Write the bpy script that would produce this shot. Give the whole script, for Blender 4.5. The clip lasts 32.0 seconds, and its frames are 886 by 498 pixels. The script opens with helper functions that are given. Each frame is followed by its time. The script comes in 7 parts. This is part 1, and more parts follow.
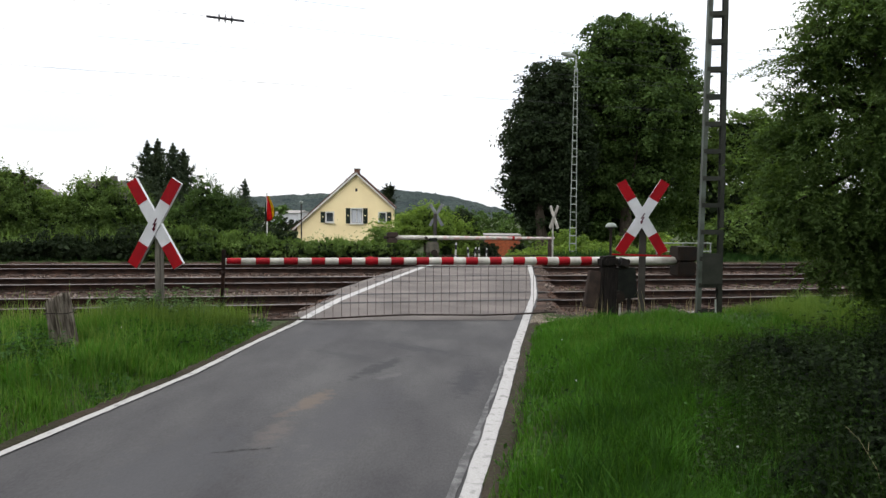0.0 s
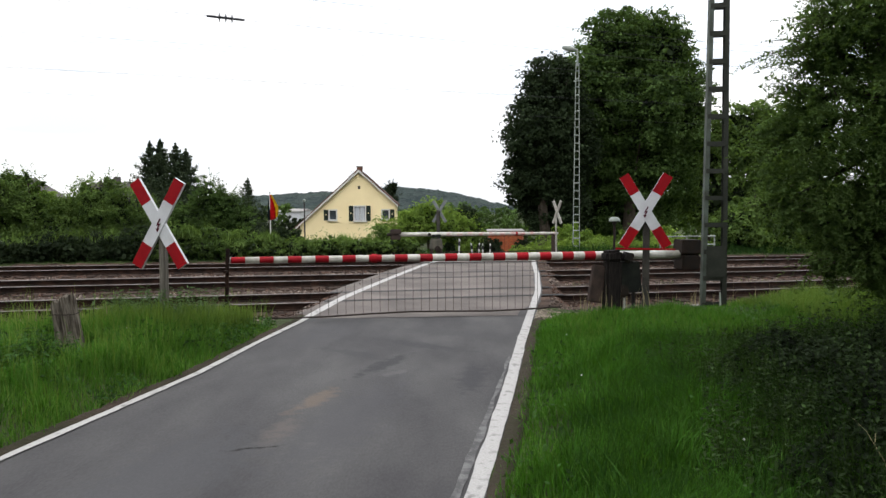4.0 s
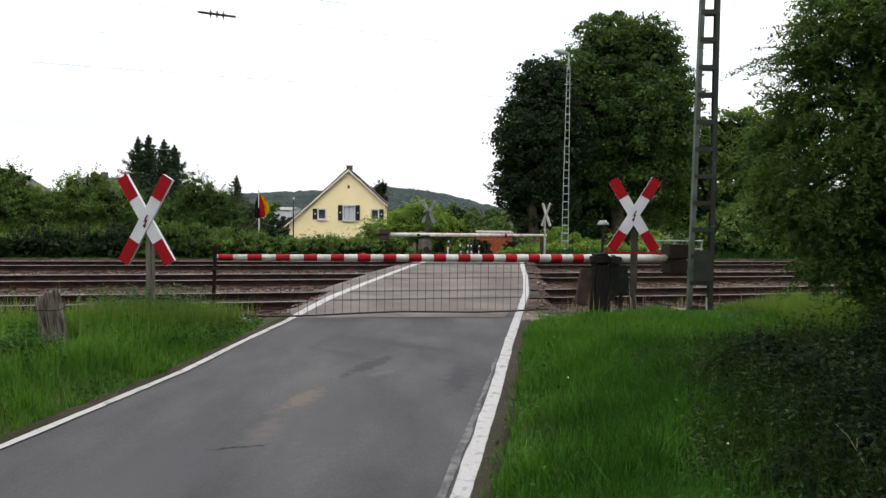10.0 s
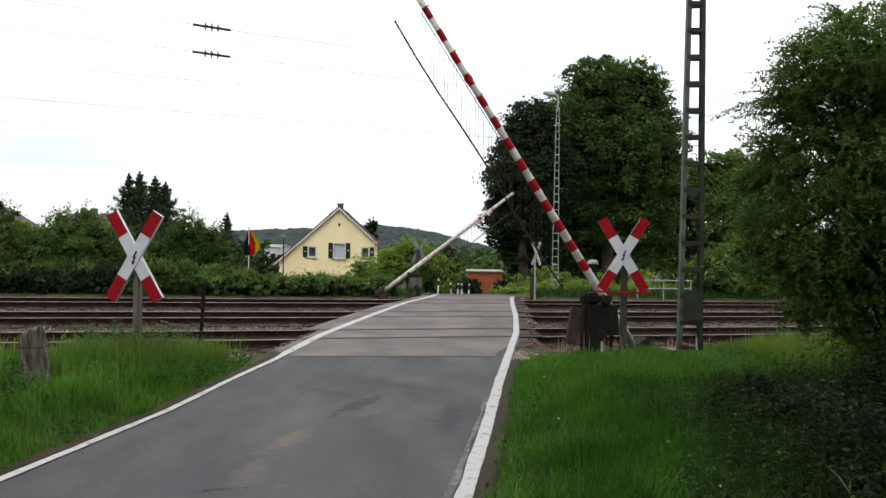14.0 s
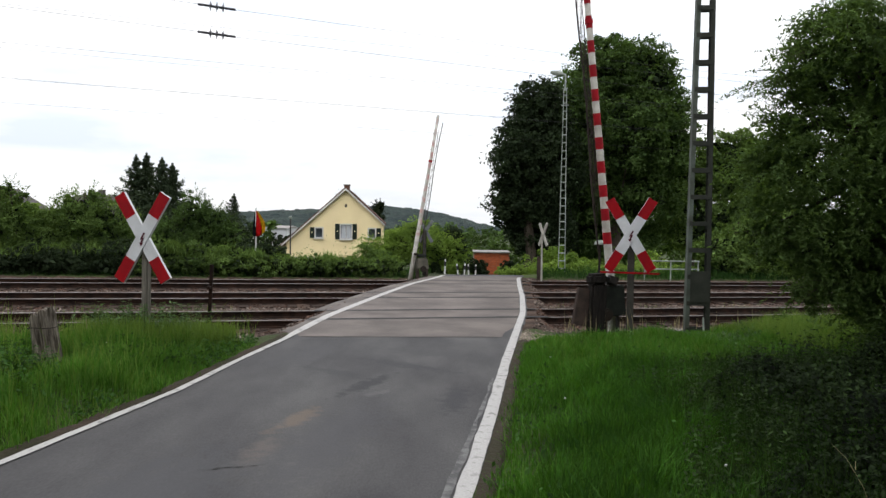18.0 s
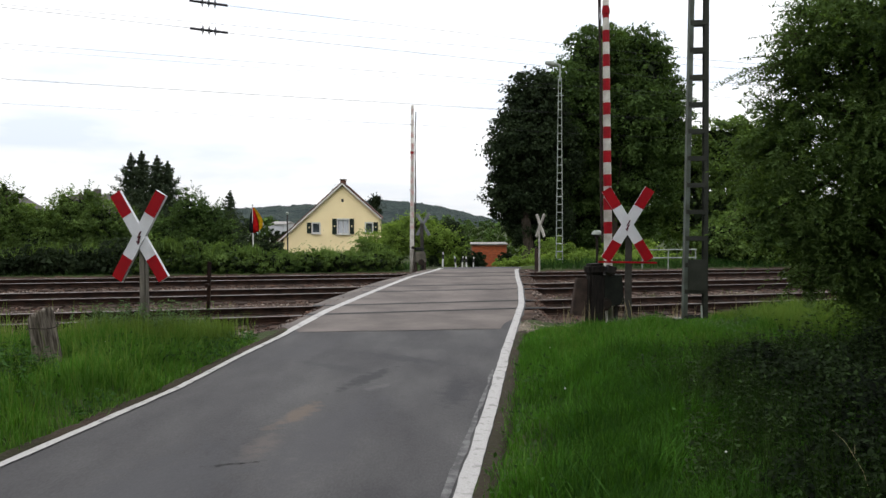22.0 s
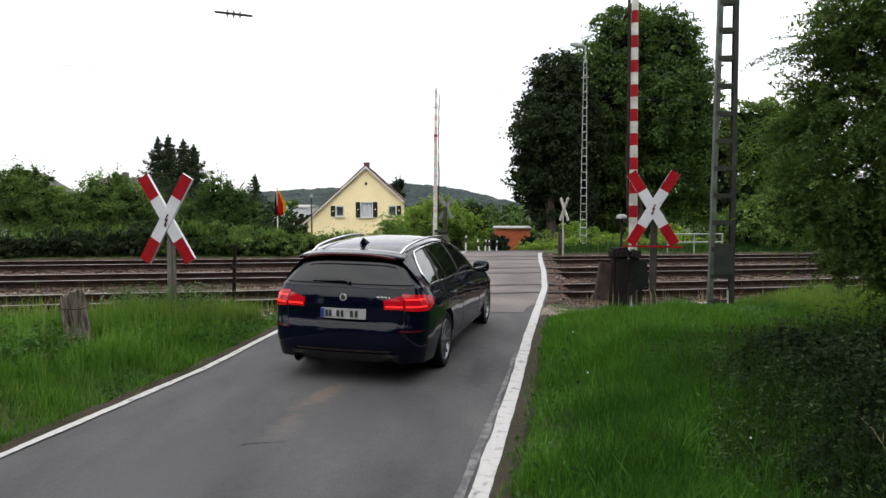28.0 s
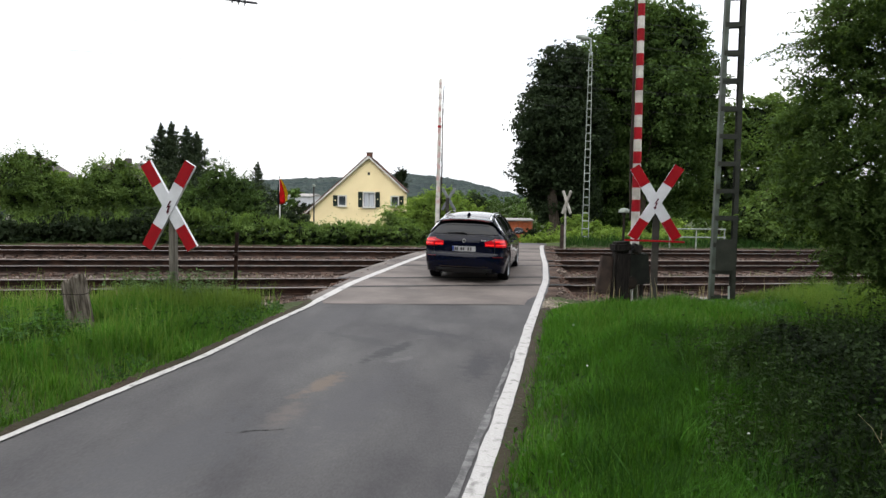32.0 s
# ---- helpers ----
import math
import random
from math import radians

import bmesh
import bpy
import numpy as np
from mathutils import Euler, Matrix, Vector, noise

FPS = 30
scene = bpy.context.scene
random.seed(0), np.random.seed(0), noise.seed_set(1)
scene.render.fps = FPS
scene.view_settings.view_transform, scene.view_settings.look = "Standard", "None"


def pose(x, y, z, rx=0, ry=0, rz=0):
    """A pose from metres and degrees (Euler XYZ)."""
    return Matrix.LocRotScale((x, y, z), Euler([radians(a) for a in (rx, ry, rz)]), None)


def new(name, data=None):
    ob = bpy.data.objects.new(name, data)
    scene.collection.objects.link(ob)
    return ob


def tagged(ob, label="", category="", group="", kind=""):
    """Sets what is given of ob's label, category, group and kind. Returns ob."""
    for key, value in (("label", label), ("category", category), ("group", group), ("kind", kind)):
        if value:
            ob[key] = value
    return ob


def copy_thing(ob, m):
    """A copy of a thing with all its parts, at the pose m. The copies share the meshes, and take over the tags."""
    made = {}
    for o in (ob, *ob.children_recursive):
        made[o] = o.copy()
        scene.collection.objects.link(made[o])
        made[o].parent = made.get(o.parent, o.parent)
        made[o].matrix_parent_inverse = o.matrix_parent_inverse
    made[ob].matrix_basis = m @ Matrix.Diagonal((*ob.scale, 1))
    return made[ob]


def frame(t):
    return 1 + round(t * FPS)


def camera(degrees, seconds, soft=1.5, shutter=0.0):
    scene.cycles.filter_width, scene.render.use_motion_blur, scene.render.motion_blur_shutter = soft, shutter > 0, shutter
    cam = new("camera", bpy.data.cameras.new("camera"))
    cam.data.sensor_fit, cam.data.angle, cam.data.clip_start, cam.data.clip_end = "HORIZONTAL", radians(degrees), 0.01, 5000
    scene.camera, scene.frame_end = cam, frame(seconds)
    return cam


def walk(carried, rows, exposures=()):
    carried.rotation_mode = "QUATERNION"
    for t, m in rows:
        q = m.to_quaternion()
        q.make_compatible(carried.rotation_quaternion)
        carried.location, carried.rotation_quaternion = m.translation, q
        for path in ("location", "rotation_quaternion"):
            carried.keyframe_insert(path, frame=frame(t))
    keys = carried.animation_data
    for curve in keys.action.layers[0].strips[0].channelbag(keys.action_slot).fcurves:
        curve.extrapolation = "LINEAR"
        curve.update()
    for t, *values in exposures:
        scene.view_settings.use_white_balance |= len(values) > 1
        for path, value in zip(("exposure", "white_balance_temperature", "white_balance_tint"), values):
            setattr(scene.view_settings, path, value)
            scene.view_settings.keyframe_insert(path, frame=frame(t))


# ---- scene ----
EXPOSURES = [(0.0, 0.30), (13.0, 0.30), (14.0, 0.20), (17.0, 0.14), (20.0, 0.08), (23.0, 0.08), (24.0, 0.26), (25.0, 0.30), (27.5, 0.42), (32.0, 0.50)]

# ---------------------------------------------------------------- camera
cam = camera(66.4, 32.0, soft=1.45)
EYE_HEIGHT = 2.15


def aim(yaw, pitch, roll):
    """A held camera on the verge, by the angles of its view."""
    return pose(0, 0, EYE_HEIGHT, 0, 0, yaw) @ pose(0, 0, 0, 90 + pitch) @ pose(0, 0, 0, 0, 0, roll)


walk(cam, [
    (0.0, aim(-0.27, -3.49, 0.41)),
    (0.5, aim(0.02, -3.24, 0.21)),
    (1.0, aim(0.06, -3.42, 0.10)),
    (1.5, aim(0.12, -3.53, 0.18)),
    (2.0, aim(0.04, -3.71, 0.26)),
    (2.5, aim(0.06, -3.51, 0.13)),
    (3.0, aim(-0.17, -3.10, -0.20)),
    (3.5, aim(0.00, -3.42, -0.40)),
    (5.5, aim(-0.05, -4.21, -0.00)),
    (6.0, aim(-0.36, -4.00, 0.14)),
    (6.5, aim(-0.58, -4.06, -0.02)),
    (7.0, aim(-0.88, -3.91, 0.11)),
    (7.5, aim(-0.75, -3.98, 0.09)),
    (8.0, aim(-0.55, -3.55, 0.26)),
    (8.5, aim(-1.09, -3.83, 0.14)),
    (9.0, aim(-0.94, -3.77, 0.34)),
    (9.5, aim(-1.08, -3.68, 0.35)),
    (10.0, aim(-0.92, -3.72, 0.55)),
    (10.5, aim(-1.08, -3.50, 0.35)),
    (11.0, aim(-1.31, -3.43, 0.34)),
    (11.5, aim(-1.25, -3.37, 0.48)),
    (12.0, aim(-1.13, -3.56, 0.59)),
    (12.5, aim(-1.05, -3.59, 0.57)),
    (13.0, aim(-0.69, -3.55, 0.52)),
    (13.5, aim(-0.96, -2.23, 0.14)),
    (14.0, aim(-1.70, -0.46, 0.92)),
    (14.5, aim(-1.55, -0.80, 0.97)),
    (16.5, aim(-1.39, -1.64, 0.75)),
    (17.0, aim(-1.09, -1.74, 0.86)),
    (17.5, aim(-1.11, -1.72, 0.86)),
    (18.0, aim(-1.16, -2.09, 0.84)),
    (18.5, aim(-1.23, -2.18, 0.86)),
    (19.0, aim(-1.28, -2.19, 0.69)),
    (19.5, aim(-1.02, -2.14, 0.41)),
    (20.0, aim(-1.10, -2.23, 0.30)),
    (20.5, aim(-1.19, -2.34, 0.22)),
    (21.0, aim(-1.42, -2.35, 0.12)),
    (21.5, aim(-1.42, -2.49, -0.12)),
    (22.0, aim(-1.37, -2.69, -0.24)),
    (22.5, aim(-1.51, -2.74, -0.16)),
    (23.0, aim(-1.25, -3.16, -0.10)),
    (23.5, aim(-0.94, -3.39, 0.20)),
    (24.0, aim(-0.50, -3.58, 0.10)),
    (24.5, aim(-0.30, -3.54, -0.07)),
    (25.0, aim(-0.09, -3.76, -0.11)),
    (25.5, aim(-0.01, -3.79, -0.14)),
    (27.5, aim(0.68, -3.98, -0.40)),
    (28.0, aim(0.59, -4.08, -0.15)),
    (28.5, aim(0.65, -4.24, -0.14)),
    (29.0, aim(0.71, -4.43, 0.04)),
    (29.5, aim(0.77, -4.66, 0.54)),
    (30.0, aim(0.80, -4.69, 0.74)),
    (30.5, aim(0.78, -4.82, 0.68)),
    (31.0, aim(0.81, -4.92, 0.78)),
    (31.5, aim(0.48, -4.72, 0.86)),
    (32.0, aim(0.73, -4.83, 0.75)),
], exposures=EXPOSURES)
CLOUD = 22.5
# ---------------------------------------------------------------- sky and sun
SUN_ELEVATION, SUN_ROTATION = radians(52), radians(200)
world = bpy.data.worlds.new("overcast_sky")
scene.world = world
world.use_nodes = True
wn, wl = world.node_tree.nodes, world.node_tree.links
wn.clear()
w_out = wn.new("ShaderNodeOutputWorld")
w_bg = wn.new("ShaderNodeBackground")
w_sky = wn.new("ShaderNodeTexSky")
w_sky.sky_type = "NISHITA"
w_sky.sun_disc = False
w_sky.sun_elevation, w_sky.sun_rotation = SUN_ELEVATION, SUN_ROTATION
w_sky.air_density, w_sky.dust_density = 1.0, 2.0
w_co = wn.new("ShaderNodeTexCoord")
w_map = wn.new("ShaderNodeMapping")
w_map.inputs["Scale"].default_value = (2.2, 2.2, 9.0)
w_noise = wn.new("ShaderNodeTexNoise")
w_noise.inputs["Scale"].default_value = 1.6
w_noise.inputs["Detail"].default_value = 5.0
w_ramp = wn.new("ShaderNodeValToRGB")
w_ramp.color_ramp.elements[0].position, w_ramp.color_ramp.elements[0].color = 0.33, (0.74, 0.80, 0.88, 1)
w_ramp.color_ramp.elements[1].position, w_ramp.color_ramp.elements[1].color = 0.56, (1.0, 1.0, 1.0, 1)
w_cloud = wn.new("ShaderNodeMix")
w_cloud.data_type, w_cloud.blend_type = "RGBA", "MULTIPLY"
w_cloud.inputs[0].default_value = 1.0
w_cloud.inputs[6].default_value = (CLOUD, CLOUD, CLOUD * 1.01, 1)
# an overcast sky is brightest overhead
w_sep = wn.new("ShaderNodeSeparateXYZ")
w_up = wn.new("ShaderNodeMapRange")
w_up.inputs["From Min"].default_value, w_up.inputs["From Max"].default_value = 0.0, 1.0
w_up.inputs["To Min"].default_value, w_up.inputs["To Max"].default_value = 0.46, 1.0
w_grade = wn.new("ShaderNodeVectorMath")
w_grade.operation = "SCALE"
w_scale = wn.new("ShaderNodeMix")
w_scale.data_type, w_scale.blend_type = "RGBA", "MIX"
w_scale.inputs[0].default_value = 0.90
wl.new(w_co.outputs["Generated"], w_map.inputs["Vector"])
wl.new(w_map.outputs["Vector"], w_noise.inputs["Vector"])
wl.new(w_noise.outputs["Fac"], w_ramp.inputs["Fac"])
wl.new(w_ramp.outputs["Color"], w_cloud.inputs[7])
wl.new(w_sky.outputs["Color"], w_scale.inputs[6])
wl.new(w_co.outputs["Generated"], w_sep.inputs["Vector"])
wl.new(w_sep.outputs["Z"], w_up.inputs["Value"])
wl.new(w_cloud.outputs[2], w_grade.inputs[0])
wl.new(w_up.outputs["Result"], w_grade.inputs["Scale"])
wl.new(w_grade.outputs["Vector"], w_scale.inputs[7])
wl.new(w_scale.outputs[2], w_bg.inputs["Color"])
w_bg.inputs["Strength"].default_value = 0.10
wl.new(w_bg.outputs["Background"], w_out.inputs["Surface"])

sun_data = bpy.data.lights.new("sun", "SUN")
sun_data.energy, sun_data.angle, sun_data.color = 1.15, radians(100), (1.0, 0.97, 0.92)
sun = new("sun", sun_data)
sun.matrix_world = pose(0, -30, 60, 38, 0, -20)

# ---------------------------------------------------------------- materials


def mat(name, base, rough=0.7, metal=0.0, second=None, scale=3.0, fine=40.0, vary=0.25, bump=0.3, dist=0.01,
        per_object=0.0, per_island=0.0, spec=0.5, stretch=(1, 1, 1), edge=(0.38, 0.66), coat=0.0, tone=0.72):
    """A worn surface: a base colour that drifts towards a second one at two scales, with fine relief."""
    m = bpy.data.materials.new(name)
    m.use_nodes = True
    n, l = m.node_tree.nodes, m.node_tree.links
    b = n["Principled BSDF"]
    b.inputs["Roughness"].default_value, b.inputs["Metallic"].default_value = rough, metal
    b.inputs["Specular IOR Level"].default_value = spec if rough < 0.6 else spec * 0.3
    b.inputs["Coat Weight"].default_value = coat
    b.inputs["Coat Roughness"].default_value = 0.03
    b.inputs["Coat IOR"].default_value = 1.30
    second = tuple(c * tone for c in (second or tuple(q * 0.6 for q in base)))
    base = tuple(c * tone for c in base)
    co = n.new("ShaderNodeTexCoord")
    mp = n.new("ShaderNodeMapping")
    mp.inputs["Scale"].default_value = stretch
    l.new(co.outputs["Object"], mp.inputs["Vector"])
    big, small = n.new("ShaderNodeTexNoise"), n.new("ShaderNodeTexNoise")
    for node, s, det in ((big, scale, 6.0), (small, fine, 4.0)):
        node.inputs["Scale"].default_value, node.inputs["Detail"].default_value = s, det
        l.new(mp.outputs["Vector"], node.inputs["Vector"])
    ramp = n.new("ShaderNodeValToRGB")
    ramp.color_ramp.elements[0].position, ramp.color_ramp.elements[1].position = edge
    ramp.color_ramp.elements[0].color, ramp.color_ramp.elements[1].color = (*second, 1), (*base, 1)
    l.new(big.outputs["Fac"], ramp.inputs["Fac"])
    val = n.new("ShaderNodeMapRange")
    val.inputs["To Min"].default_value, val.inputs["To Max"].default_value = 1 - vary, 1 + vary
    l.new(small.outputs["Fac"], val.inputs["Value"])
    mul = n.new("ShaderNodeVectorMath")
    mul.operation = "SCALE"
    l.new(ramp.outputs["Color"], mul.inputs[0])
    l.new(val.outputs["Result"], mul.inputs["Scale"])
    out = mul.outputs["Vector"]
    for amount, kind, socket in ((per_object, "ShaderNodeObjectInfo", "Random"), (per_island, "ShaderNodeNewGeometry", "Random Per Island")):
        if amount:
            src, rng, sc = n.new(kind), n.new("ShaderNodeMapRange"), n.new("ShaderNodeVectorMath")
            rng.inputs["To Min"].default_value, rng.inputs["To Max"].default_value = 1 - amount, 1 + amount
            sc.operation = "SCALE"
            l.new(src.outputs[socket], rng.inputs["Value"])
            l.new(out, sc.inputs[0])
            l.new(rng.outputs["Result"], sc.inputs["Scale"])
            out = sc.outputs["Vector"]
    l.new(out, b.inputs["Base Color"])
    if bump:
        bp = n.new("ShaderNodeBump")
        bp.inputs["Strength"].default_value, bp.inputs["Distance"].default_value = bump, dist
        l.new(small.outputs["Fac"], bp.inputs["Height"])
        l.new(bp.outputs["Normal"], b.inputs["Normal"])
    return m


def leaf_mat(name, base, second, light=0.30, scale=0.6, spread=0.45):
    """Leaves: each one its own shade, with clumps that drift in colour, and light that comes through."""
    m = mat(name, base, rough=0.65, second=second, scale=scale, fine=6.0, vary=0.25, bump=0, per_island=spread, spec=0.12, tone=0.66)
    n, l = m.node_tree.nodes, m.node_tree.links
    b, o = n["Principled BSDF"], n["Material Output"]
    tr, mx = n.new("ShaderNodeBsdfTranslucent"), n.new("ShaderNodeMixShader")
    tr.inputs["Color"].default_value = (base[0] * 1.0, base[1] * 1.05, base[2] * 0.5, 1)
    mx.inputs["Fac"].default_value = light
    l.new(b.outputs["BSDF"], mx.inputs[1])
    l.new(tr.outputs["BSDF"], mx.inputs[2])
    l.new(mx.outputs["Shader"], o.inputs["Surface"])
    return m


def glow(name, colour, strength):
    m = bpy.data.materials.new(name)
    m.use_nodes = True
    b = m.node_tree.nodes["Principled BSDF"]
    b.inputs["Base Color"].default_value = (*colour, 1)
    b.inputs["Emission Color"].default_value = (*colour, 1)
    b.inputs["Emission Strength"].default_value = strength
    b.inputs["Roughness"].default_value = 0.15
    return m


M = {
    "asphalt": mat("asphalt", (0.096, 0.093, 0.092), 0.74, second=(0.055, 0.053, 0.055), scale=1.1, fine=55, vary=0.32, bump=0.5, dist=0.006, stretch=(1, 0.4, 1)),
    "old_asphalt": mat("old_asphalt", (0.190, 0.162, 0.148), 0.78, second=(0.115, 0.099, 0.091), scale=0.8, fine=80, vary=0.3, bump=0.4, dist=0.004),
    "tar": mat("tar", (0.035, 0.034, 0.034), 0.7, scale=3, fine=60),
    "line": mat("road_paint", (0.47, 0.455, 0.44), 0.6, second=(0.24, 0.235, 0.225), scale=9.0, fine=80, vary=0.4, bump=0.5, dist=0.004, edge=(0.31, 0.46)),
    "soil": mat("soil", (0.056, 0.041, 0.030), 0.95, second=(0.030, 0.030, 0.015), scale=1.2, fine=30, vary=0.4, bump=0.8, dist=0.03),
    "ground": mat("meadow_ground", (0.066, 0.090, 0.026), 0.95, second=(0.032, 0.042, 0.015), scale=0.5, fine=14, vary=0.4, bump=0.8, dist=0.05),
    "ballast": mat("ballast", (0.108, 0.070, 0.052), 0.95, second=(0.040, 0.026, 0.019), scale=1.3, fine=22, vary=0.55, bump=1.0, dist=0.04),
    "stone": mat("ballast_stone", (0.270, 0.222, 0.190), 0.9, second=(0.095, 0.070, 0.058), scale=2.0, fine=30, vary=0.3, bump=0.3, per_island=0.75),
    "rust_stone": mat("rust_stained_stone", (0.150, 0.088, 0.064), 0.9, second=(0.062, 0.036, 0.027), scale=2.0, fine=30, vary=0.3, bump=0.3, per_island=0.6),
    "sand_stone": mat("pale_grit", (0.34, 0.29, 0.23), 0.9, second=(0.18, 0.15, 0.12), scale=3.0, fine=30, vary=0.3, bump=0.3, per_island=0.5),
    "rail": mat("rusty_rail", (0.040, 0.020, 0.013), 0.9, second=(0.012, 0.007, 0.005), scale=4, fine=60, bump=0.3, dist=0.002),
    "rail_top": mat("polished_rail_head", (0.24, 0.22, 0.21), 0.42, metal=0.8, second=(0.14, 0.11, 0.10), scale=3, fine=40, bump=0.1),
    "sleeper": mat("sleeper", (0.085, 0.056, 0.043), 0.9, second=(0.042, 0.028, 0.022), scale=5, fine=30, bump=0.6, per_object=0.25, stretch=(1, 8, 1)),
    "white": mat("white_enamel", (0.74, 0.75, 0.79), 0.4, second=(0.60, 0.61, 0.63), scale=2.5, fine=30, vary=0.08, bump=0.05),
    "red": mat("red_enamel", (0.36, 0.002, 0.007), 0.65, second=(0.27, 0.003, 0.008), scale=3, fine=25, vary=0.15, bump=0.05),
    "boom_white": mat("boom_white", (0.66, 0.64, 0.58), 0.5, second=(0.42, 0.40, 0.35), scale=5, fine=30, vary=0.15, bump=0.1),
    "boom_red": mat("boom_red", (0.38, 0.004, 0.012), 0.65, second=(0.27, 0.006, 0.012), scale=5, fine=30, vary=0.2, bump=0.1),
    "iron": mat("weathered_iron", (0.024, 0.021, 0.019), 0.75, metal=0.1, second=(0.034, 0.023, 0.017), scale=6, fine=50, bump=0.3, dist=0.003),
    "dark": mat("dark_steel", (0.03, 0.03, 0.032), 0.6, second=(0.05, 0.04, 0.035), scale=6, fine=40, bump=0.2),
    "galv": mat("galvanised_steel", (0.42, 0.46, 0.41), 0.6, metal=0.1, second=(0.24, 0.27, 0.24), scale=5, fine=50, bump=0.1),
    "green_steel": mat("grey_green_steel", (0.044, 0.048, 0.038), 0.7, second=(0.028, 0.031, 0.025), scale=3, fine=30, bump=0.15),
    "pale_steel": mat("pale_green_steel", (0.112, 0.136, 0.116), 0.7, second=(0.066, 0.074, 0.060), scale=3, fine=30, bump=0.15),
    "wood": mat("weathered_wood", (0.33, 0.29, 0.24), 0.9, second=(0.075, 0.062, 0.048), scale=7, fine=30, vary=0.4, bump=1.0, dist=0.02, stretch=(6, 6, 0.6)),
    "black_wood": mat("tarred_wood", (0.026, 0.021, 0.018), 0.9, second=(0.010, 0.009, 0.008), scale=5, fine=30, vary=0.4, bump=0.9, dist=0.02, stretch=(5, 5, 0.7)),
    "post_wood": mat("grey_post_wood", (0.22, 0.20, 0.17), 0.9, second=(0.11, 0.10, 0.085), scale=6, fine=40, vary=0.3, bump=0.5, stretch=(6, 6, 0.6)),
    "concrete": mat("concrete", (0.36, 0.34, 0.31), 0.9, second=(0.22, 0.21, 0.19), scale=3, fine=40, bump=0.4),
    "plaster": mat("yellow_plaster", (0.92, 0.77, 0.46), 0.9, second=(0.86, 0.71, 0.42), scale=0.8, fine=30, vary=0.06, bump=0.2, tone=0.9),
    "roof": mat("roof_tile", (0.17, 0.085, 0.06), 0.85, second=(0.09, 0.055, 0.045), scale=1.5, fine=12, vary=0.35, bump=0.4, per_object=0.15),
    "trim": mat("white_trim", (0.78, 0.77, 0.74), 0.6, second=(0.66, 0.65, 0.62), scale=2, fine=20, vary=0.08, bump=0.05),
    "shutter": mat("dark_green_shutter", (0.022, 0.035, 0.025), 0.6, scale=4, fine=30, bump=0.1),
    "brick": mat("orange_brick", (0.62, 0.17, 0.075), 0.9, second=(0.50, 0.14, 0.065), scale=1.5, fine=9, vary=0.25, bump=0.3, per_object=0.2),
    "mortar": mat("mortar", (0.34, 0.24, 0.19), 0.95, scale=3, fine=30),
    "render_wall": mat("pale_render", (0.60, 0.57, 0.50), 0.9, scale=1, fine=20, vary=0.1),
    "bark": mat("bark", (0.085, 0.068, 0.05), 0.95, second=(0.045, 0.036, 0.028), scale=3, fine=14, vary=0.5, bump=1.0, dist=0.03, stretch=(3, 3, 0.6)),
    "flag_black": mat("flag_black", (0.015, 0.015, 0.017), 0.8, scale=6, bump=0.1),
    "flag_red": mat("flag_red", (0.85, 0.02, 0.02), 0.8, scale=6, bump=0.1),
    "flag_gold": mat("flag_gold", (0.98, 0.62, 0.02), 0.8, scale=6, bump=0.1),
    "porcelain": mat("brown_porcelain", (0.035, 0.032, 0.045), 0.3, scale=6, bump=0),
    "wire": mat("copper_wire", (0.055, 0.055, 0.058), 0.7, metal=0.0, scale=6, bump=0),
    "rubber": mat("rubber", (0.009, 0.009, 0.010), 0.85, scale=8, fine=60, bump=0.3, dist=0.003),
    # distance haze is mixed into the hill's grey-blue greens
    "hill": mat("wooded_hill", (0.055, 0.076, 0.066), 0.95, second=(0.028, 0.045, 0.044), scale=0.035, fine=0.22, vary=0.6, bump=1.0, dist=9.0),
    "dry": mat("dry_stalk", (0.42, 0.35, 0.20), 0.9, second=(0.30, 0.26, 0.14), per_island=0.3, bump=0),
    # foliage
    "grass": leaf_mat("grass_blades", (0.075, 0.205, 0.023), (0.026, 0.080, 0.011), 0.32, 1.3, 0.75),
    "weeds": leaf_mat("tall_weeds", (0.180, 0.270, 0.062), (0.085, 0.145, 0.032), 0.30, 1.0, 0.5),
    # bramble green set near black: shade under the elder is partly in the colour
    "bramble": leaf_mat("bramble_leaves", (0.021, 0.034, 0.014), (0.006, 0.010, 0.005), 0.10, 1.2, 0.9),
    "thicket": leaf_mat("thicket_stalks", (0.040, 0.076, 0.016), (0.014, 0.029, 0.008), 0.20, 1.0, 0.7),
    "near_leaf": leaf_mat("elder_leaves", (0.120, 0.190, 0.060), (0.040, 0.068, 0.023), 0.38, 1.2, 0.65),
    "dark_leaf": leaf_mat("dark_leaves", (0.044, 0.066, 0.031), (0.017, 0.027, 0.014), 0.18, 0.8, 0.75),
    "mid_leaf": leaf_mat("broad_leaves", (0.105, 0.172, 0.050), (0.030, 0.054, 0.018), 0.28, 0.9, 0.75),
    # near-black green: painted shade inside crowns, also dark bushes and treetops far off
    "dark_shade_leaf": leaf_mat("dark_shade_leaves", (0.030, 0.045, 0.020), (0.014, 0.022, 0.010), 0.08, 0.9, 0.5),
    "light_leaf": leaf_mat("bright_leaves", (0.250, 0.365, 0.075), (0.105, 0.170, 0.036), 0.32, 0.9, 0.45),
    "fir": leaf_mat("fir_needles", (0.082, 0.112, 0.062), (0.030, 0.045, 0.028), 0.18, 1.4, 0.7),
    "hedge": leaf_mat("hedge_leaves", (0.172, 0.262, 0.074), (0.040, 0.068, 0.023), 0.32, 1.1, 0.8),
    # car
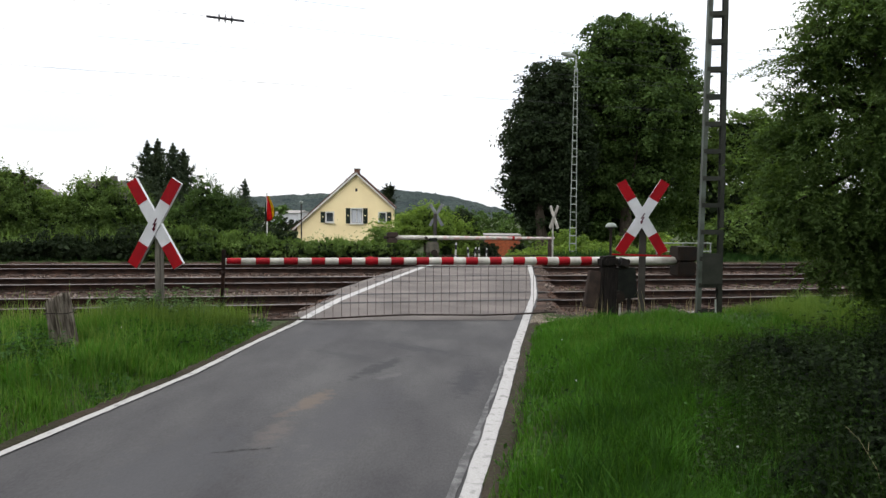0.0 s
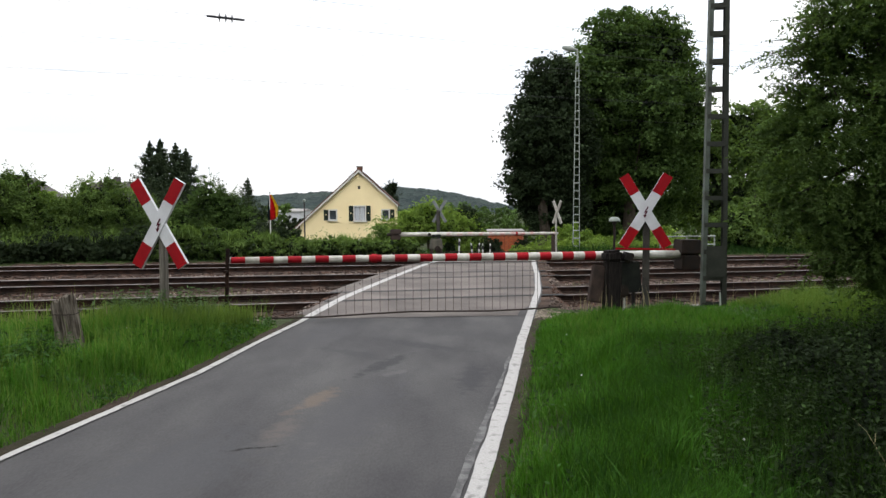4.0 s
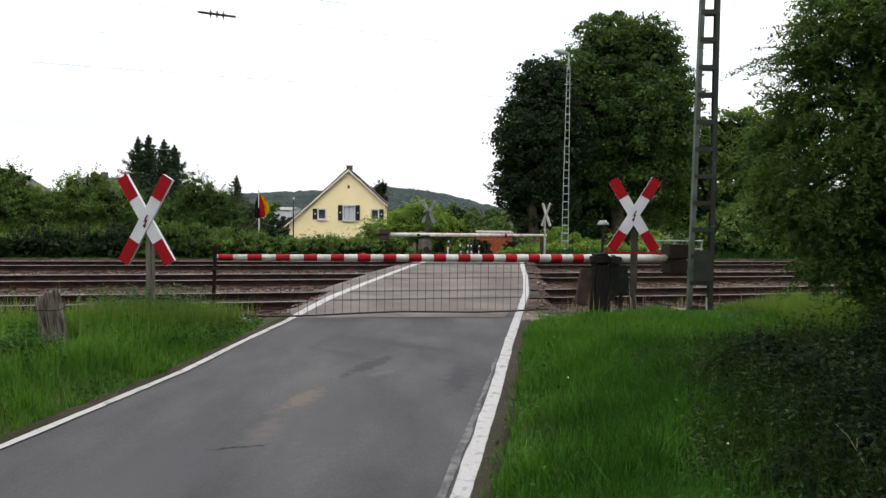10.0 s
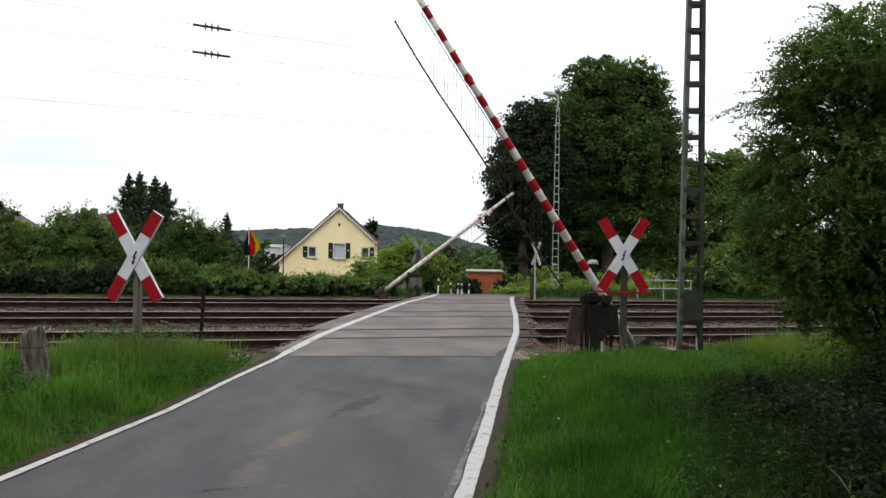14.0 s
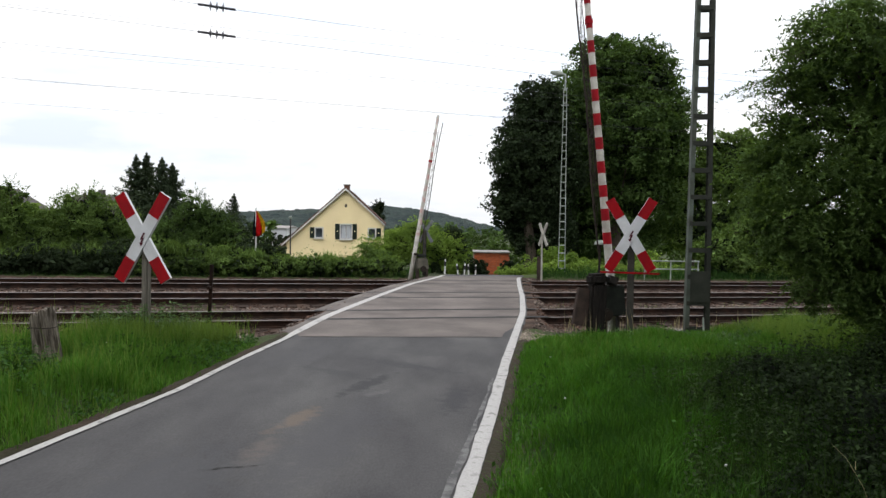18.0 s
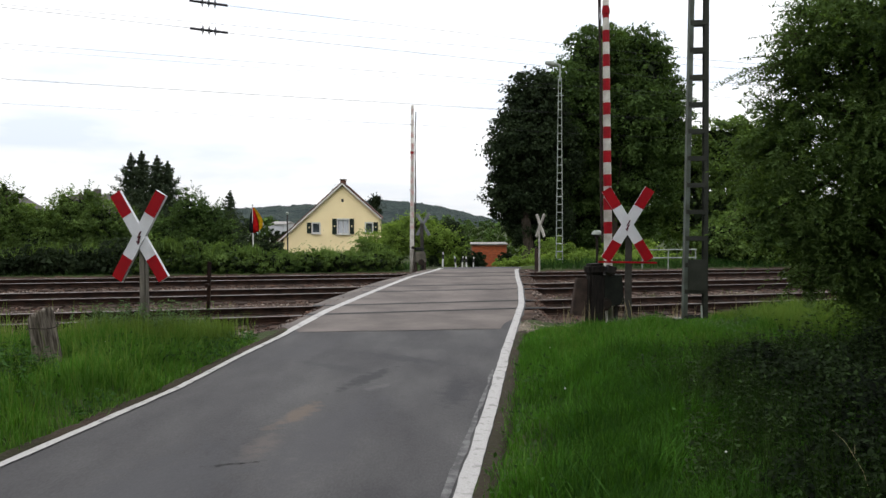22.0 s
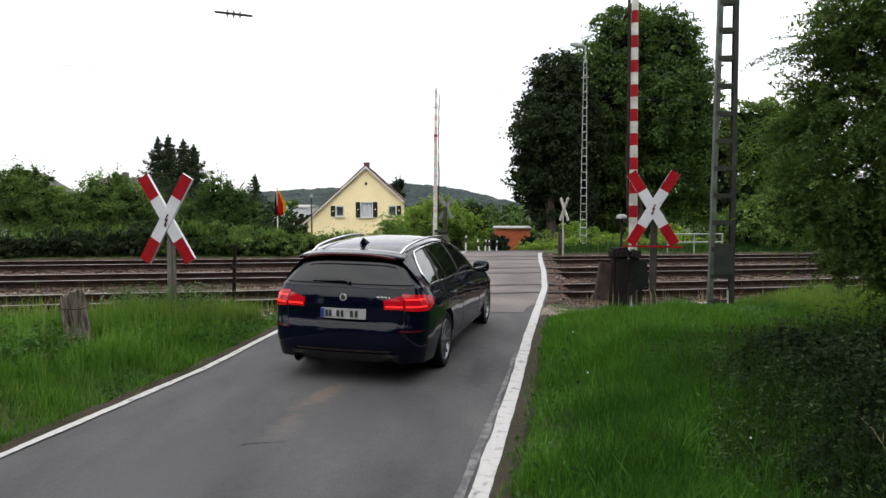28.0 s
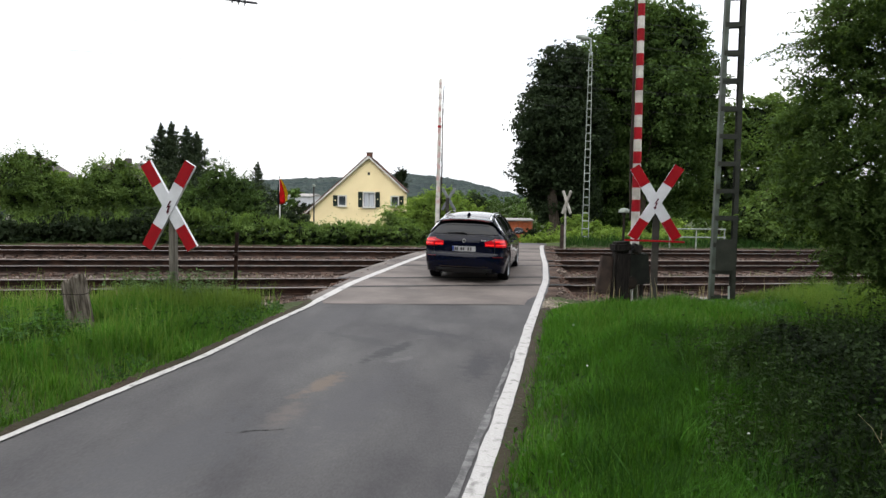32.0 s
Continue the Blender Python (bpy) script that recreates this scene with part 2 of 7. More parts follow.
    "paint": mat("dark_blue_paint", (0.0014, 0.0028, 0.0125), 0.4, second=(0.0011, 0.0022, 0.0100), scale=2, fine=300, vary=0.10, bump=0, spec=0.02, coat=0.95),
    "car_glass": mat("tinted_glass", (0.004, 0.005, 0.006), 0.03, second=(0.004, 0.005, 0.006), vary=0, bump=0, spec=1.0, coat=0.2),
    "rear_glass": mat("dark_privacy_glass", (0.004, 0.005, 0.006), 0.04, second=(0.004, 0.005, 0.006), vary=0, bump=0, spec=0.30),
    "pillar": mat("gloss_black_pillar", (0.006, 0.006, 0.007), 0.35, bump=0, spec=0.08),
    "chrome": mat("satin_chrome", (0.80, 0.81, 0.83), 0.16, metal=1.0, second=(0.72, 0.73, 0.75), vary=0.05, bump=0),
    "alloy": mat("alloy_rim", (0.34, 0.35, 0.37), 0.32, metal=0.85, second=(0.24, 0.25, 0.27), vary=0.08, bump=0),
    "trim_black": mat("black_plastic", (0.013, 0.013, 0.014), 0.55, bump=0.1, fine=200),
    "tail": glow("red_tail_lamp", (0.24, 0.002, 0.006), 0.38),
    "tail_bar": glow("lit_tail_bar", (0.90, 0.020, 0.018), 1.1),
    "amber": mat("red_lens", (0.085, 0.006, 0.010), 0.2, bump=0),
    "head": mat("headlamp_glass", (0.55, 0.58, 0.62), 0.08, metal=0.4, bump=0),
    "plate": mat("number_plate", (0.50, 0.50, 0.50), 0.4, vary=0.04, bump=0),
    "plate_blue": mat("plate_band", (0.02, 0.06, 0.32), 0.4, bump=0),
    "ink": mat("black_print", (0.02, 0.02, 0.022), 0.5, bump=0),
}
M["old_line"] = mat("worn_road_paint", (0.185, 0.182, 0.18), 0.8, second=(0.100, 0.098, 0.098), scale=6.0, fine=60, vary=0.4, bump=0.3, dist=0.003, edge=(0.42, 0.58))
M["pale_grass"] = leaf_mat("pale_grass_blades", (0.142, 0.280, 0.056), (0.060, 0.136, 0.027), 0.32, 1.0, 0.7)
M["bolt"] = mat("dark_red_mark", (0.10, 0.004, 0.016), 0.6, bump=0)
M["sign_post"] = mat("grey_brown_steel", (0.075, 0.070, 0.060), 0.75, second=(0.045, 0.042, 0.037), scale=4, fine=30, bump=0.2)
M["pale_post"] = mat("pale_weathered_post", (0.46, 0.44, 0.39), 0.85, second=(0.30, 0.29, 0.26), scale=4, fine=30, bump=0.2)
# darker copy of the verge grass, with the shade put into its green
M["shade_grass"] = leaf_mat("shade_grass_blades", (0.056, 0.142, 0.022), (0.020, 0.058, 0.011), 0.30, 1.3, 0.75)
M["herb"] = leaf_mat("verge_herbs", (0.052, 0.118, 0.028), (0.020, 0.050, 0.013), 0.22, 1.1, 0.7)
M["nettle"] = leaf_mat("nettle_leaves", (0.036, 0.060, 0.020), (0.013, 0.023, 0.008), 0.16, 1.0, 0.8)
M["grey_herb"] = leaf_mat("grey_green_herbs", (0.125, 0.200, 0.085), (0.050, 0.090, 0.036), 0.25, 1.4, 0.6)
M["edge_herb"] = leaf_mat("edge_herbs", (0.050, 0.088, 0.026), (0.018, 0.034, 0.011), 0.20, 1.4, 0.8)
M["roof_felt"] = mat("roof_felt", (0.42, 0.40, 0.38), 0.9, scale=1.0, fine=12, bump=0.2)
M["pane"] = mat("window_pane", (0.10, 0.12, 0.14), 0.06, second=(0.05, 0.06, 0.07), scale=1.0, vary=0.1, bump=0)
M["curtain"] = mat("net_curtain", (0.70, 0.72, 0.76), 0.8, second=(0.50, 0.53, 0.58), scale=3, stretch=(6, 1, 0.5), bump=0)


def stain(m, cx, cy, turn, rx, ry, colour, amount):
    """A worn spot of its own outline in a flat surface: where, how turned, its half lengths."""
    n, l = m.node_tree.nodes, m.node_tree.links
    b = n["Principled BSDF"]
    was = b.inputs["Base Color"].links[0].from_socket
    co, mp = n.new("ShaderNodeTexCoord"), n.new("ShaderNodeMapping")
    mp.vector_type = "TEXTURE"
    mp.inputs["Location"].default_value = (cx, cy, 0)
    mp.inputs["Rotation"].default_value = (0, 0, radians(turn))
    mp.inputs["Scale"].default_value = (rx, ry, 50)
    l.new(co.outputs["Object"], mp.inputs["Vector"])
    ln = n.new("ShaderNodeVectorMath")
    ln.operation = "LENGTH"
    l.new(mp.outputs["Vector"], ln.inputs[0])
    ns = n.new("ShaderNodeTexNoise")
    ns.inputs["Scale"].default_value, ns.inputs["Detail"].default_value = 7.0, 8.0
    l.new(co.outputs["Object"], ns.inputs["Vector"])
    add = n.new("ShaderNodeMath")
    add.operation = "MULTIPLY_ADD"
    add.inputs[1].default_value = 1.9
    l.new(ns.outputs["Fac"], add.inputs[0])
    l.new(ln.outputs["Value"], add.inputs[2])
    rg = n.new("ShaderNodeMapRange")
    rg.inputs["From Min"].default_value, rg.inputs["From Max"].default_value = 1.85, 1.35
    rg.inputs["To Max"].default_value = amount
    l.new(add.outputs["Value"], rg.inputs["Value"])
    mx = n.new("ShaderNodeMix")
    mx.data_type = "RGBA"
    mx.inputs[7].default_value = (*colour, 1)
    l.new(rg.outputs["Result"], mx.inputs[0])
    l.new(was, mx.inputs[6])
    l.new(mx.outputs[2], b.inputs["Base Color"])


for spot in ((-1.40, 7.30, -19, 0.17, 0.62, (0.120, 0.090, 0.066), 0.6), (-1.56, 6.25, -8, 0.20, 0.5, (0.090, 0.076, 0.068), 0.6), (-0.80, 8.95, -25, 0.18, 0.9, (0.026, 0.026, 0.028), 0.85),
             (-0.95, 6.6, -12, 0.5, 2.2, (0.050, 0.049, 0.053), 0.5), (0.35, 8.3, -10, 0.25, 0.9, (0.028, 0.028, 0.031), 0.7), (-0.3, 10.2, 60, 0.22, 1.0, (0.030, 0.030, 0.033), 0.7), (-1.3, 9.6, 55, 0.2, 0.8, (0.034, 0.034, 0.036), 0.6), (-0.62, 8.5, -40, 0.10, 0.30, (0.115, 0.112, 0.108), 0.3), (-1.95, 11.0, -12, 0.5, 1.4, (0.046, 0.045, 0.048), 0.5), (0.1, 11.2, 70, 0.35, 1.3, (0.042, 0.041, 0.043), 0.55), (-2.2, 5.2, -12, 0.7, 1.6, (0.049, 0.049, 0.053), 0.5), (0.45, 5.6, -12, 0.07, 1.3, (0.10, 0.098, 0.096), 0.7)):
    stain(M["asphalt"], *spot)

# ---------------------------------------------------------------- building tools
rnd = random.Random(7)
rng = np.random.default_rng(11)


def mesh_ob(name, bm, material, smooth=False):
    me = bpy.data.meshes.new(name)
    bm.to_mesh(me)
    bm.free()
    for m in material if isinstance(material, (list, tuple)) else (material,):
        me.materials.append(m)
    if smooth:
        me.polygons.foreach_set("use_smooth", [True] * len(me.polygons))
    return new(name, me)


def part(name, bm, material, parent, label="", smooth=False):
    ob = mesh_ob(name, bm, material, smooth)
    ob.parent = parent
    return tagged(ob, label)


def empty(name, m, label="", category="", group="", kind=""):
    ob = new(name)
    ob.empty_display_size = 0.2
    ob.matrix_basis = m
    return tagged(ob, label, category, group, kind)


def arrays_ob(name, verts, faces, material, smooth=False):
    """A mesh from numpy arrays; faces all have one number of corners."""
    me = bpy.data.meshes.new(name)
    verts, faces = np.ascontiguousarray(verts, np.float32), np.ascontiguousarray(faces, np.int32)
    k = faces.shape[1]
    me.vertices.add(len(verts))
    me.vertices.foreach_set("co", verts.ravel())
    me.loops.add(faces.size)
    me.loops.foreach_set("vertex_index", faces.ravel())
    me.polygons.add(len(faces))
    me.polygons.foreach_set("loop_start", np.arange(0, faces.size, k, dtype=np.int32))
    me.polygons.foreach_set("loop_total", np.full(len(faces), k, np.int32))
    if smooth:
        me.polygons.foreach_set("use_smooth", np.ones(len(faces), bool))
    me.materials.append(material)
    me.update(calc_edges=True)
    return new(name, me)


def box(bm, x, y, z, sx, sy, sz, m=None, bevel=0.0, taper=1.0):
    """A block centred at x, y, z, its edges rounded by bevel, its top scaled by taper."""
    made = bmesh.ops.create_cube(bm, size=1.0)["verts"]
    for v in made:
        k = taper if v.co.z > 0 else 1.0
        v.co = Vector((v.co.x * sx * k, v.co.y * sy * k, v.co.z * sz))
    if bevel:
        es = list({e for v in made for e in v.link_edges})
        made = list({v for f in bmesh.ops.bevel(bm, geom=es, offset=bevel, segments=2, affect="EDGES")["faces"] for v in f.verts} | {v for v in made if v.is_valid})
    m = Matrix.Translation((x, y, z)) @ m if m else Matrix.Translation((x, y, z))
    bmesh.ops.transform(bm, matrix=m, verts=made)
    return made


def tube(bm, points, radii, n=8, caps=True):
    """A round bar through the points; radii: one number or one for each point."""
    points = [Vector(p) for p in points]
    radii = radii if isinstance(radii, (list, tuple)) else [radii] * len(points)
    rings = []
    for i, p in enumerate(points):
        d = (points[min(i + 1, len(points) - 1)] - points[max(i - 1, 0)]).normalized()
        a = d.cross(Vector((0, 0, 1)) if abs(d.z) < 0.9 else Vector((1, 0, 0))).normalized()
        b = d.cross(a)
        rings.append([bm.verts.new(p + (a * math.cos(t) + b * math.sin(t)) * radii[i]) for t in (2 * math.pi * k / n for k in range(n))])
    for r, s in zip(rings, rings[1:]):
        for k in range(n):
            bm.faces.new((r[k], r[(k + 1) % n], s[(k + 1) % n], s[k]))
    if caps:
        bm.faces.new(rings[0][::-1])
        bm.faces.new(rings[-1])


def prism(bm, outline, depth, m):
    """A plate: an outline in x and z, with its thickness along y, laid by m."""
    front = [bm.verts.new(m @ Vector((x, -depth / 2, z))) for x, z in outline]
    back = [bm.verts.new(m @ Vector((x, depth / 2, z))) for x, z in outline]
    bm.faces.new(front)
    bm.faces.new(back[::-1])
    for i in range(len(outline)):
        j = (i + 1) % len(outline)
        bm.faces.new((front[i], back[i], back[j], front[j]))


def sheet(bm, f, nu, nv):
    """A surface f(u, v) with u, v from 0 to 1."""
    g = [[bm.verts.new(f(i / nu, j / nv)) for j in range(nv + 1)] for i in range(nu + 1)]
    for i in range(nu):
        for j in range(nv):
            bm.faces.new((g[i][j], g[i + 1][j], g[i + 1][j + 1], g[i][j + 1]))
    return g


def smooth_step(a, b, x):
    t = np.clip((x - a) / (b - a), 0, 1)
    return t * t * (3 - 2 * t)


def leaves(name, centres, normals, size, material, long=1.7, spread=0.7):
    """One mesh of single leaves, each a pointed blade folded along its middle."""
    k = len(centres)
    nrm = normals + rng.normal(0, spread, (k, 3))
    nrm /= np.linalg.norm(nrm, axis=1, keepdims=True)
    a = np.cross(nrm, rng.normal(0, 1, (k, 3)))
    a /= np.linalg.norm(a, axis=1, keepdims=True)
    b = np.cross(nrm, a)
    s = (size * rng.uniform(0.6, 1.35, k))[:, None]
    base, tip = centres - a * s * long / 2, centres + a * s * long / 2
    left, right = centres - b * s / 2 + nrm * s * 0.12, centres + b * s / 2 + nrm * s * 0.12
    v = np.stack([base, left, tip, right], 1).reshape(-1, 3)
    return arrays_ob(name, v, np.arange(4 * k).reshape(k, 4), material)


def crown_points(blobs, k, clump=0.35, per=28, fill=0.45, rough=0.25):
    """Leaf places: each mass carries many rounded lobes, and the leaves lie on the lobes' outer and upper sides."""
    blobs = np.array(blobs, float)
    mean = (blobs[:, 3] * blobs[:, 4] * blobs[:, 5]) ** (1 / 3)
    share = mean ** 2
    lobes = max(10, int(k / per / 3.5))
    which = rng.choice(len(blobs), lobes, p=share / share.sum())
    d = rng.normal(0, 1, (lobes, 3))
    d /= np.linalg.norm(d, axis=1, keepdims=True)
    r = 0.97 - fill * rng.random(lobes) ** 1.6 + rng.normal(0, 0.04, lobes)
    c = blobs[which, :3] + d * blobs[which, 3:] * r[:, None]
    size = np.clip(mean[which] * rng.uniform(0.14, 0.34, lobes), clump * 0.6, clump * 2.4)
    m = k // lobes
    out = np.repeat(d, m, 0) * 0.55 + (0, 0, 0.35) + rng.normal(0, 0.85, (lobes * m, 3))
    out /= np.linalg.norm(out, axis=1, keepdims=True)
    reach = (0.25 + 0.80 * rng.random(lobes * m) ** 0.55) * np.where(rng.random(lobes * m) < 0.07, rng.uniform(1.1, 1.6, lobes * m), 1.0)
    pts = np.repeat(c, m, 0) + out * (np.repeat(size, m) * reach)[:, None] * (1.1, 1.1, 0.8)
    inner = rng.random(lobes * m) < 0.18
    pts[inner] = blobs[np.repeat(which, m)[inner], :3] + (pts[inner] - blobs[np.repeat(which, m)[inner], :3]) * rng.uniform(0.3, 0.9, (inner.sum(), 1))
    return pts, out + (0, 0, 0.35)


def limbs(bm, foot, top, r, blobs, count, seed):
    """A tapered trunk with limbs that reach into the crown's masses."""
    rr = random.Random(seed)
    foot, top = Vector(foot), Vector(top)
    steps = 7
    line = [foot.lerp(top, i / steps) + Vector((rr.uniform(-1, 1), rr.uniform(-1, 1), 0)) * r * 0.5 * (i > 0) for i in range(steps + 1)]
    tube(bm, [foot - Vector((0, 0, 0.3))] + line, [r * 1.5, r * 1.25] + [r * (1 - 0.8 * i / steps) for i in range(1, steps + 1)], 9)
    for i in range(count):
        b = rr.choice(blobs)
        s = line[rr.randint(2, steps)]
        e = Vector((b[0] + rr.uniform(-0.7, 0.7) * b[3], b[1] + rr.uniform(-0.7, 0.7) * b[4], b[2] + rr.uniform(-0.5, 0.8) * b[5]))
        mid = s.lerp(e, 0.5) + Vector((0, 0, -0.06 * (e - s).length))
        q = r * rr.uniform(0.16, 0.34)
        tube(bm, [s, s.lerp(mid, 0.5), mid, mid.lerp(e, 0.6), e], [q, q * 0.8, q * 0.6, q * 0.35, q * 0.12], 6)


def sprays(blobs, n, length, per, droop, rise=0.5, low=-0.2):
    """Leaf places along young shoots that stand out of the crown's masses."""
    blobs = np.array(blobs, float)
    share = (blobs[:, 3] * blobs[:, 5])
    which = rng.choice(len(blobs), n, p=share / share.sum())
    d = rng.normal(0, 1, (n, 3))
    d[:, 2] = np.where(d[:, 2] / np.linalg.norm(d, axis=1) < low, -d[:, 2], d[:, 2])
    d /= np.linalg.norm(d, axis=1, keepdims=True)
    start = blobs[which, :3] + d * blobs[which, 3:] * rng.uniform(0.7, 0.95, (n, 1))
    out = d * (1, 1, 0.6) + (0, 0, rise) + rng.normal(0, 0.25, (n, 3))
    out /= np.linalg.norm(out, axis=1, keepdims=True)
    reach = length * rng.uniform(0.4, 1.25, (n, 1, 1))
    s = np.linspace(0.0, 1.0, per)[None, :, None]
    pts = start[:, None] + out[:, None] * reach * s + np.array((0, 0, -1.0)) * droop * reach * s ** 2
    pts = pts + rng.normal(0, 1, (n, per, 3)) * (0.085 * reach * (1.15 - s))
    nrm = np.repeat(out[:, None] * 0.3 + (0, 0, 0.8), per, 1)
    return pts.reshape(-1, 3), nrm.reshape(-1, 3)


def tree(name, x, y, foot, height_share, r, blobs, k, size, material, label, category="tree", clump=0.35, per=28, long=1.6, count=16, fill=0.45, shoots=(), core=0, twigs=()):
    """A tree: trunk with limbs, and a crown of single leaves."""
    top = max(b[2] + b[5] * height_share for b in blobs)
    t = empty(name, pose(x, y, foot), label, category)
    local = [(b[0] - x, b[1] - y, b[2] - foot, *b[3:]) for b in blobs]
    bm = bmesh.new()
    limbs(bm, (0, 0, 0), (0.1 * r, 0, top - foot), r, local, count, int(abs(x * 10 + y)))
    part("trunk", bm, M["bark"], t, smooth=True)
    p, nrm = crown_points(local, k, clump, per, fill)
    if shoots:
        q, m = sprays(local, *shoots)
        p, nrm = np.concatenate([p, q]), np.concatenate([nrm, m])
    stems = bmesh.new()
    for tx, ty, tz, dx, dz, reach in twigs:
        # an open branch: side twigs off a common line, leaves in pairs along each
        a = rng.uniform(0.0, 1.0, 26)
        d = np.stack([dx + rng.normal(0, 0.35, 26), rng.normal(0, 0.45, 26), dz + rng.normal(0, 0.30, 26)], 1)
        start = np.array((tx - x, ty - y, tz - foot)) + np.array((dx, 0, dz)) * reach * 0.7 * a[:, None]
        w = np.linspace(0, 1, 26)[None, :, None]
        q = start[:, None] + d[:, None] * reach * 0.5 * w - np.array((0, 0, 0.16)) * reach * w ** 2 + rng.normal(0, 0.014, (26, 26, 3))
        for a0, d0 in zip(start, d):
            tube(stems, [a0, a0 + d0 * reach * 0.25 - Vector((0, 0, 0.04 * reach)), a0 + d0 * reach * 0.5 - Vector((0, 0, 0.16 * reach))], [0.004, 0.003, 0.0015], 4)
        base = Vector((tx - x, ty - y, tz - foot))
        tube(stems, [base - Vector((dx, 0, dz)) * 0.5, base, base + Vector((dx, 0, dz)) * reach * 0.7], [0.014, 0.010, 0.004], 5)
        p, nrm = np.concatenate([p, q.reshape(-1, 3)]), np.concatenate([nrm, np.tile((0.0, -0.4, 0.8), (676, 1))])
    if twigs:
        tagged(part("twig_spray", stems, M["bark"], t), kind="stuff")
    else:
        stems.free()
    c = leaves("crown", p, nrm, size, material, long)
    c.parent = t
    tagged(c, kind="stuff")
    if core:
        # oversized dark leaves added inside the crown, their colour standing in for shade
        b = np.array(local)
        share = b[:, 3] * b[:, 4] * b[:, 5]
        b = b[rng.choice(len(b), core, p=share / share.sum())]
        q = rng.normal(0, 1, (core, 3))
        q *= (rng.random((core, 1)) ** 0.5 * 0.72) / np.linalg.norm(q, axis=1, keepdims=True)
        c = leaves("inner_foliage", b[:, :3] + q * b[:, 3:], q, size * 3.2, M["dark_shade_leaf"], 1.3)
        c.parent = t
        tagged(c, "large dark leaves added inside the crown as painted shade", kind="stuff")
    return t

# ---------------------------------------------------------------- the plan
TRACK = radians(15.5)
ALONG = Vector((math.cos(TRACK), math.sin(TRACK), 0))
ACROSS = Vector((-math.sin(TRACK), math.cos(TRACK), 0))
CROSSFALL = 0.0157
TRACKS = (15.54, 19.70, 24.05)
GAUGE = 1.505
LEFT_EDGE = ((-60, -18.0), (-25, -10.6), (-8, -6.75), (0, -4.9), (5.57, -3.67), (8.4, -3.08), (10.15, -2.88), (12.0, -2.62), (15.2, -2.29), (17.7, -1.85), (20.4, -1.35), (24.1, -0.62), (27.2, 0.3), (34, 1.9), (48, 3.2), (60, 4.0))
RIGHT_EDGE = ((-60, -13.6), (-25, -6.1), (-8, -2.42), (0, -0.75), (4.9, 0.23), (7.7, 0.74), (10.6, 1.23), (13.56, 1.77), (16.8, 2.36), (20.95, 2.91), (24.4, 3.28), (27.7, 3.68), (34, 4.9), (48, 6.9), (60, 8.2))


def left_x(y):
    return np.interp(y, [p[0] for p in LEFT_EDGE], [p[1] for p in LEFT_EDGE])


def right_x(y):
    return np.interp(y, [p[0] for p in RIGHT_EDGE], [p[1] for p in RIGHT_EDGE])


def track_u(x, y):
    return -x * math.sin(TRACK) + y * math.cos(TRACK)


def slope(u):
    """How far the land falls away behind the railway."""
    return -0.085 * np.clip(u - 28.2, 0, 42) - 0.4 * smooth_step(28, 32, u)


def road_z(x, y):
    u = track_u(x, y)
    return -CROSSFALL * np.clip(x, -30, 30) - 0.105 * np.clip(u - 27.6, 0, 40) * smooth_step(27.0, 30, u)


def land_z(x, y):
    """The ground beside the road: verges, track bed, and the fall behind it."""
    x, y = np.asarray(x, float), np.asarray(y, float)
    u = track_u(x, y)
    apron = 0.28 * smooth_step(12.6, 13.6, u) * (1 - smooth_step(26.4, 27.4, u))
    out = np.maximum(left_x(y) - 0.09 - apron - x, x - right_x(y) - 0.12 - apron)
    lift = np.where(x < left_x(y), 0.17, 0.13) + 0.05 * np.sin(x * 0.9 + 1) * np.sin(y * 0.7)
    verge = lift * smooth_step(0.05, 1.1, out) + 0.02 * np.clip(x - 3.0, 0, 8) * (y < 16)
    bed = -0.21 * smooth_step(0.0, 0.35, out)
    verge = verge * (1 - smooth_step(10.9, 12.5, u)) - 0.08 * smooth_step(11.6, 12.8, u) * smooth_step(0.05, 0.6, out)
    in_bed = smooth_step(13.0, 13.7, u) * (1 - smooth_step(26.0, 26.9, u))
    beside = smooth_step(26.5, 28.5, u)
    z = (verge * (1 - in_bed) + bed * in_bed) * (1 - beside) + beside * 0.05 * smooth_step(0, 1, out)
    z = z + slope(u) - 0.02 * (1 - smooth_step(0.0, 0.06, out))
    return z - CROSSFALL * np.clip(x, -30, 30)


def lay(x, y, dz=0.0):
    return float(land_z(x, y)) + dz


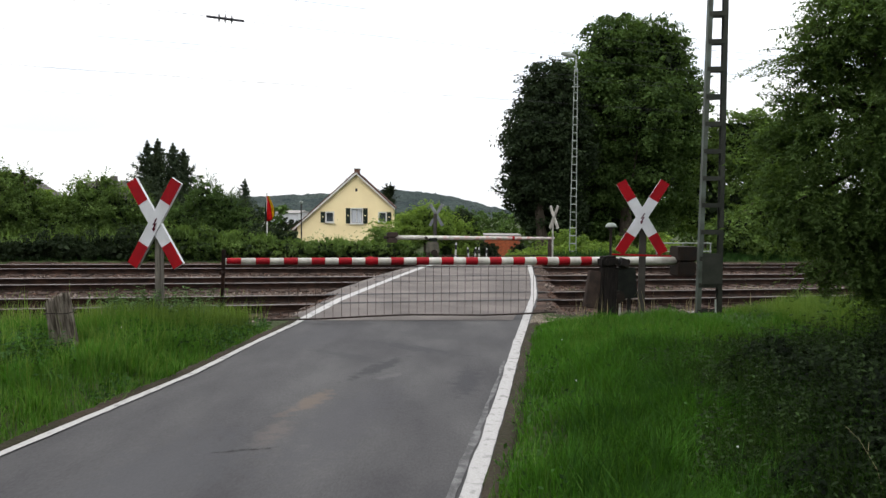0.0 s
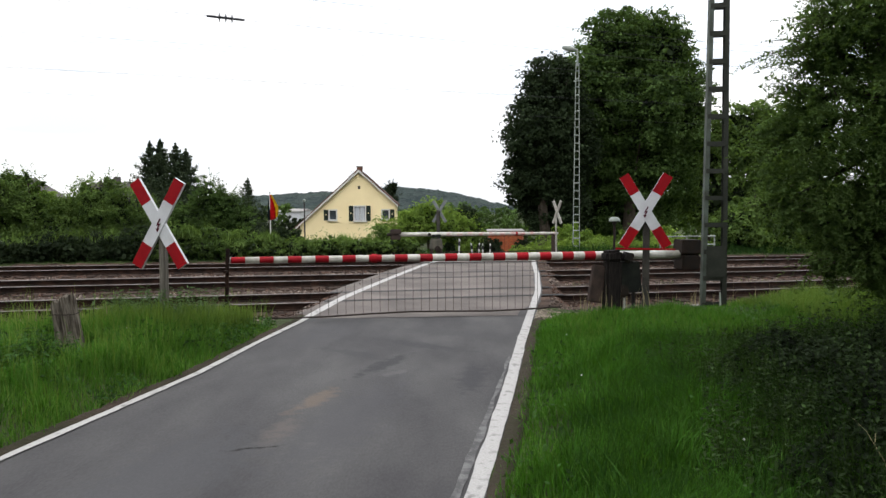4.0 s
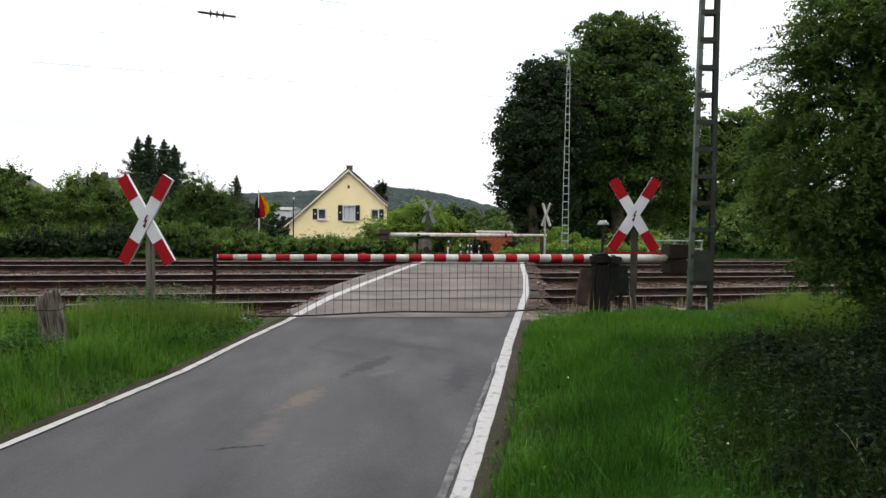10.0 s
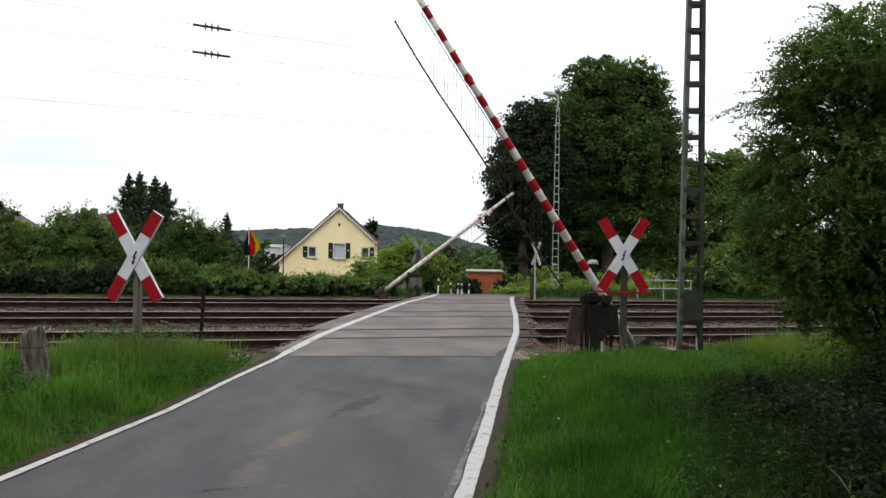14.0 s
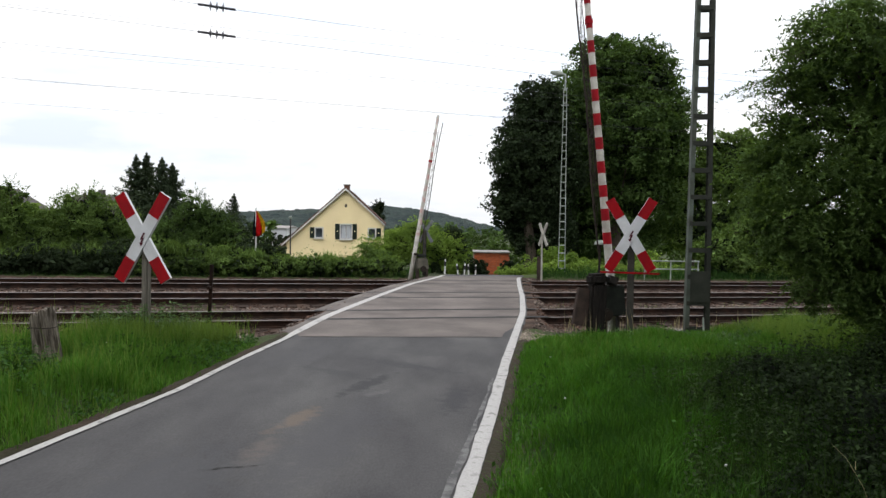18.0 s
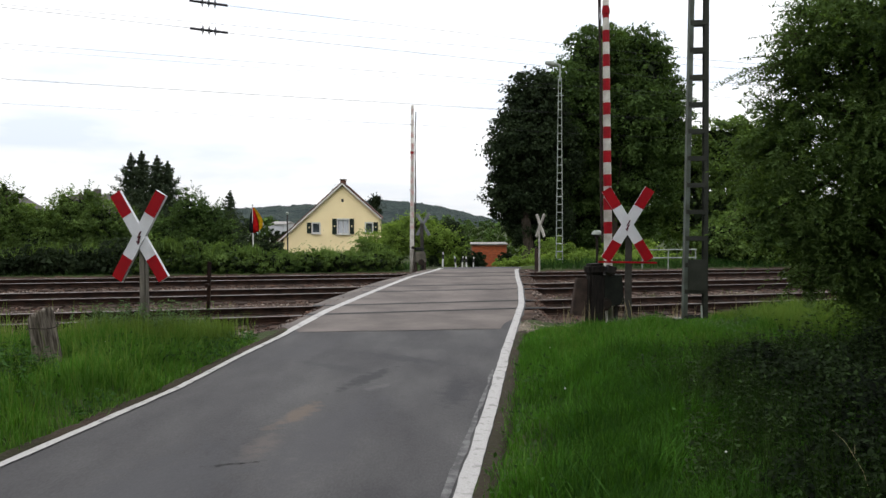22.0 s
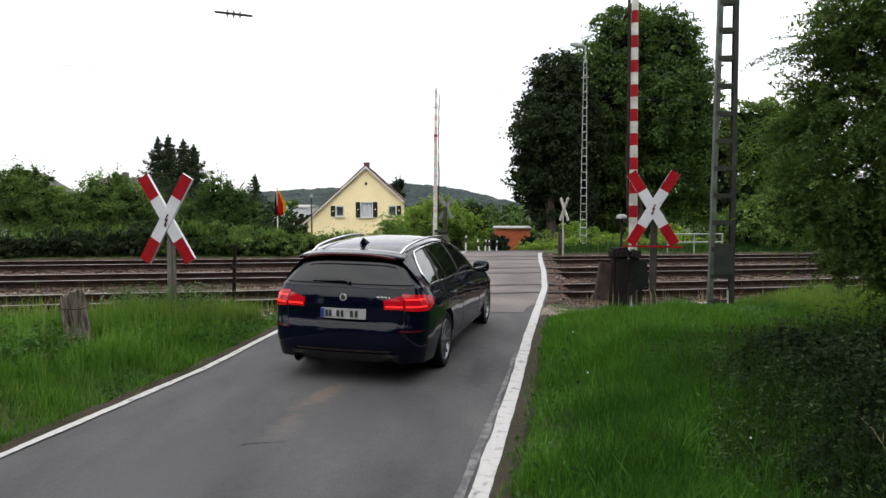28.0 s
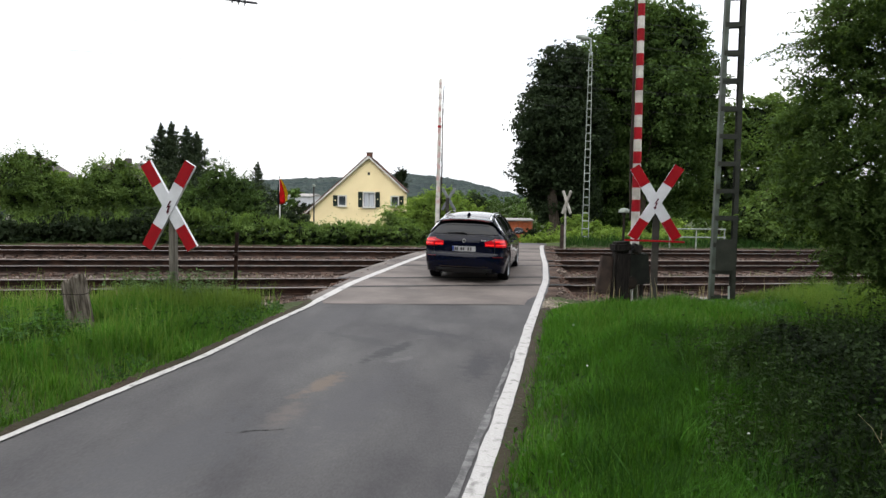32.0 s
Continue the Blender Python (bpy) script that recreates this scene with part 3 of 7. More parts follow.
# ---------------------------------------------------------------- ground, road, tracks
def build_ground():
    near = np.r_[np.arange(-14, 16, 0.22)]
    xs = np.r_[-900, -600, -400, -260, -170, -110, -75, -55, -42, -34, -28, -24, -20, -17, -15, near, 16.5, 18, 20, 23, 27, 32, 40, 52, 70, 100, 150, 230, 350, 520, 900]
    ys = np.r_[-500, -300, -180, -110, -70, -45, -30, -20, -14, -10, -7, -5, -3, np.arange(-2, 36, 0.22), 37, 39, 42, 46, 51, 57, 65, 76, 92, 120, 160, 220, 310, 430, 620, 1000, 1800]
    gx, gy = np.meshgrid(xs, ys)
    gz = land_z(gx, gy) + 0.02 * np.sin(gx * 3.1) * np.sin(gy * 2.7) * (np.hypot(gx, gy) < 30) * (track_u(gx, gy) < 13)
    w, h = len(xs), len(ys)
    i = (np.arange(h - 1)[:, None] * w + np.arange(w - 1)[None]).ravel()
    ob = arrays_ob("ground", np.stack([gx, gy, gz], -1).reshape(-1, 3), np.stack([i, i + 1, i + w + 1, i + w], 1), M["ground"], True)
    ob.data.materials.append(M["ballast"])
    ob.data.materials.append(M["soil"])
    mid = np.stack([gx, gy], -1).reshape(h, w, 2)
    cx, cy = ((mid[:-1, :-1] + mid[1:, 1:]) / 2).reshape(-1, 2).T
    u = track_u(cx, cy)
    out = np.maximum(left_x(cy) - 0.09 - cx, cx - right_x(cy) - 0.12)
    idx = np.where((u > 13.1) & (u < 26.7), 1, 0)
    ob.data.polygons.foreach_set("material_index", idx.astype(np.int32))
    tagged(ob, "grassy verges, ballast bed and falling land behind the railway", "ground", kind="structure")


def strip(name, ys, left, right, lift, material, label, cols=10):
    v, f = [], []
    for y in ys:
        a, b = left(y), right(y)
        for c in range(cols + 1):
            x = a + (b - a) * c / cols
            v.append((x, y, float(road_z(x, y)) + lift))
    n = cols + 1
    for r in range(len(ys) - 1):
        for c in range(cols):
            f.append((r * n + c, r * n + c + 1, (r + 1) * n + c + 1, (r + 1) * n + c))
    ob = arrays_ob(name, v, f, material, True)
    return tagged(ob, label, "road", kind="structure")


def ragged(y, seed, amount=0.05):
    return amount * (noise.noise((y * 1.7, seed, 0)) + 0.6 * noise.noise((y * 6.1, seed, 3)))


def build_road():
    ys = np.r_[np.arange(-60, 0, 3.0), np.arange(0, 12.0, 0.15), np.arange(12.0, 30, 0.2), np.arange(30, 60, 1.5)]
    strip("road", ys, lambda y: float(left_x(y)) - 0.085 - ragged(y, 1, 0.05), lambda y: float(right_x(y)) + 0.115 + ragged(y, 2, 0.05), 0.0, M["asphalt"], "grey asphalt lane with repairs and cracks")
    # older surfacing over the tracks, a finger's breadth above the lane
    ob = strip("crossing_apron", np.arange(0, 1.001, 0.02), lambda y: 0, lambda y: 1, 0.0, M["old_asphalt"], "worn brownish asphalt deck between the rails", 24)
    me = ob.data
    co = np.empty(len(me.vertices) * 3, np.float32)
    me.vertices.foreach_get("co", co)
    co = co.reshape(-1, 3)
    for p in co:
        s, t = float(p[1]), float(p[0])
        near = 12.70 - 0.55 * t + 0.04 * noise.noise((t * 7, 2, 9))
        u = near + s * (26.9 - near)
        y0 = (u + 0.3 * math.sin(TRACK)) / math.cos(TRACK)
        wide = (0.62 + 0.05 * noise.noise((u * 0.8, t * 3, 5))) * (1 - (0.68 - 0.33 * t) * (1 - float(smooth_step(12.6, 13.6, u))))
        for _ in range(4):
            xl, xr = float(left_x(y0)) - wide * 1.4 - 0.42 * float(smooth_step(15.5, 18.0, u)) * (1 - 0.6 * float(smooth_step(21.5, 24.0, u))) + 0.18, float(right_x(y0)) + wide - 0.26
            x = xl + (xr - xl) * t
            y0 = (u + x * math.sin(TRACK)) / math.cos(TRACK)
        p[0], p[1], p[2] = x, y0, float(road_z(x, y0)) + 0.008 - 0.17 * max(0.0, 1 - min(t, 1 - t) / 0.075)
    me.vertices.foreach_set("co", co.ravel())
    strip("faded_edge_line", np.arange(3.0, 9.6, 0.12), lambda y: float(right_x(y)) - 0.24 + 0.012 * y + ragged(y, 21, 0.03), lambda y: float(right_x(y)) - 0.10 + ragged(y, 23, 0.03), 0.008, M["old_line"], "faded older edge line beside the new one", 2)
    # edge lines
    for name, edge, side, w, seed in (("edge_line", left_x, -1, 0.105, 4), ("edge_line", right_x, 1, 0.15, 9)):
        strip(name, np.r_[np.arange(-40, 0, 2.0), np.arange(0, 12.0, 0.1), np.arange(12.0, 28.6, 0.15)],
              lambda y: float(edge(y)) - (w / 2 + (0.045 * float(smooth_step(10, 15, y)) if side < 0 else 0)) + ragged(y, seed, 0.014), lambda y: float(edge(y)) + w / 2 + (0.045 * float(smooth_step(10, 15, y)) if side < 0 else 0) + ragged(y, seed + 2, 0.014), 0.0125, M["line"], "worn white painted edge line on the lane", 2)


RAIL = ((-0.07, -0.16), (0.07, -0.16), (0.07, -0.145), (0.012, -0.13), (0.010, -0.045), (0.036, -0.035), (0.036, -0.008), (0.028, 0.0), (-0.028, 0.0), (-0.036, -0.008), (-0.036, -0.035), (-0.010, -0.045), (-0.012, -0.13), (-0.07, -0.145))


def on_track(u, v, z=0.0):
    p = ACROSS * u + ALONG * v
    return Vector((p.x, p.y, z - CROSSFALL * max(-30, min(30, p.x))))


def build_track(u0, k):
    t = empty("railway_track", Matrix.Identity(4), "railway track with rusty rails and polished running edges on sleepers", "railway track", "tracks at the crossing")
    stations = [-150, -80, -45] + list(range(-30, 31, 3)) + [45, 80, 150]
    for side in (-1, 1):
        bm = bmesh.new()
        rings = [[bm.verts.new(on_track(u0 + side * GAUGE / 2 + a, v, b + 0.004)) for a, b in RAIL] for v in stations]
        for r, s in zip(rings, rings[1:]):
            for i in range(len(RAIL)):
                j = (i + 1) % len(RAIL)
                fc = bm.faces.new((r[i], s[i], s[j], r[j]))
                fc.material_index = 1 if i in (6, 7, 8) else 0
        part("rail", bm, [M["rail"], M["rail_top"]], t)
        # the flange groove, filled with dirt, where the road crosses
        bm = bmesh.new()
        yc = (u0 + side * 0.75) / math.cos(TRACK)
        v0, v1 = (float(left_x(yc)) - 0.5) / math.cos(TRACK) + u0 * math.tan(TRACK) * 0.99, (float(right_x(yc)) + 0.6) / math.cos(TRACK) + u0 * math.tan(TRACK)
        q = u0 + side * (GAUGE / 2 - 0.04)
        for i in range(10):
            a, b = v0 + (v1 - v0) * i / 10, v0 + (v1 - v0) * (i + 1) / 10
            bm.faces.new([bm.verts.new(on_track(q + s, v, 0.0115)) for v, s in ((a, -0.105), (b, -0.105), (b, 0.105), (a, 0.105))])
        part("flange_groove", bm, M["tar"], t, "dirt-filled groove")
    # sleepers, sunk in the stone
    bm = bmesh.new()
    box(bm, 0, 0, 0, 0.24, 2.5, 0.14, bevel=0.012)
    first = mesh_ob("sleeper", bm, M["sleeper"])
    first.parent = t
    v, n = -27.0, 0
    turn = Matrix.Rotation(TRACK, 4, "Z")
    while v < 27.0:
        p = on_track(u0, v)
        inside = left_x(p.y) - 1.0 < p.x < right_x(p.y) + 1.0
        if not inside:
            ob = first if n == 0 else new("sleeper", first.data)
            ob.parent = t
            ob.matrix_basis = Matrix.Translation(on_track(u0 + 0.02 * math.sin(v * 7), v, -0.245)) @ turn
            n += 1
        v += 0.63


def build_ballast():
    """Loose stones on the bed, as one heap."""
    k = 34000
    u = rng.uniform(13.1, 26.5, k)
    v = rng.uniform(-17, 17, k) + u * math.tan(TRACK) * 0.6
    x, y = u * ACROSS.x + v * ALONG.x, u * ACROSS.y + v * ALONG.y
    keep = (x < left_x(y) - 0.30) | (x > right_x(y) + 0.34)
    rail = np.min([np.abs(u - t - s * GAUGE / 2) for t in TRACKS for s in (-1, 1)], 0) > 0.07
    x, y = x[keep & rail], y[keep & rail]
    k = len(x)
    z = land_z(x, y) + 0.01
    octa = np.array([(1, 0, 0), (0, 1, 0), (-1, 0, 0), (0, -1, 0), (0, 0, 0.8), (0, 0, -0.6)])
    tri = np.array([(0, 1, 4), (1, 2, 4), (2, 3, 4), (3, 0, 4), (1, 0, 5), (2, 1, 5), (3, 2, 5), (0, 3, 5)])
    s = rng.uniform(0.018, 0.045, (k, 1, 1))
    a = rng.uniform(0, 6.28, k)
    r = np.zeros((k, 3, 3))
    r[:, 0, 0], r[:, 0, 1], r[:, 1, 0], r[:, 1, 1], r[:, 2, 2] = np.cos(a), -np.sin(a), np.sin(a), np.cos(a), 1
    vv = np.einsum("kij,nj->kni", r, octa) * s * rng.uniform(0.7, 1.3, (k, 6, 1)) + np.stack([x, y, z], -1)[:, None]
    f = tri[None] + 6 * np.arange(k)[:, None, None]
    u = track_u(x, y)
    inner = np.min([np.abs(u - t) for t in TRACKS], 0) < 1.12 + 0.25 * rng.random(k)
    for pick, material, label in ((inner, "rust_stone", "rust-stained crushed stone between the rails"), (~inner, "stone", "grey-brown crushed stone between the tracks")):
        tagged(arrays_ob("ballast_stones", vv[pick].reshape(-1, 3), f[: pick.sum()].reshape(-1, 3), M[material]), label, "ballast", kind="stuff")
    # pale grit washed out beside the lane
    k = 3200
    x, y = rng.normal(2.55, 0.55, k), rng.normal(13.15, 0.28, k)
    keep = (x > right_x(y) + 0.10) & (x < 3.9)
    x, y = x[keep], y[keep]
    k = len(x)
    s = rng.uniform(0.010, 0.028, (k, 1, 1))
    vv = octa[None] * s * rng.uniform(0.7, 1.3, (k, 6, 1)) + np.stack([x, y, land_z(x, y) + 0.012], -1)[:, None]
    tagged(arrays_ob("roadside_grit", vv.reshape(-1, 3), f[:k].reshape(-1, 3), M["sand_stone"]), "pale sandy grit beside the lane", "grit", kind="stuff")


def soil_strip(side, seed):
    """Bare earth and litter along the edge of the lane, with a ragged outer edge."""
    ys = np.arange(-6, 12.6, 0.12)
    v = []
    for y in ys:
        a = float(left_x(y)) if side < 0 else float(right_x(y)) + 0.03
        w = (0.17 if side < 0 else 0.25) + ragged(y, seed, 0.07)
        for q in (0, 0.3, 0.6, 0.85, 1.0):
            x = a + side * w * q
            v.append((x, y, float(land_z(x, y)) + (0.040 if 0 < q < 1 else -0.02)))
    n = len(ys)
    f = [(r * 5 + c, r * 5 + c + 1, r * 5 + c + 6, r * 5 + c + 5) for r in range(n - 1) for c in range(4)]
    tagged(arrays_ob("soil_edge", v, f, M["soil"], True), "brown earth and litter along the lane", "soil", kind="structure")


build_ground()
build_road()
soil_strip(-1, 31)
soil_strip(1, 37)
for i, u0 in enumerate(TRACKS):
    build_track(u0, i)
build_ballast()


def crack(points, w, seed):
    """A thin open crack filled with dirt."""
    bm = bmesh.new()
    line = []
    for (x0, y0), (x1, y1) in zip(points, points[1:]):
        for k in range(6):
            q = k / 6
            line.append((x0 + (x1 - x0) * q, y0 + (y1 - y0) * q + 0.035 * noise.noise(((x0 + (x1 - x0) * q) * 9, seed, 1))))
    for i, ((x0, y0), (x1, y1)) in enumerate(zip(line, line[1:])):
        w0, w1 = (w * max(0.04, min(1.2, 0.25 + 2.2 * noise.noise((j * 0.9, seed, 2)))) for j in (i, i + 1))
        bm.faces.new([bm.verts.new((x, y, float(road_z(x, y)) + 0.0045)) for x, y in ((x0, y0 - w0), (x1, y1 - w1), (x1, y1 + w1), (x0, y0 + w0))])
    tagged(mesh_ob("road_crack", bm, M["tar"]), "thin dark crack in the asphalt", "crack", kind="structure")


crack(((-1.95, 5.70), (-1.72, 5.80), (-1.42, 5.85)), 0.018, 3)
seam = [(v * ALONG.x + 13.24 * ACROSS.x, v * ALONG.y + 13.24 * ACROSS.y) for v in (1.0, 1.9, 2.8, 3.7, 4.6, 5.4)]
crack(seam, 0.030, 5)
crack(((-2.30, 12.05), (-1.2, 12.35), (0.2, 12.75), (1.45, 13.05)), 0.010, 7)

# ---------------------------------------------------------------- crossing barriers
def boom_pose(pivot, lift, mirror):
    """The boom in its barrier's space: it reaches along -x (or +x, mirrored) and lifts by so many degrees."""
    return pose(*pivot, 0, lift if not mirror else -lift, 0)


def boom_mesh(bm, length, tail, r0, r1, s):
    tube(bm, [(s * -tail, 0, 0), (0, 0, 0), (s * length * 0.5, 0, 0), (s * length, 0, 0)], [r0, r0, (r0 + r1) / 2, r1], 14)


BARRIERS = []
HANG = 0.125  # the curtain hangs from lugs this far under the boom


def barrier(x, y, height, turn, length, mirror, rods, first, last, drop, label):
    """A lifting barrier: a timber and steel stand, a boom with red bands, weights, and a curtain of hanging rods."""
    z = lay(x, y)
    s = 1 if mirror else -1
    t = empty("crossing_barrier", pose(x, y, z, 0, 0, turn), label, "barrier", "barriers at the crossing")
    p = (0, 0, height - z)
    h = p[2]
    # stand
    if mirror:
        bm = bmesh.new()
        box(bm, s * 0.30, -0.05, h * 0.62, 0.50, 0.42, h * 0.42, None, 0.02, 0.82)
        part("pedestal", bm, M["pedestal"], t, "weathered olive-grey drive housing")
        for dx in (0.12, 0.48):
            bm = bmesh.new()
            box(bm, s * dx, -0.05, h * 0.18, 0.09, 0.30, h * 0.60, None, 0.01)
            part("stand_leg", bm, M["guard"], t, "rusty stand leg")
        bm = bmesh.new()
        box(bm, s * 0.30, -0.05, h * 0.93, 0.34, 0.30, 0.12, None, 0.02)
        part("drive_box", bm, M["dark_green"], t)
    else:
        bm = bmesh.new()
        box(bm, s * 0.48, -0.30, h / 2 - 0.1, 0.37, 0.27, h + 0.10, Matrix.Rotation(radians(1.5), 4, "Y"), 0.05, 0.92)
        part("post", bm, M["black_wood"], t, "tarred timber post")
        bm = bmesh.new()
        box(bm, s * 0.49, -0.30, h + 0.02, 0.36, 0.29, 0.22, Matrix.Rotation(radians(-3), 4, "Y"), 0.05)
        part("post_head", bm, M["black_wood"], t, "charred post head")
        bm = bmesh.new()
        box(bm, s * 0.30, -0.20, h * 0.36, 0.14, 0.16, h * 0.75, Matrix.Rotation(radians(-5), 4, "Y"), 0.025)
        part("strut", bm, M["black_wood"], t, "tarred timber strut")
        bm = bmesh.new()
        box(bm, s * 0.78, -0.24, h * 0.55, 0.30, 0.10, h * 0.62, Matrix.Rotation(radians(9), 4, "Y"), 0.012)
        part("guard_board", bm, M["guard"], t, "leaning rust-brown guard board")
        bm = bmesh.new()
        box(bm, s * 0.08, -0.20, h * 0.64, 0.50, 0.30, h * 0.52, Matrix.Rotation(radians(-3), 4, "Y"), 0.02, 0.90)
        part("drive_box", bm, M["dark_green"], t, "dark drive housing, wider at its foot")
        bm = bmesh.new()
        box(bm, s * 0.16, -0.30, h * 0.98, 0.26, 0.20, 0.20, Matrix.Rotation(radians(20), 4, "Y"), 0.05)
        part("gear_case", bm, M["dark"], t, "black gear case")
        for dx in (-0.08, 0.24):
            bm = bmesh.new()
            box(bm, s * dx, -0.18, h * 0.18, 0.06, 0.08, h * 0.42, None, 0.01)
            part("box_leg", bm, M["dark"], t)
        bm = bmesh.new()
        tube(bm, [(s * 0.22, -0.33, -0.1), (s * 0.22, -0.33, h * 0.40)], 0.022, 8)
        part("cable_pipe", bm, M["trim"], t, "thin white cable pipe")
    bm = bmesh.new()
    tube(bm, [(0, -0.24, h), (0, 0.3, h)], 0.055, 14)
    part("axle", bm, M["iron"], t)
    bm = bmesh.new()
    for k in range(2):
        tube(bm, [(s * 0.28, -0.37 - 0.02 * k, h * 0.42), (s * 0.28, -0.40 - 0.02 * k, h * 0.42)], 0.13 - 0.05 * k, 18)
    part("crank_wheel", bm, M["iron"], t)
    # boom, keyed as a part of its own
    bm = bmesh.new()
    boom_mesh(bm, length, 1.25, 0.088, 0.054, s)
    boom = part("boom", bm, M["boom_white"], t, "white tapered boom with red bands", True)
    boom.matrix_basis = boom_pose(p, 0, mirror)
    n, pitch, start = (15, 0.4865, 0.72) if not mirror else (11, 0.46, 0.75)
    for k in range(n):
        a = start + pitch * k
        b = a + pitch * 0.5
        ra, rb = (0.088 + (0.054 - 0.088) * q / length + 0.0025 for q in (a, b))
        bm = bmesh.new()
        tube(bm, [(s * a, 0, 0), (s * b, 0, 0)], [ra, rb], 14)
        part("red_band", bm, M["boom_red"] if not mirror else M["boom_band_far"], boom, smooth=False)
    bm = bmesh.new()
    tube(bm, [(s * length * 0.66, 0, 0), (s * (length * 0.66 + 0.10), 0, 0)], 0.082, 12)
    part("joint_clamp", bm, M["boom_red"], boom)
    for q, g in ((0.16, 0.46), (-0.16, 0.42)):
        bm = bmesh.new()
        if mirror:
            box(bm, s * -1.36, 0, q * 0.7, g * 0.95, 0.24, 0.20, None, 0.03)
        else:
            box(bm, s * -1.46, 0, q, g, 0.34, 0.30, None, 0.02)
        part("counterweight", bm, M["guard"] if mirror else M["iron"], boom, "rusty cast weight" if mirror else "black cast weight")
    bm = bmesh.new()
    tube(bm, [(s * -1.7, 0, 0), (s * -1.2, 0, 0)], 0.06, 10)
    part("weight_arm", bm, M["iron"], boom)
    for q in np.linspace(1.0, length - 0.1, 8):
        bm = bmesh.new()
        tube(bm, [(s * q, 0, 0.03), (s * q, 0, 0.105)], 0.012, 6)
        part("reflector_pin", bm, M["iron"], boom)
    keyed = [(boom, p, True)]
    # the curtain: an upper and a lower rail, and the rods between
    rails = [(0.10, first, last, 0.008), (drop, first - 0.5, last + 0.9, 0.017)]
    for dz, a, b, r in rails:
        bm = bmesh.new()
        pts = []
        for q in np.linspace(a, b, 9):
            pts.append((s * q, 0, 0.022 * math.sin(q * 1.7) * (dz > 0.3)))
        tube(bm, pts, r, 6)
        rail = part("curtain_rail", bm, M["curtain_steel"], t, "thin grey curtain rail")
        keyed.append((rail, (p, 0.0, HANG, dz), False))
    bm = bmesh.new()
    tube(bm, [(0, 0, -0.05), (0, 0, -drop)], 0.0042, 5)
    rod_mesh = None
    for k in range(rods):
        q = first + (last - first) * k / (rods - 1)
        if rod_mesh is None:
            rod = part("curtain_rod", bm, M["curtain_steel"], t)
            rod_mesh = rod.data
        else:
            rod = new("curtain_rod", rod_mesh)
            rod.parent = t
        keyed.append((rod, (p, s * q, HANG + 0.012 * ((k * 7) % 5 - 2), 0.0), None))
    BARRIERS.append((keyed, mirror))
    return t


M["pedestal"] = mat("olive_grey_pedestal", (0.15, 0.14, 0.11), 0.9, second=(0.08, 0.075, 0.06), scale=4, fine=30, bump=0.4)
M["guard"] = mat("rusty_board", (0.075, 0.052, 0.042), 0.85, second=(0.045, 0.034, 0.03), scale=6, fine=40, bump=0.4)
M["dark_green"] = mat("dark_green_housing", (0.022, 0.027, 0.020), 0.7, second=(0.012, 0.014, 0.012), scale=5, fine=30, bump=0.2)
M["curtain_steel"] = mat("curtain_steel", (0.050, 0.036, 0.030), 0.7, metal=0.1, scale=6, bump=0)
M["boom_band_far"] = mat("boom_band_faded", (0.50, 0.26, 0.24), 0.5, second=(0.62, 0.58, 0.54), scale=5, fine=30, vary=0.2, bump=0.1)
near_barrier = barrier(3.76, 13.92, 1.08, 15.5, 7.86, False, 31, 1.96, 6.72, 1.04, "red and white lifting barrier on a tarred timber stand")
far_barrier = barrier(-0.6, 27.5, 0.93, 15.5, 5.72, True, 22, 1.2, 5.2, 0.75, "weathered pale lifting barrier behind the tracks")


def far_rest():
    """The short dark post on which the far boom's end lies."""
    p = Vector((-0.6, 27.5, 0)) + ALONG * 5.5
    z = lay(p.x, p.y)
    t = empty("boom_rest", pose(p.x, p.y - 0.12, z), "short dark timber boom rest behind the tracks", "boom rest")
    bm = bmesh.new()
    box(bm, 0, 0, (0.80 - z) / 2 - 0.1, 0.16, 0.12, 0.80 - z + 0.2, None, 0.015)
    part("post", bm, M["guard"], t)
    bm = bmesh.new()
    box(bm, 0, 0.10, 0.80 - z, 0.10, 0.24, 0.05, None, 0.01)
    part("fork", bm, M["rail"], t)


far_rest()


def rest_post():
    """The thin iron fork in which the boom's end lies."""
    x, y = -3.80, 11.62
    z = lay(x, y)
    t = empty("boom_rest", pose(x, y, z, 0, 2.5, 0), "thin rusty iron boom rest in the tall grass", "boom rest")
    bm = bmesh.new()
    box(bm, 0, 0.10, 0.62, 0.06, 0.05, 1.5, None, 0.008)
    part("stake", bm, M["rail"], t)
    bm = bmesh.new()
    box(bm, 0, 0.03, 0.98, 0.05, 0.16, 0.05, None, 0.008)
    part("fork", bm, M["rail"], t)


rest_post()


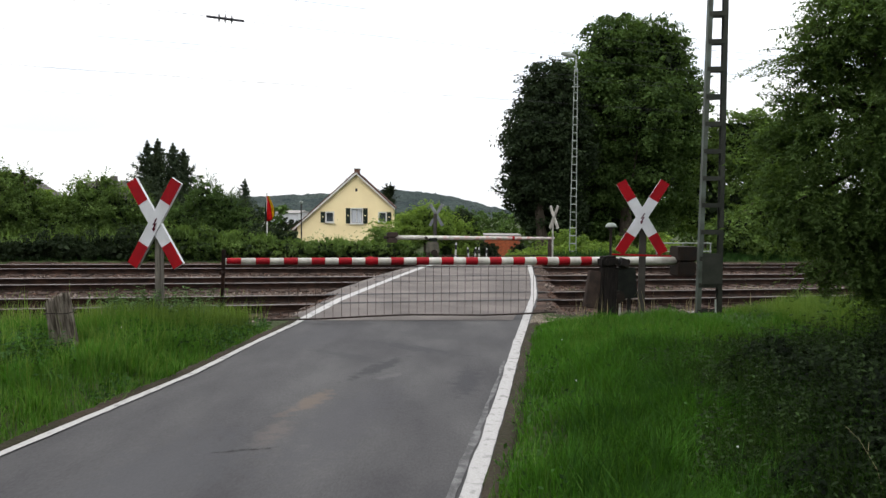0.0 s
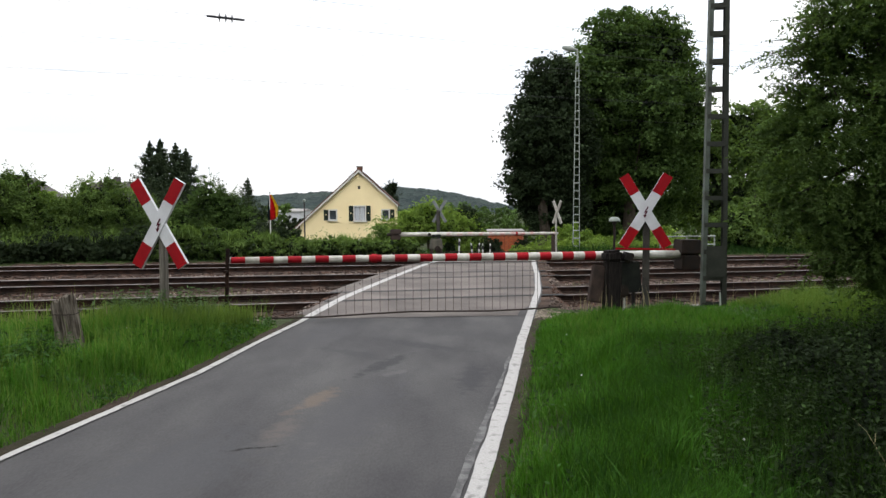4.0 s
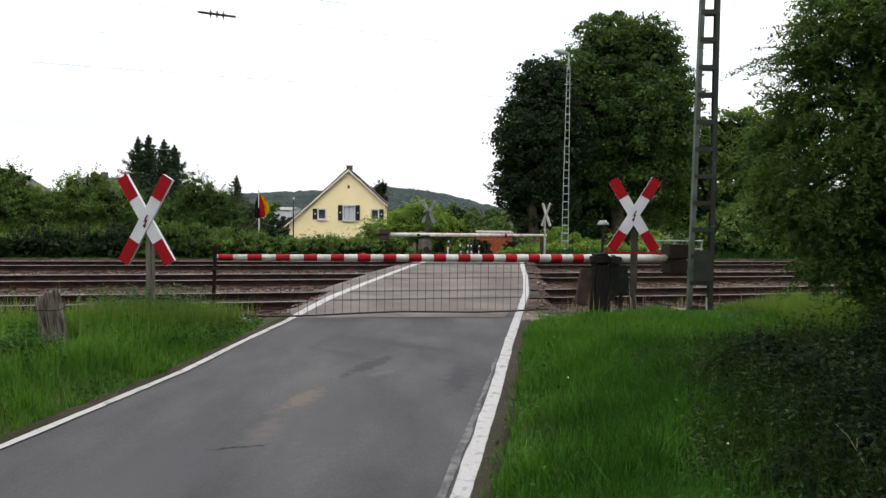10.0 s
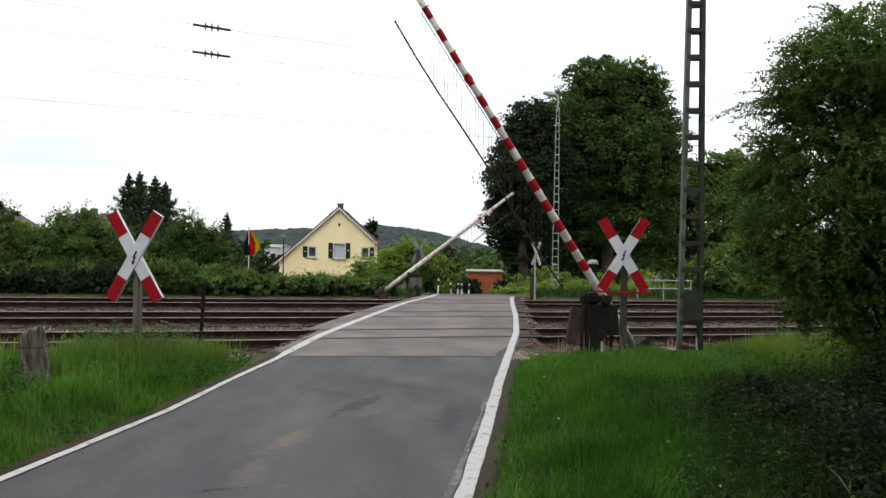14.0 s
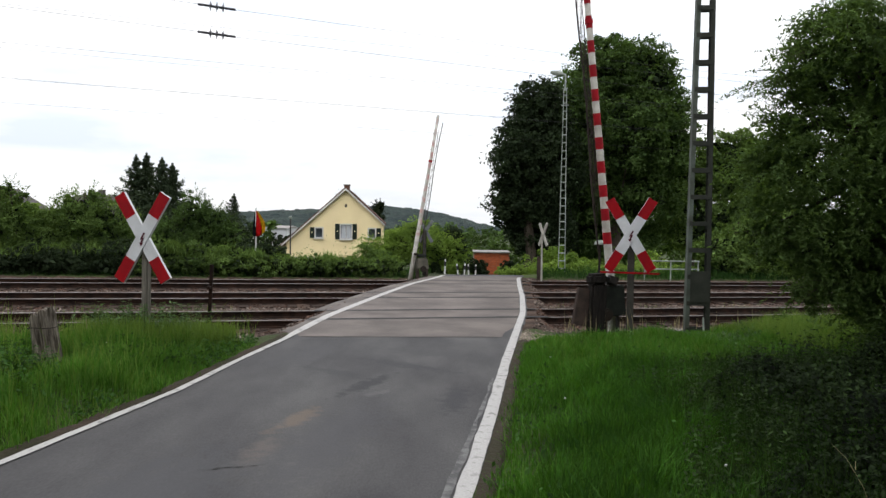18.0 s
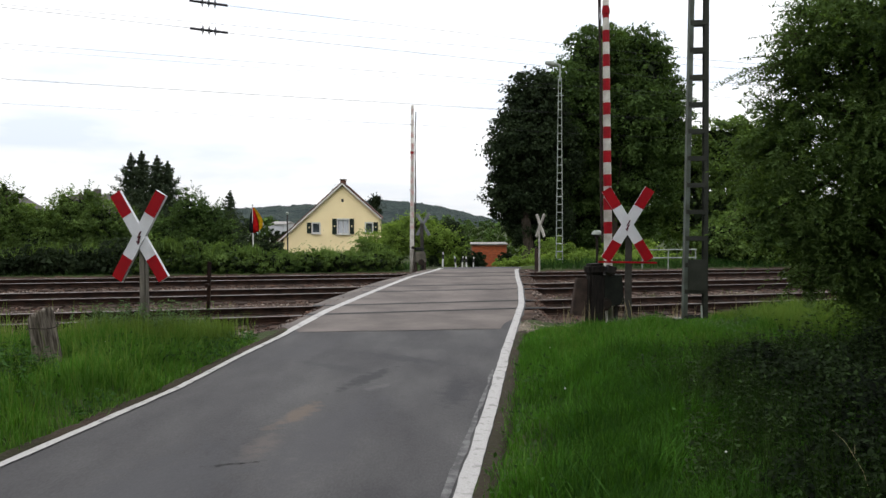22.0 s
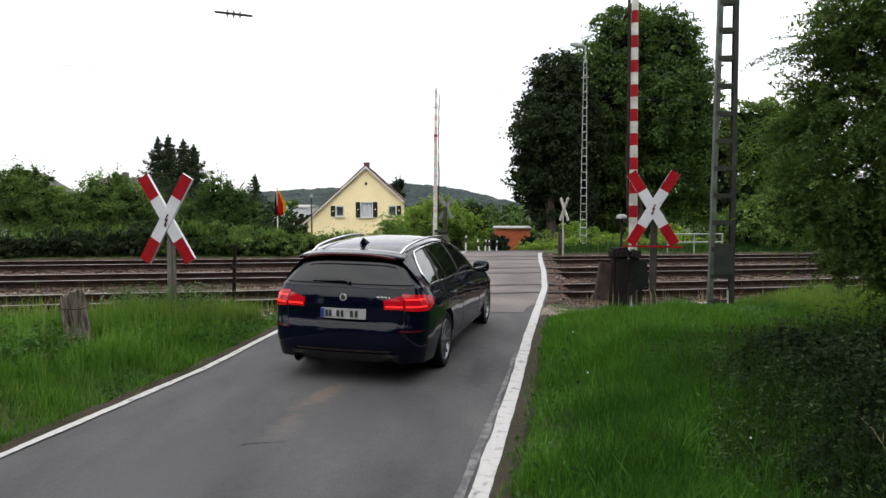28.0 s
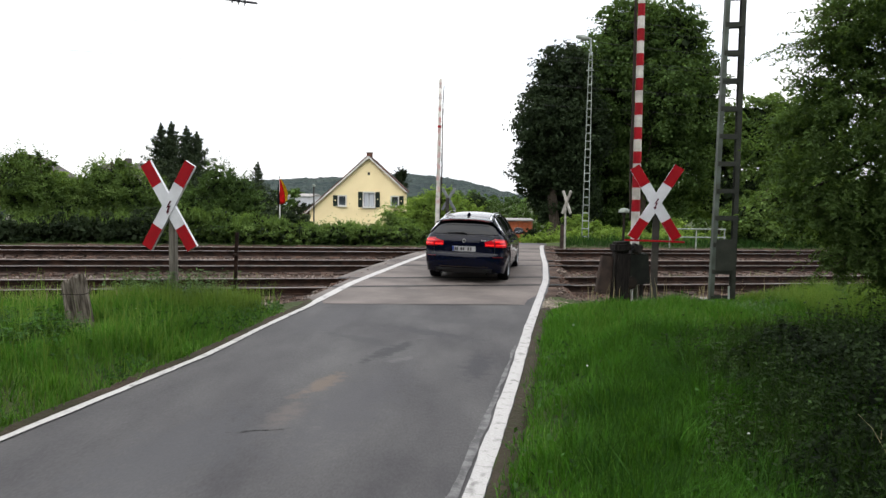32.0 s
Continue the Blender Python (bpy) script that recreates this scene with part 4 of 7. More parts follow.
def bell():
    x, y = 3.63, 14.35
    z = lay(x, y)
    t = empty("warning_bell", pose(x, y, z), "grey domed warning bell on a thin post", "bell")
    top = 1.76 - z
    bm = bmesh.new()
    tube(bm, [(0, 0, -0.1), (0, 0, top)], 0.026, 8)
    part("post", bm, M["iron"], t)
    bm = bmesh.new()
    prof = [(0.122, 0.0), (0.116, 0.03), (0.098, 0.065), (0.06, 0.095), (0.0, 0.108)]
    rings = [[bm.verts.new((r * math.cos(a), r * math.sin(a), top + h)) for a in (2 * math.pi * k / 20 for k in range(20))] for r, h in prof[:-1]]
    for r, s in zip(rings, rings[1:]):
        for k in range(20):
            bm.faces.new((r[k], r[(k + 1) % 20], s[(k + 1) % 20], s[k]))
    bm.faces.new(rings[-1])
    bm.faces.new(rings[0][::-1])
    part("dome", bm, M["galv"], t, "grey metal dome", True)
    bm = bmesh.new()
    tube(bm, [(0, 0, top - 0.07), (0, 0, top + 0.01)], [0.03, 0.07], 10)
    part("collar", bm, M["dark"], t)


bell()


# ---------------------------------------------------------------- crossing signs
M["sign_back"] = mat("grey_sign_back", (0.24, 0.26, 0.26), 0.6, second=(0.17, 0.18, 0.18), scale=4, fine=30, bump=0.1)
BOLT = ((0.035, 0.17), (-0.055, -0.02), (0.0, 0.0), (-0.045, -0.10), (-0.075, -0.09), (-0.03, -0.19), (0.02, -0.085), (-0.012, -0.10), (0.055, 0.045), (-0.005, 0.025), (0.07, 0.16))


def cross_sign(x, y, centre, turn, post, label, bar=False, arm=1.62, faded=False):
    z = lay(x, y)
    t = empty("crossing_sign", pose(x, y, z, 0, 0, turn), label, "sign", "crossing signs")
    c = centre - z
    bm = bmesh.new()
    if post == "pale":
        tube(bm, [(0, 0.05, -0.2), (0.02, 0.05, c)], 0.04, 10)
        part("post", bm, M["pale_post"], t, "thin pale post")
    elif post == "wood":
        box(bm, 0.0, 0.09, c * 0.5 - 0.1, 0.115, 0.11, c + 0.5, Matrix.Rotation(radians(0.6), 4, "Y"), 0.015)
        part("post", bm, M["post_wood"], t, "weathered grey wooden post")
    else:
        box(bm, 0.03, 0.09, c * 0.5 - 0.15, 0.13, 0.10, c + 0.4, None, 0.012)
        part("post", bm, M["sign_post"], t, "grey-brown steel post")
    for k, lean in enumerate((31.0, -31.0)):
        m = Matrix.Translation((0, 0.014 * k, c)) @ Matrix.Rotation(radians(lean), 4, "Y")
        bm = bmesh.new()
        wide = 0.06 if faded else 0.10
        prism(bm, ((-wide, -arm / 2), (wide, -arm / 2), (wide, arm / 2), (-wide, arm / 2)), 0.052, m)
        beam = part("beam", bm, M["white"] if not faded else M["pale_post"] if faded == "pale" else M["sign_back"], t)
        for e in (-1, 1):
            bm = bmesh.new()
            a, b = e * (arm / 2 - 0.41), e * (arm / 2 + 0.001)
            w = wide - 0.0015
            prism(bm, ((-w, min(a, b)), (w, min(a, b)), (w, max(a, b)), (-w, max(a, b))), 0.005, m @ Matrix.Translation((0, -0.0275, 0)))
            part("red_end", bm, M["red"] if not faded else M["pale_post"] if faded == "pale" else M["sign_back"], beam, "red beam end" if not faded else "")
    if not faded:
        bm = bmesh.new()
        prism(bm, [(a * 0.72, b * 0.62) for a, b in BOLT], 0.006, Matrix.Translation((0.01, -0.031, c - 0.02)))
        part("lightning_mark", bm, M["bolt"], t, "dark red lightning arrow")
    if bar:
        bm = bmesh.new()
        box(bm, 0.0, -0.045, c - 0.745, 1.13, 0.03, 0.036, Matrix.Rotation(radians(0.5), 4, "Y"), 0.006)
        part("cross_bar", bm, M["red"], t, "thin red bar under the cross")
    return t


cross_sign(-4.66, 11.1, 1.86, -12, "wood", "red and white crossing sign on a grey wooden post")
cross_sign(3.97, 13.3, 1.99, -12, "steel", "red and white crossing sign on a dark steel post", True)
cross_sign(-0.15, 28.2, 1.85, 165, "steel", "crossing sign behind the tracks, seen from its grey back", arm=1.05, faded=True)
cross_sign(4.82, 28.6, 1.78, 116, "pale", "crossing sign behind the tracks, seen nearly edge-on", arm=1.10, faded="pale")


# ---------------------------------------------------------------- masts
def catenary_mast():
    x, y = 5.53, 13.8
    z = lay(x, y)
    t = empty("catenary_mast", pose(x, y, z, 0, 0, -8), "grey-green steel batten mast on a concrete footing", "mast")
    high = 10.2

    def half(h):
        return 0.205 - 0.0095 * h

    for s, material, label in ((-1, M["pale_steel"], "pale steel channel"), (1, M["green_steel"], "dark steel channel")):
        bm = bmesh.new()
        outline = ((-0.042, -0.09), (0.042, -0.09), (0.042, -0.078), (-0.030, -0.078), (-0.030, 0.078), (0.042, 0.078), (0.042, 0.09), (-0.042, 0.09))
        rings = [[bm.verts.new((s * half(h) + a * -s * 1.0, b, h)) for a, b in outline] for h in (-0.2, high)]
        for i in range(8):
            j = (i + 1) % 8
            bm.faces.new((rings[0][i], rings[0][j], rings[1][j], rings[1][i]))
        bm.faces.new(rings[1])
        part("leg", bm, material, t, label)
    h = 0.08
    while h < high:
        w = half(h) * 2 - 0.07
        for dy in (-0.094, 0.094):
            bm = bmesh.new()
            box(bm, 0, dy, h, w + 0.12, 0.010, 0.09)
            part("batten", bm, M["green_steel"], t)
        h += 0.545
    bm = bmesh.new()
    box(bm, 0.02, -0.115, 0.97, 0.38, 0.012, 0.64, None, 0.004)
    part("plate", bm, M["green_steel"], t, "plain dark green plate")
    bm = bmesh.new()
    box(bm, 0, 0, -0.06, 0.8, 0.7, 0.2, None, 0.03)
    part("footing", bm, M["concrete"], t, "mossy concrete footing")
    bm = bmesh.new()
    tube(bm, [(0.10, -0.2, -0.05), (0.10, -0.14, 0.35)], 0.018, 8)
    part("cable_pipe", bm, M["galv"], t, "white cable pipe")


catenary_mast()


def lattice_lamp():
    x, y = 6.10, 31.0
    z = lay(x, y)
    t = empty("lattice_lamp", pose(x, y, z, 0, 0, -11), "tall pale lattice lamp mast with a single lamp head", "lamp mast")
    top = 9.05 - z
    lat = top * 0.93
    for sx in (-1, 1):
        for sy in (-1, 1):
            bm = bmesh.new()
            tube(bm, [(sx * 0.15, sy * 0.14, 0), (sx * 0.065, sy * 0.06, lat)], 0.022, 6)
            part("corner_bar", bm, M["galv"], t)
    k = 0
    h = 0.25
    while h < lat:
        q = h / lat
        w, d = 0.15 + (0.065 - 0.15) * q, 0.14 + (0.06 - 0.14) * q
        bm = bmesh.new()
        for sy in (-1, 1):
            tube(bm, [(-w, sy * d, h), (w, sy * d, h)], 0.022, 4)
        for sx in (-1, 1):
            tube(bm, [(sx * w, -d, h), (sx * w, d, h)], 0.022, 4)
        part("rung", bm, M["galv"], t)
        h += 0.36
        k += 1
    bm = bmesh.new()
    tube(bm, [(0, 0, lat - 0.1), (0, 0, top)], [0.045, 0.035], 8)
    part("top_pole", bm, M["galv"], t)
    bm = bmesh.new()
    tube(bm, [(0.02, 0, top - 0.03), (-0.12, 0, top + 0.02), (-0.34, 0, top + 0.06), (-0.68, 0, top + 0.12)], [0.04, 0.06, 0.13, 0.07], 10)
    part("lamp_head", bm, M["galv"], t, "grey lamp head")
    bm = bmesh.new()
    box(bm, 0, 0, lat - 0.75, 0.34, 0.06, 0.04)
    part("cross_arm", bm, M["galv"], t)


lattice_lamp()


# ---------------------------------------------------------------- overhead line
def wire(name, pts, r, label):
    bm = bmesh.new()
    tube(bm, pts, r, 5)
    return tagged(mesh_ob(name, bm, M["wire"]), label, "wire", "overhead wires")


def sag(u, z0, z1, deep, n=14, v0=-60.0, v1=60.0):
    return [on_track(u, v0 + (v1 - v0) * i / n, z0 + (z1 - z0) * i / n - deep * (1 - (2 * i / n - 1) ** 2)) for i in range(n + 1)]


for u0 in TRACKS[:2] + TRACKS[2:]:
    wire("contact_wire", sag(u0, 5.55, 5.55, 0.05), 0.0034, "thin grey contact wire over a track")
    wire("carrier_wire", sag(u0, 7.0, 7.0, 0.75), 0.0032, "thin grey carrier wire over a track")


def insulator(p, direction):
    t = empty("insulator", Matrix.Translation(p) @ direction, "dark ribbed rod insulator in an overhead wire", "insulator", "insulators in the overhead wires")
    bm = bmesh.new()
    tube(bm, [(-0.42, 0, 0), (0.42, 0, 0)], 0.030, 8)
    part("rod", bm, M["porcelain"], t)
    for k in (-0.14, 0.0, 0.14):
        bm = bmesh.new()
        tube(bm, [(k - 0.03, 0, 0), (k, 0, 0), (k + 0.03, 0, 0)], [0.025, 0.125, 0.025], 12)
        part("shed", bm, M["porcelain"], t)


for u0, zz in ((16.85, 7.06), (16.85, 6.43)):
    v = -0.55
    insulator(on_track(u0, v, zz), Matrix.Rotation(TRACK, 4, "Z") @ Matrix.Rotation(radians(3), 4, "Y"))
    wire("feeder_wire", [on_track(u0, -60, zz + 1.2), on_track(u0, -25, zz + 0.62), on_track(u0, v - 0.4, zz + 0.02)], 0.0048, "thin overhead feeder wire")
    wire("feeder_wire", [on_track(u0, v + 0.4, zz - 0.02), on_track(u0, 12, zz - 0.25), on_track(u0, 60, zz - 0.1)], 0.0045, "thin overhead feeder wire")


# ---------------------------------------------------------------- old post on the verge
def old_post():
    x, y = -5.02, 9.0
    z = lay(x, y)
    t = empty("timber_stump", pose(x, y, z, 0, -7, 20), "split grey timber post stump leaning in the grass", "stump")
    bm = bmesh.new()
    n = 22
    rings = []
    for h in (-0.15, 0.1, 0.35, 0.6, 0.72):
        ring = []
        for k in range(n):
            a = 2 * math.pi * k / n
            sq = 1 / max(abs(math.cos(a)), abs(math.sin(a))) ** 0.55
            r = (0.172 - 0.025 * h) * sq * (1 + 0.16 * noise.noise((math.cos(a) * 3, math.sin(a) * 3, h * 0.6)) - 0.30 * (k in (4, 11, 15, 19)) - 0.12 * (k in (14, 16)))
            top = 0.05 * noise.noise((math.cos(a) * 2.2, math.sin(a) * 2.2, 9)) if h > 0.7 else 0
            cut = (0.11 * max(0.0, -math.cos(a)) ** 0.7 + 0.03 * (k % 3 == 0)) if h > 0.7 else 0.0
            ring.append(bm.verts.new((r * math.cos(a) + 0.02 * h, r * math.sin(a) * 0.85, h + top - cut)))
        rings.append(ring)
    for r, s in zip(rings, rings[1:]):
        for k in range(n):
            bm.faces.new((r[k], r[(k + 1) % n], s[(k + 1) % n], s[k]))
    c = bm.verts.new((0.01, 0, 0.70))
    for k in range(n):
        bm.faces.new((rings[-1][k], rings[-1][(k + 1) % n], c))
    part("timber", bm, M["wood"], t)
    bm = bmesh.new()
    for h in (0.48,):
        pts = [(0.19 * math.cos(a) + 0.01, 0.168 * math.sin(a), h + 0.02 * math.sin(2 * a)) for a in np.linspace(0, 2 * math.pi, 19)]
        tube(bm, pts, 0.005, 5, False)
    part("wire_band", bm, M["iron"], t)


old_post()


# ---------------------------------------------------------------- house with the yellow gable
def house():
    yb, foot = 52.0, -2.9
    cx, apex, eave_r, eave_l = -6.42, 4.66, 2.16, 0.16
    t = empty("house", pose(cx, yb, foot, 0, 0, 3.0), "yellow plastered gabled house with dark green shutters", "house")
    left, right = -4.5, 2.78
    deep = 9.5
    za, zl, zr = apex - foot, eave_l - foot + 0.45, eave_r - foot

    def roof_at(x):
        return za - (-x) * (za - zl) / (-left) if x < 0 else za - x * (za - zr) / right

    wins = ((-2.02, 4.27, 0.58, 0.76, True, False), (0.03, 4.38, 0.86, 1.12, True, True), (2.00, 4.28, 0.56, 0.74, False, True), (0.0, 6.36, 0.18, 0.24, False, False))
    # gable wall with real openings: thin vertical slices
    xs = sorted({left, right, 0.0, *[w[0] - w[2] / 2 for w in wins], *[w[0] + w[2] / 2 for w in wins]})
    bm = bmesh.new()
    for a, b in zip(xs, xs[1:]):
        holes = sorted((w[1] - w[3] / 2, w[1] + w[3] / 2) for w in wins if w[0] - w[2] / 2 - 1e-4 <= a and b <= w[0] + w[2] / 2 + 1e-4)
        z0 = 0.0
        for lo, hi in holes + [(None, None)]:
            ta, tb = (roof_at(a), roof_at(b)) if lo is None else (lo, lo)
            pts = ((a, z0), (b, z0), (b, tb), (a, ta))
            prism(bm, pts, 0.3, Matrix.Translation((0, 0.15, 0)))
            z0 = hi
    bmesh.ops.remove_doubles(bm, verts=bm.verts, dist=0.0005)
    part("gable_wall", bm, M["plaster"], t, "pale yellow plaster")
    bm = bmesh.new()
    box(bm, left + 0.15, deep / 2 + 0.3, zl / 2, 0.3, deep - 0.6, zl)
    part("side_wall", bm, M["plaster"], t)
    bm = bmesh.new()
    box(bm, right - 0.15, deep / 2 + 0.3, zr / 2, 0.3, deep - 0.6, zr)
    part("side_wall", bm, M["plaster"], t)
    bm = bmesh.new()
    prism(bm, ((left, 0), (right, 0), (right, zr), (0, za), (left, zl)), 0.3, Matrix.Translation((0, deep - 0.15, 0)))
    part("gable_wall", bm, M["plaster"], t)
    bm = bmesh.new()
    box(bm, (left + right) / 2, -0.03, 1.4, right - left + 0.08, 0.1, 2.0)
    part("plinth", bm, M["render_wall"], t, "pale rendered plinth")
    for s, e, ze in ((-1, left - 0.42, zl - 0.42 * (za - zl) / (-left)), (1, right + 0.18, zr - 0.18 * (za - zr) / right)):
        bm = bmesh.new()
        prism(bm, ((0, za + 0.02), (e, ze + 0.02), (e, ze + 0.17), (0, za + 0.22)), deep + 0.5, Matrix.Translation((0, deep / 2, 0)))
        slab = part("roof", bm, M["roof"], t, "dark red-brown tiled roof")
        bm = bmesh.new()
        prism(bm, ((0, za - 0.02), (e, ze - 0.02), (e, ze + 0.10), (0, za + 0.13)), 0.05, Matrix.Translation((0, -0.28, 0)))
        part("barge_board", bm, M["trim"], slab, "white barge board")
        for r in range(16):
            bm = bmesh.new()
            q0, q1 = r / 16, (r + 1) / 16
            x0, x1 = e * q0, e * q1
            z0, z1 = (za + 0.225 + (ze + 0.175 - za - 0.225) * q for q in (q0, q1))
            prism(bm, ((x0, z0), (x1, z1), (x1, z1 + 0.05), (x0, z0 + 0.012)), deep + 0.46, Matrix.Translation((0, deep / 2, 0)))
            part("tile_course", bm, M["roof"], slab)
    bm = bmesh.new()
    box(bm, -0.22, 4.2, za + 0.05, 0.46, 0.46, 1.1, None, 0.02)
    ch = part("chimney", bm, M["roof"], t, "brick chimney")
    bm = bmesh.new()
    box(bm, -0.22, 4.2, za + 0.62, 0.56, 0.56, 0.07, None, 0.01)
    part("cap", bm, M["concrete"], ch)
    for x, z, w, h, sl, sr in wins:
        win = empty("window", pose(x, 0, z))
        win.parent = t
        if w < 0.3:
            bm = bmesh.new()
            box(bm, 0, 0.12, 0, w, 0.02, h)
            part("vent_pane", bm, M["ink"], win)
            continue
        bm = bmesh.new()
        for dx, dz, sx, sz in ((-w / 2, 0, 0.09, h + 0.09), (w / 2, 0, 0.09, h + 0.09), (0, h / 2, w - 0.09, 0.09), (0, -h / 2, w - 0.09, 0.09)):
            box(bm, dx, 0.02, dz, sx, 0.14, sz)
        part("window_frame", bm, M["trim"], win, "white window frame")
        bm = bmesh.new()
        box(bm, 0, 0.10, 0, w - 0.08, 0.012, h - 0.08)
        part("pane", bm, M["pane"], win)
        if w > 0.8:
            bm = bmesh.new()
            for k in (-1, 1):
                box(bm, k * w * 0.23, 0.088, 0, w * 0.36, 0.008, h - 0.12)
            part("curtain", bm, M["curtain"], win, "pale curtain behind the pane")
            bm = bmesh.new()
            box(bm, 0, 0.07, 0, 0.05, 0.05, h - 0.1)
            part("mullion", bm, M["trim"], win)
        bm = bmesh.new()
        box(bm, 0, -0.06, -h / 2 - 0.07, w + 0.22, 0.2, 0.05)
        part("sill", bm, M["trim"], win)
        sw = 0.34
        for s, has in ((-1, sl), (1, sr)):
            if has:
                bm = bmesh.new()
                box(bm, s * (w / 2 + 0.06 + sw / 2), -0.035, 0, sw, 0.045, h + 0.06, None, 0.005)
                sh = part("shutter", bm, M["shutter"], win, "dark green shutter with a pale cut-out")
                bm = bmesh.new()
                box(bm, s * (w / 2 + 0.06 + sw / 2), -0.062, 0.02, 0.08, 0.006, 0.10, Matrix.Rotation(radians(45), 4, "Y"))
                part("cut_out", bm, M["plaster"], sh)
    return t


house()


def garage():
    x, y = 5.36, 58.0
    z = -2.10
    t = empty("garage", pose(x, y, z, 0, 0, -3), "low orange brick garage with a pale flat roof", "garage")
    bm = bmesh.new()
    box(bm, 0, 2.0, 0.17, 3.06, 4.0, 3.36)
    wall = part("wall", bm, M["mortar"], t)
    bm = bmesh.new()
    box(bm, 0, 0, 0, 0.235, 0.03, 0.066, None)
    first = mesh_ob("brick", bm, M["brick"])
    n = 0
    for row in range(24):
        for c in range(12):
            if n >= 299:
                break
            ob = first if n == 0 else new("brick", first.data)
            ob.parent = wall
            ob.matrix_basis = pose(-1.41 + 0.245 * c + (0.12 if row % 2 else 0.0), -0.012, 0.04 + 0.077 * row)
            n += 1
    bm = bmesh.new()
    box(bm, 0, 1.9, 1.90, 3.22, 4.2, 0.10, None, 0.01)
    part("roof", bm, M["roof_felt"], t, "pale grey flat roof")


garage()


# ---------------------------------------------------------------- flag
def flag():
    x, y = -10.20, 40.0
    z = lay(x, y)
    t = empty("flagpole", pose(x, y, z), "white flagpole with a black, red and gold flag", "flagpole")
    h = 2.85 - z
    bm = bmesh.new()
    tube(bm, [(0, 0, -0.2), (0, 0, h)], [0.045, 0.03], 10)
    part("pole", bm, M["trim"], t, "white pole")
    bm = bmesh.new()
    tube(bm, [(0, 0, h), (0, 0, h + 0.05), (0, 0, h + 0.09)], [0.02, 0.045, 0.015], 8)
    part("finial", bm, M["galv"], t)
    cloth = empty("cloth", pose(0, 0, h - 0.08))
    cloth.parent = t
    tagged(cloth, "drooping flag cloth")
    for k, m in enumerate(("flag_black", "flag_red", "flag_gold")):
        bm = bmesh.new()

        def f(a, b, k=k):
            q = (k + b) / 3
            wide = 0.14 + 0.86 * math.sin(min(1.0, a * 1.25) * math.pi / 2)
            return ((q - 0.28) * 0.88 * wide, 0.07 * math.sin(q * 9 + a * 2), -1.30 * a - 0.16 * math.sin(q * 3.1) * a + 0.30 * (q - 0.5) * a)

        g = sheet(bm, f, 12, 4)
        bmesh.ops.solidify(bm, geom=bm.faces[:], thickness=0.006)
        part("band", bm, M[m], cloth, smooth=True)
    return cloth


flag_cloth = flag()


# ---------------------------------------------------------------- small things behind the tracks
def delineator(x, y, h, lean):
    h += 0.039 * max(0.0, float(track_u(x, y)) - 28.2)
    t = empty("marker_post", pose(x, y, float(land_z(x, y)), 0, lean, 0), "white plastic marker post with a dark band", "marker post", "marker posts along the far lane")
    bm = bmesh.new()
    box(bm, 0, 0, h / 2 - 0.1, 0.085, 0.08, h + 0.2, None, 0.02, 0.8)
    part("post", bm, M["trim"], t)
    bm = bmesh.new()
    box(bm, 0, 0, h - 0.22, 0.104, 0.092, 0.20, None, 0.005, 0.97)
    part("dark_band", bm, M["ink"], t)


for x, y, h, lean in ((0.72, 31.2, 0.80, 2), (1.50, 34.0, 0.80, -6), (1.80, 35.0, 0.80, 4), (2.15, 36.2, 0.78, -3), (2.55, 37.4, 0.75, 3)):
    delineator(x, y, h, lean)


def hand_rail():
    x0, x1, y = 9.8, 12.4, 30.6
    z = lay((x0 + x1) / 2, y)
    t = empty("pipe_railing", pose(x0, y, z, 0, 0, 4), "pale pipe railing in the weeds behind the tracks", "railing")
    for h in (0.62 - z, 0.25 - z):
        bm = bmesh.new()
        tube(bm, [(0, 0, h), (x1 - x0, 0, h)], 0.028, 8)
        part("pipe", bm, M["galv"], t)
    for q in (0.02, 1.25, 2.55):
        bm = bmesh.new()
        tube(bm, [(q, 0, -0.1), (q, 0, 0.64 - z)], 0.03, 8)
        part("post", bm, M["galv"], t)


hand_rail()


def village_house(x, y, foot, eave, ridge, w, d, turn, label, chimney=True):
    t = empty("village_house", pose(x, y, foot, 0, 0, turn), label, "house")
    bm = bmesh.new()
    prism(bm, ((-w / 2, 0), (w / 2, 0), (w / 2, eave), (0, ridge), (-w / 2, eave)), d, Matrix.Identity(4))
    part("wall", bm, M["render_wall"], t)
    for s in (-1, 1):
        bm = bmesh.new()
        prism(bm, ((0, ridge + 0.02), (s * (w / 2 + 0.4), eave - 0.25), (s * (w / 2 + 0.4), eave - 0.05), (0, ridge + 0.22)), d + 0.7, Matrix.Identity(4))
        part("roof", bm, M["slate"], t, "grey tiled roof")
    if chimney:
        bm = bmesh.new()
        box(bm, 0.6, d * 0.24, ridge + 0.12, 0.45, 0.45, 1.2, None, 0.02)
        part("chimney", bm, M["slate"], t)
    for q in (-0.25, 0.25):
        bm = bmesh.new()
        box(bm, w * q, -d / 2 - 0.02, eave * 0.6, 0.9, 0.06, 1.1)
        part("window", bm, M["pane"], t)


def far_hall(x, y, foot, w, h):
    """A long low hall in the valley, white walls under a pale shallow roof."""
    t = empty("far_hall", pose(x, y, foot), "long white hall far off below the wooded hill", "hall")
    bm = bmesh.new()
    box(bm, 0, 0, h * 0.4, w, 9.0, h * 0.8)
    part("wall", bm, M["white"], t)
    bm = bmesh.new()
    prism(bm, ((-5.0, h * 0.8), (5.0, h * 0.8), (0, h)), w + 0.6, Matrix.Rotation(radians(90), 4, "Z"))
    part("roof", bm, M["roof_felt"], t)


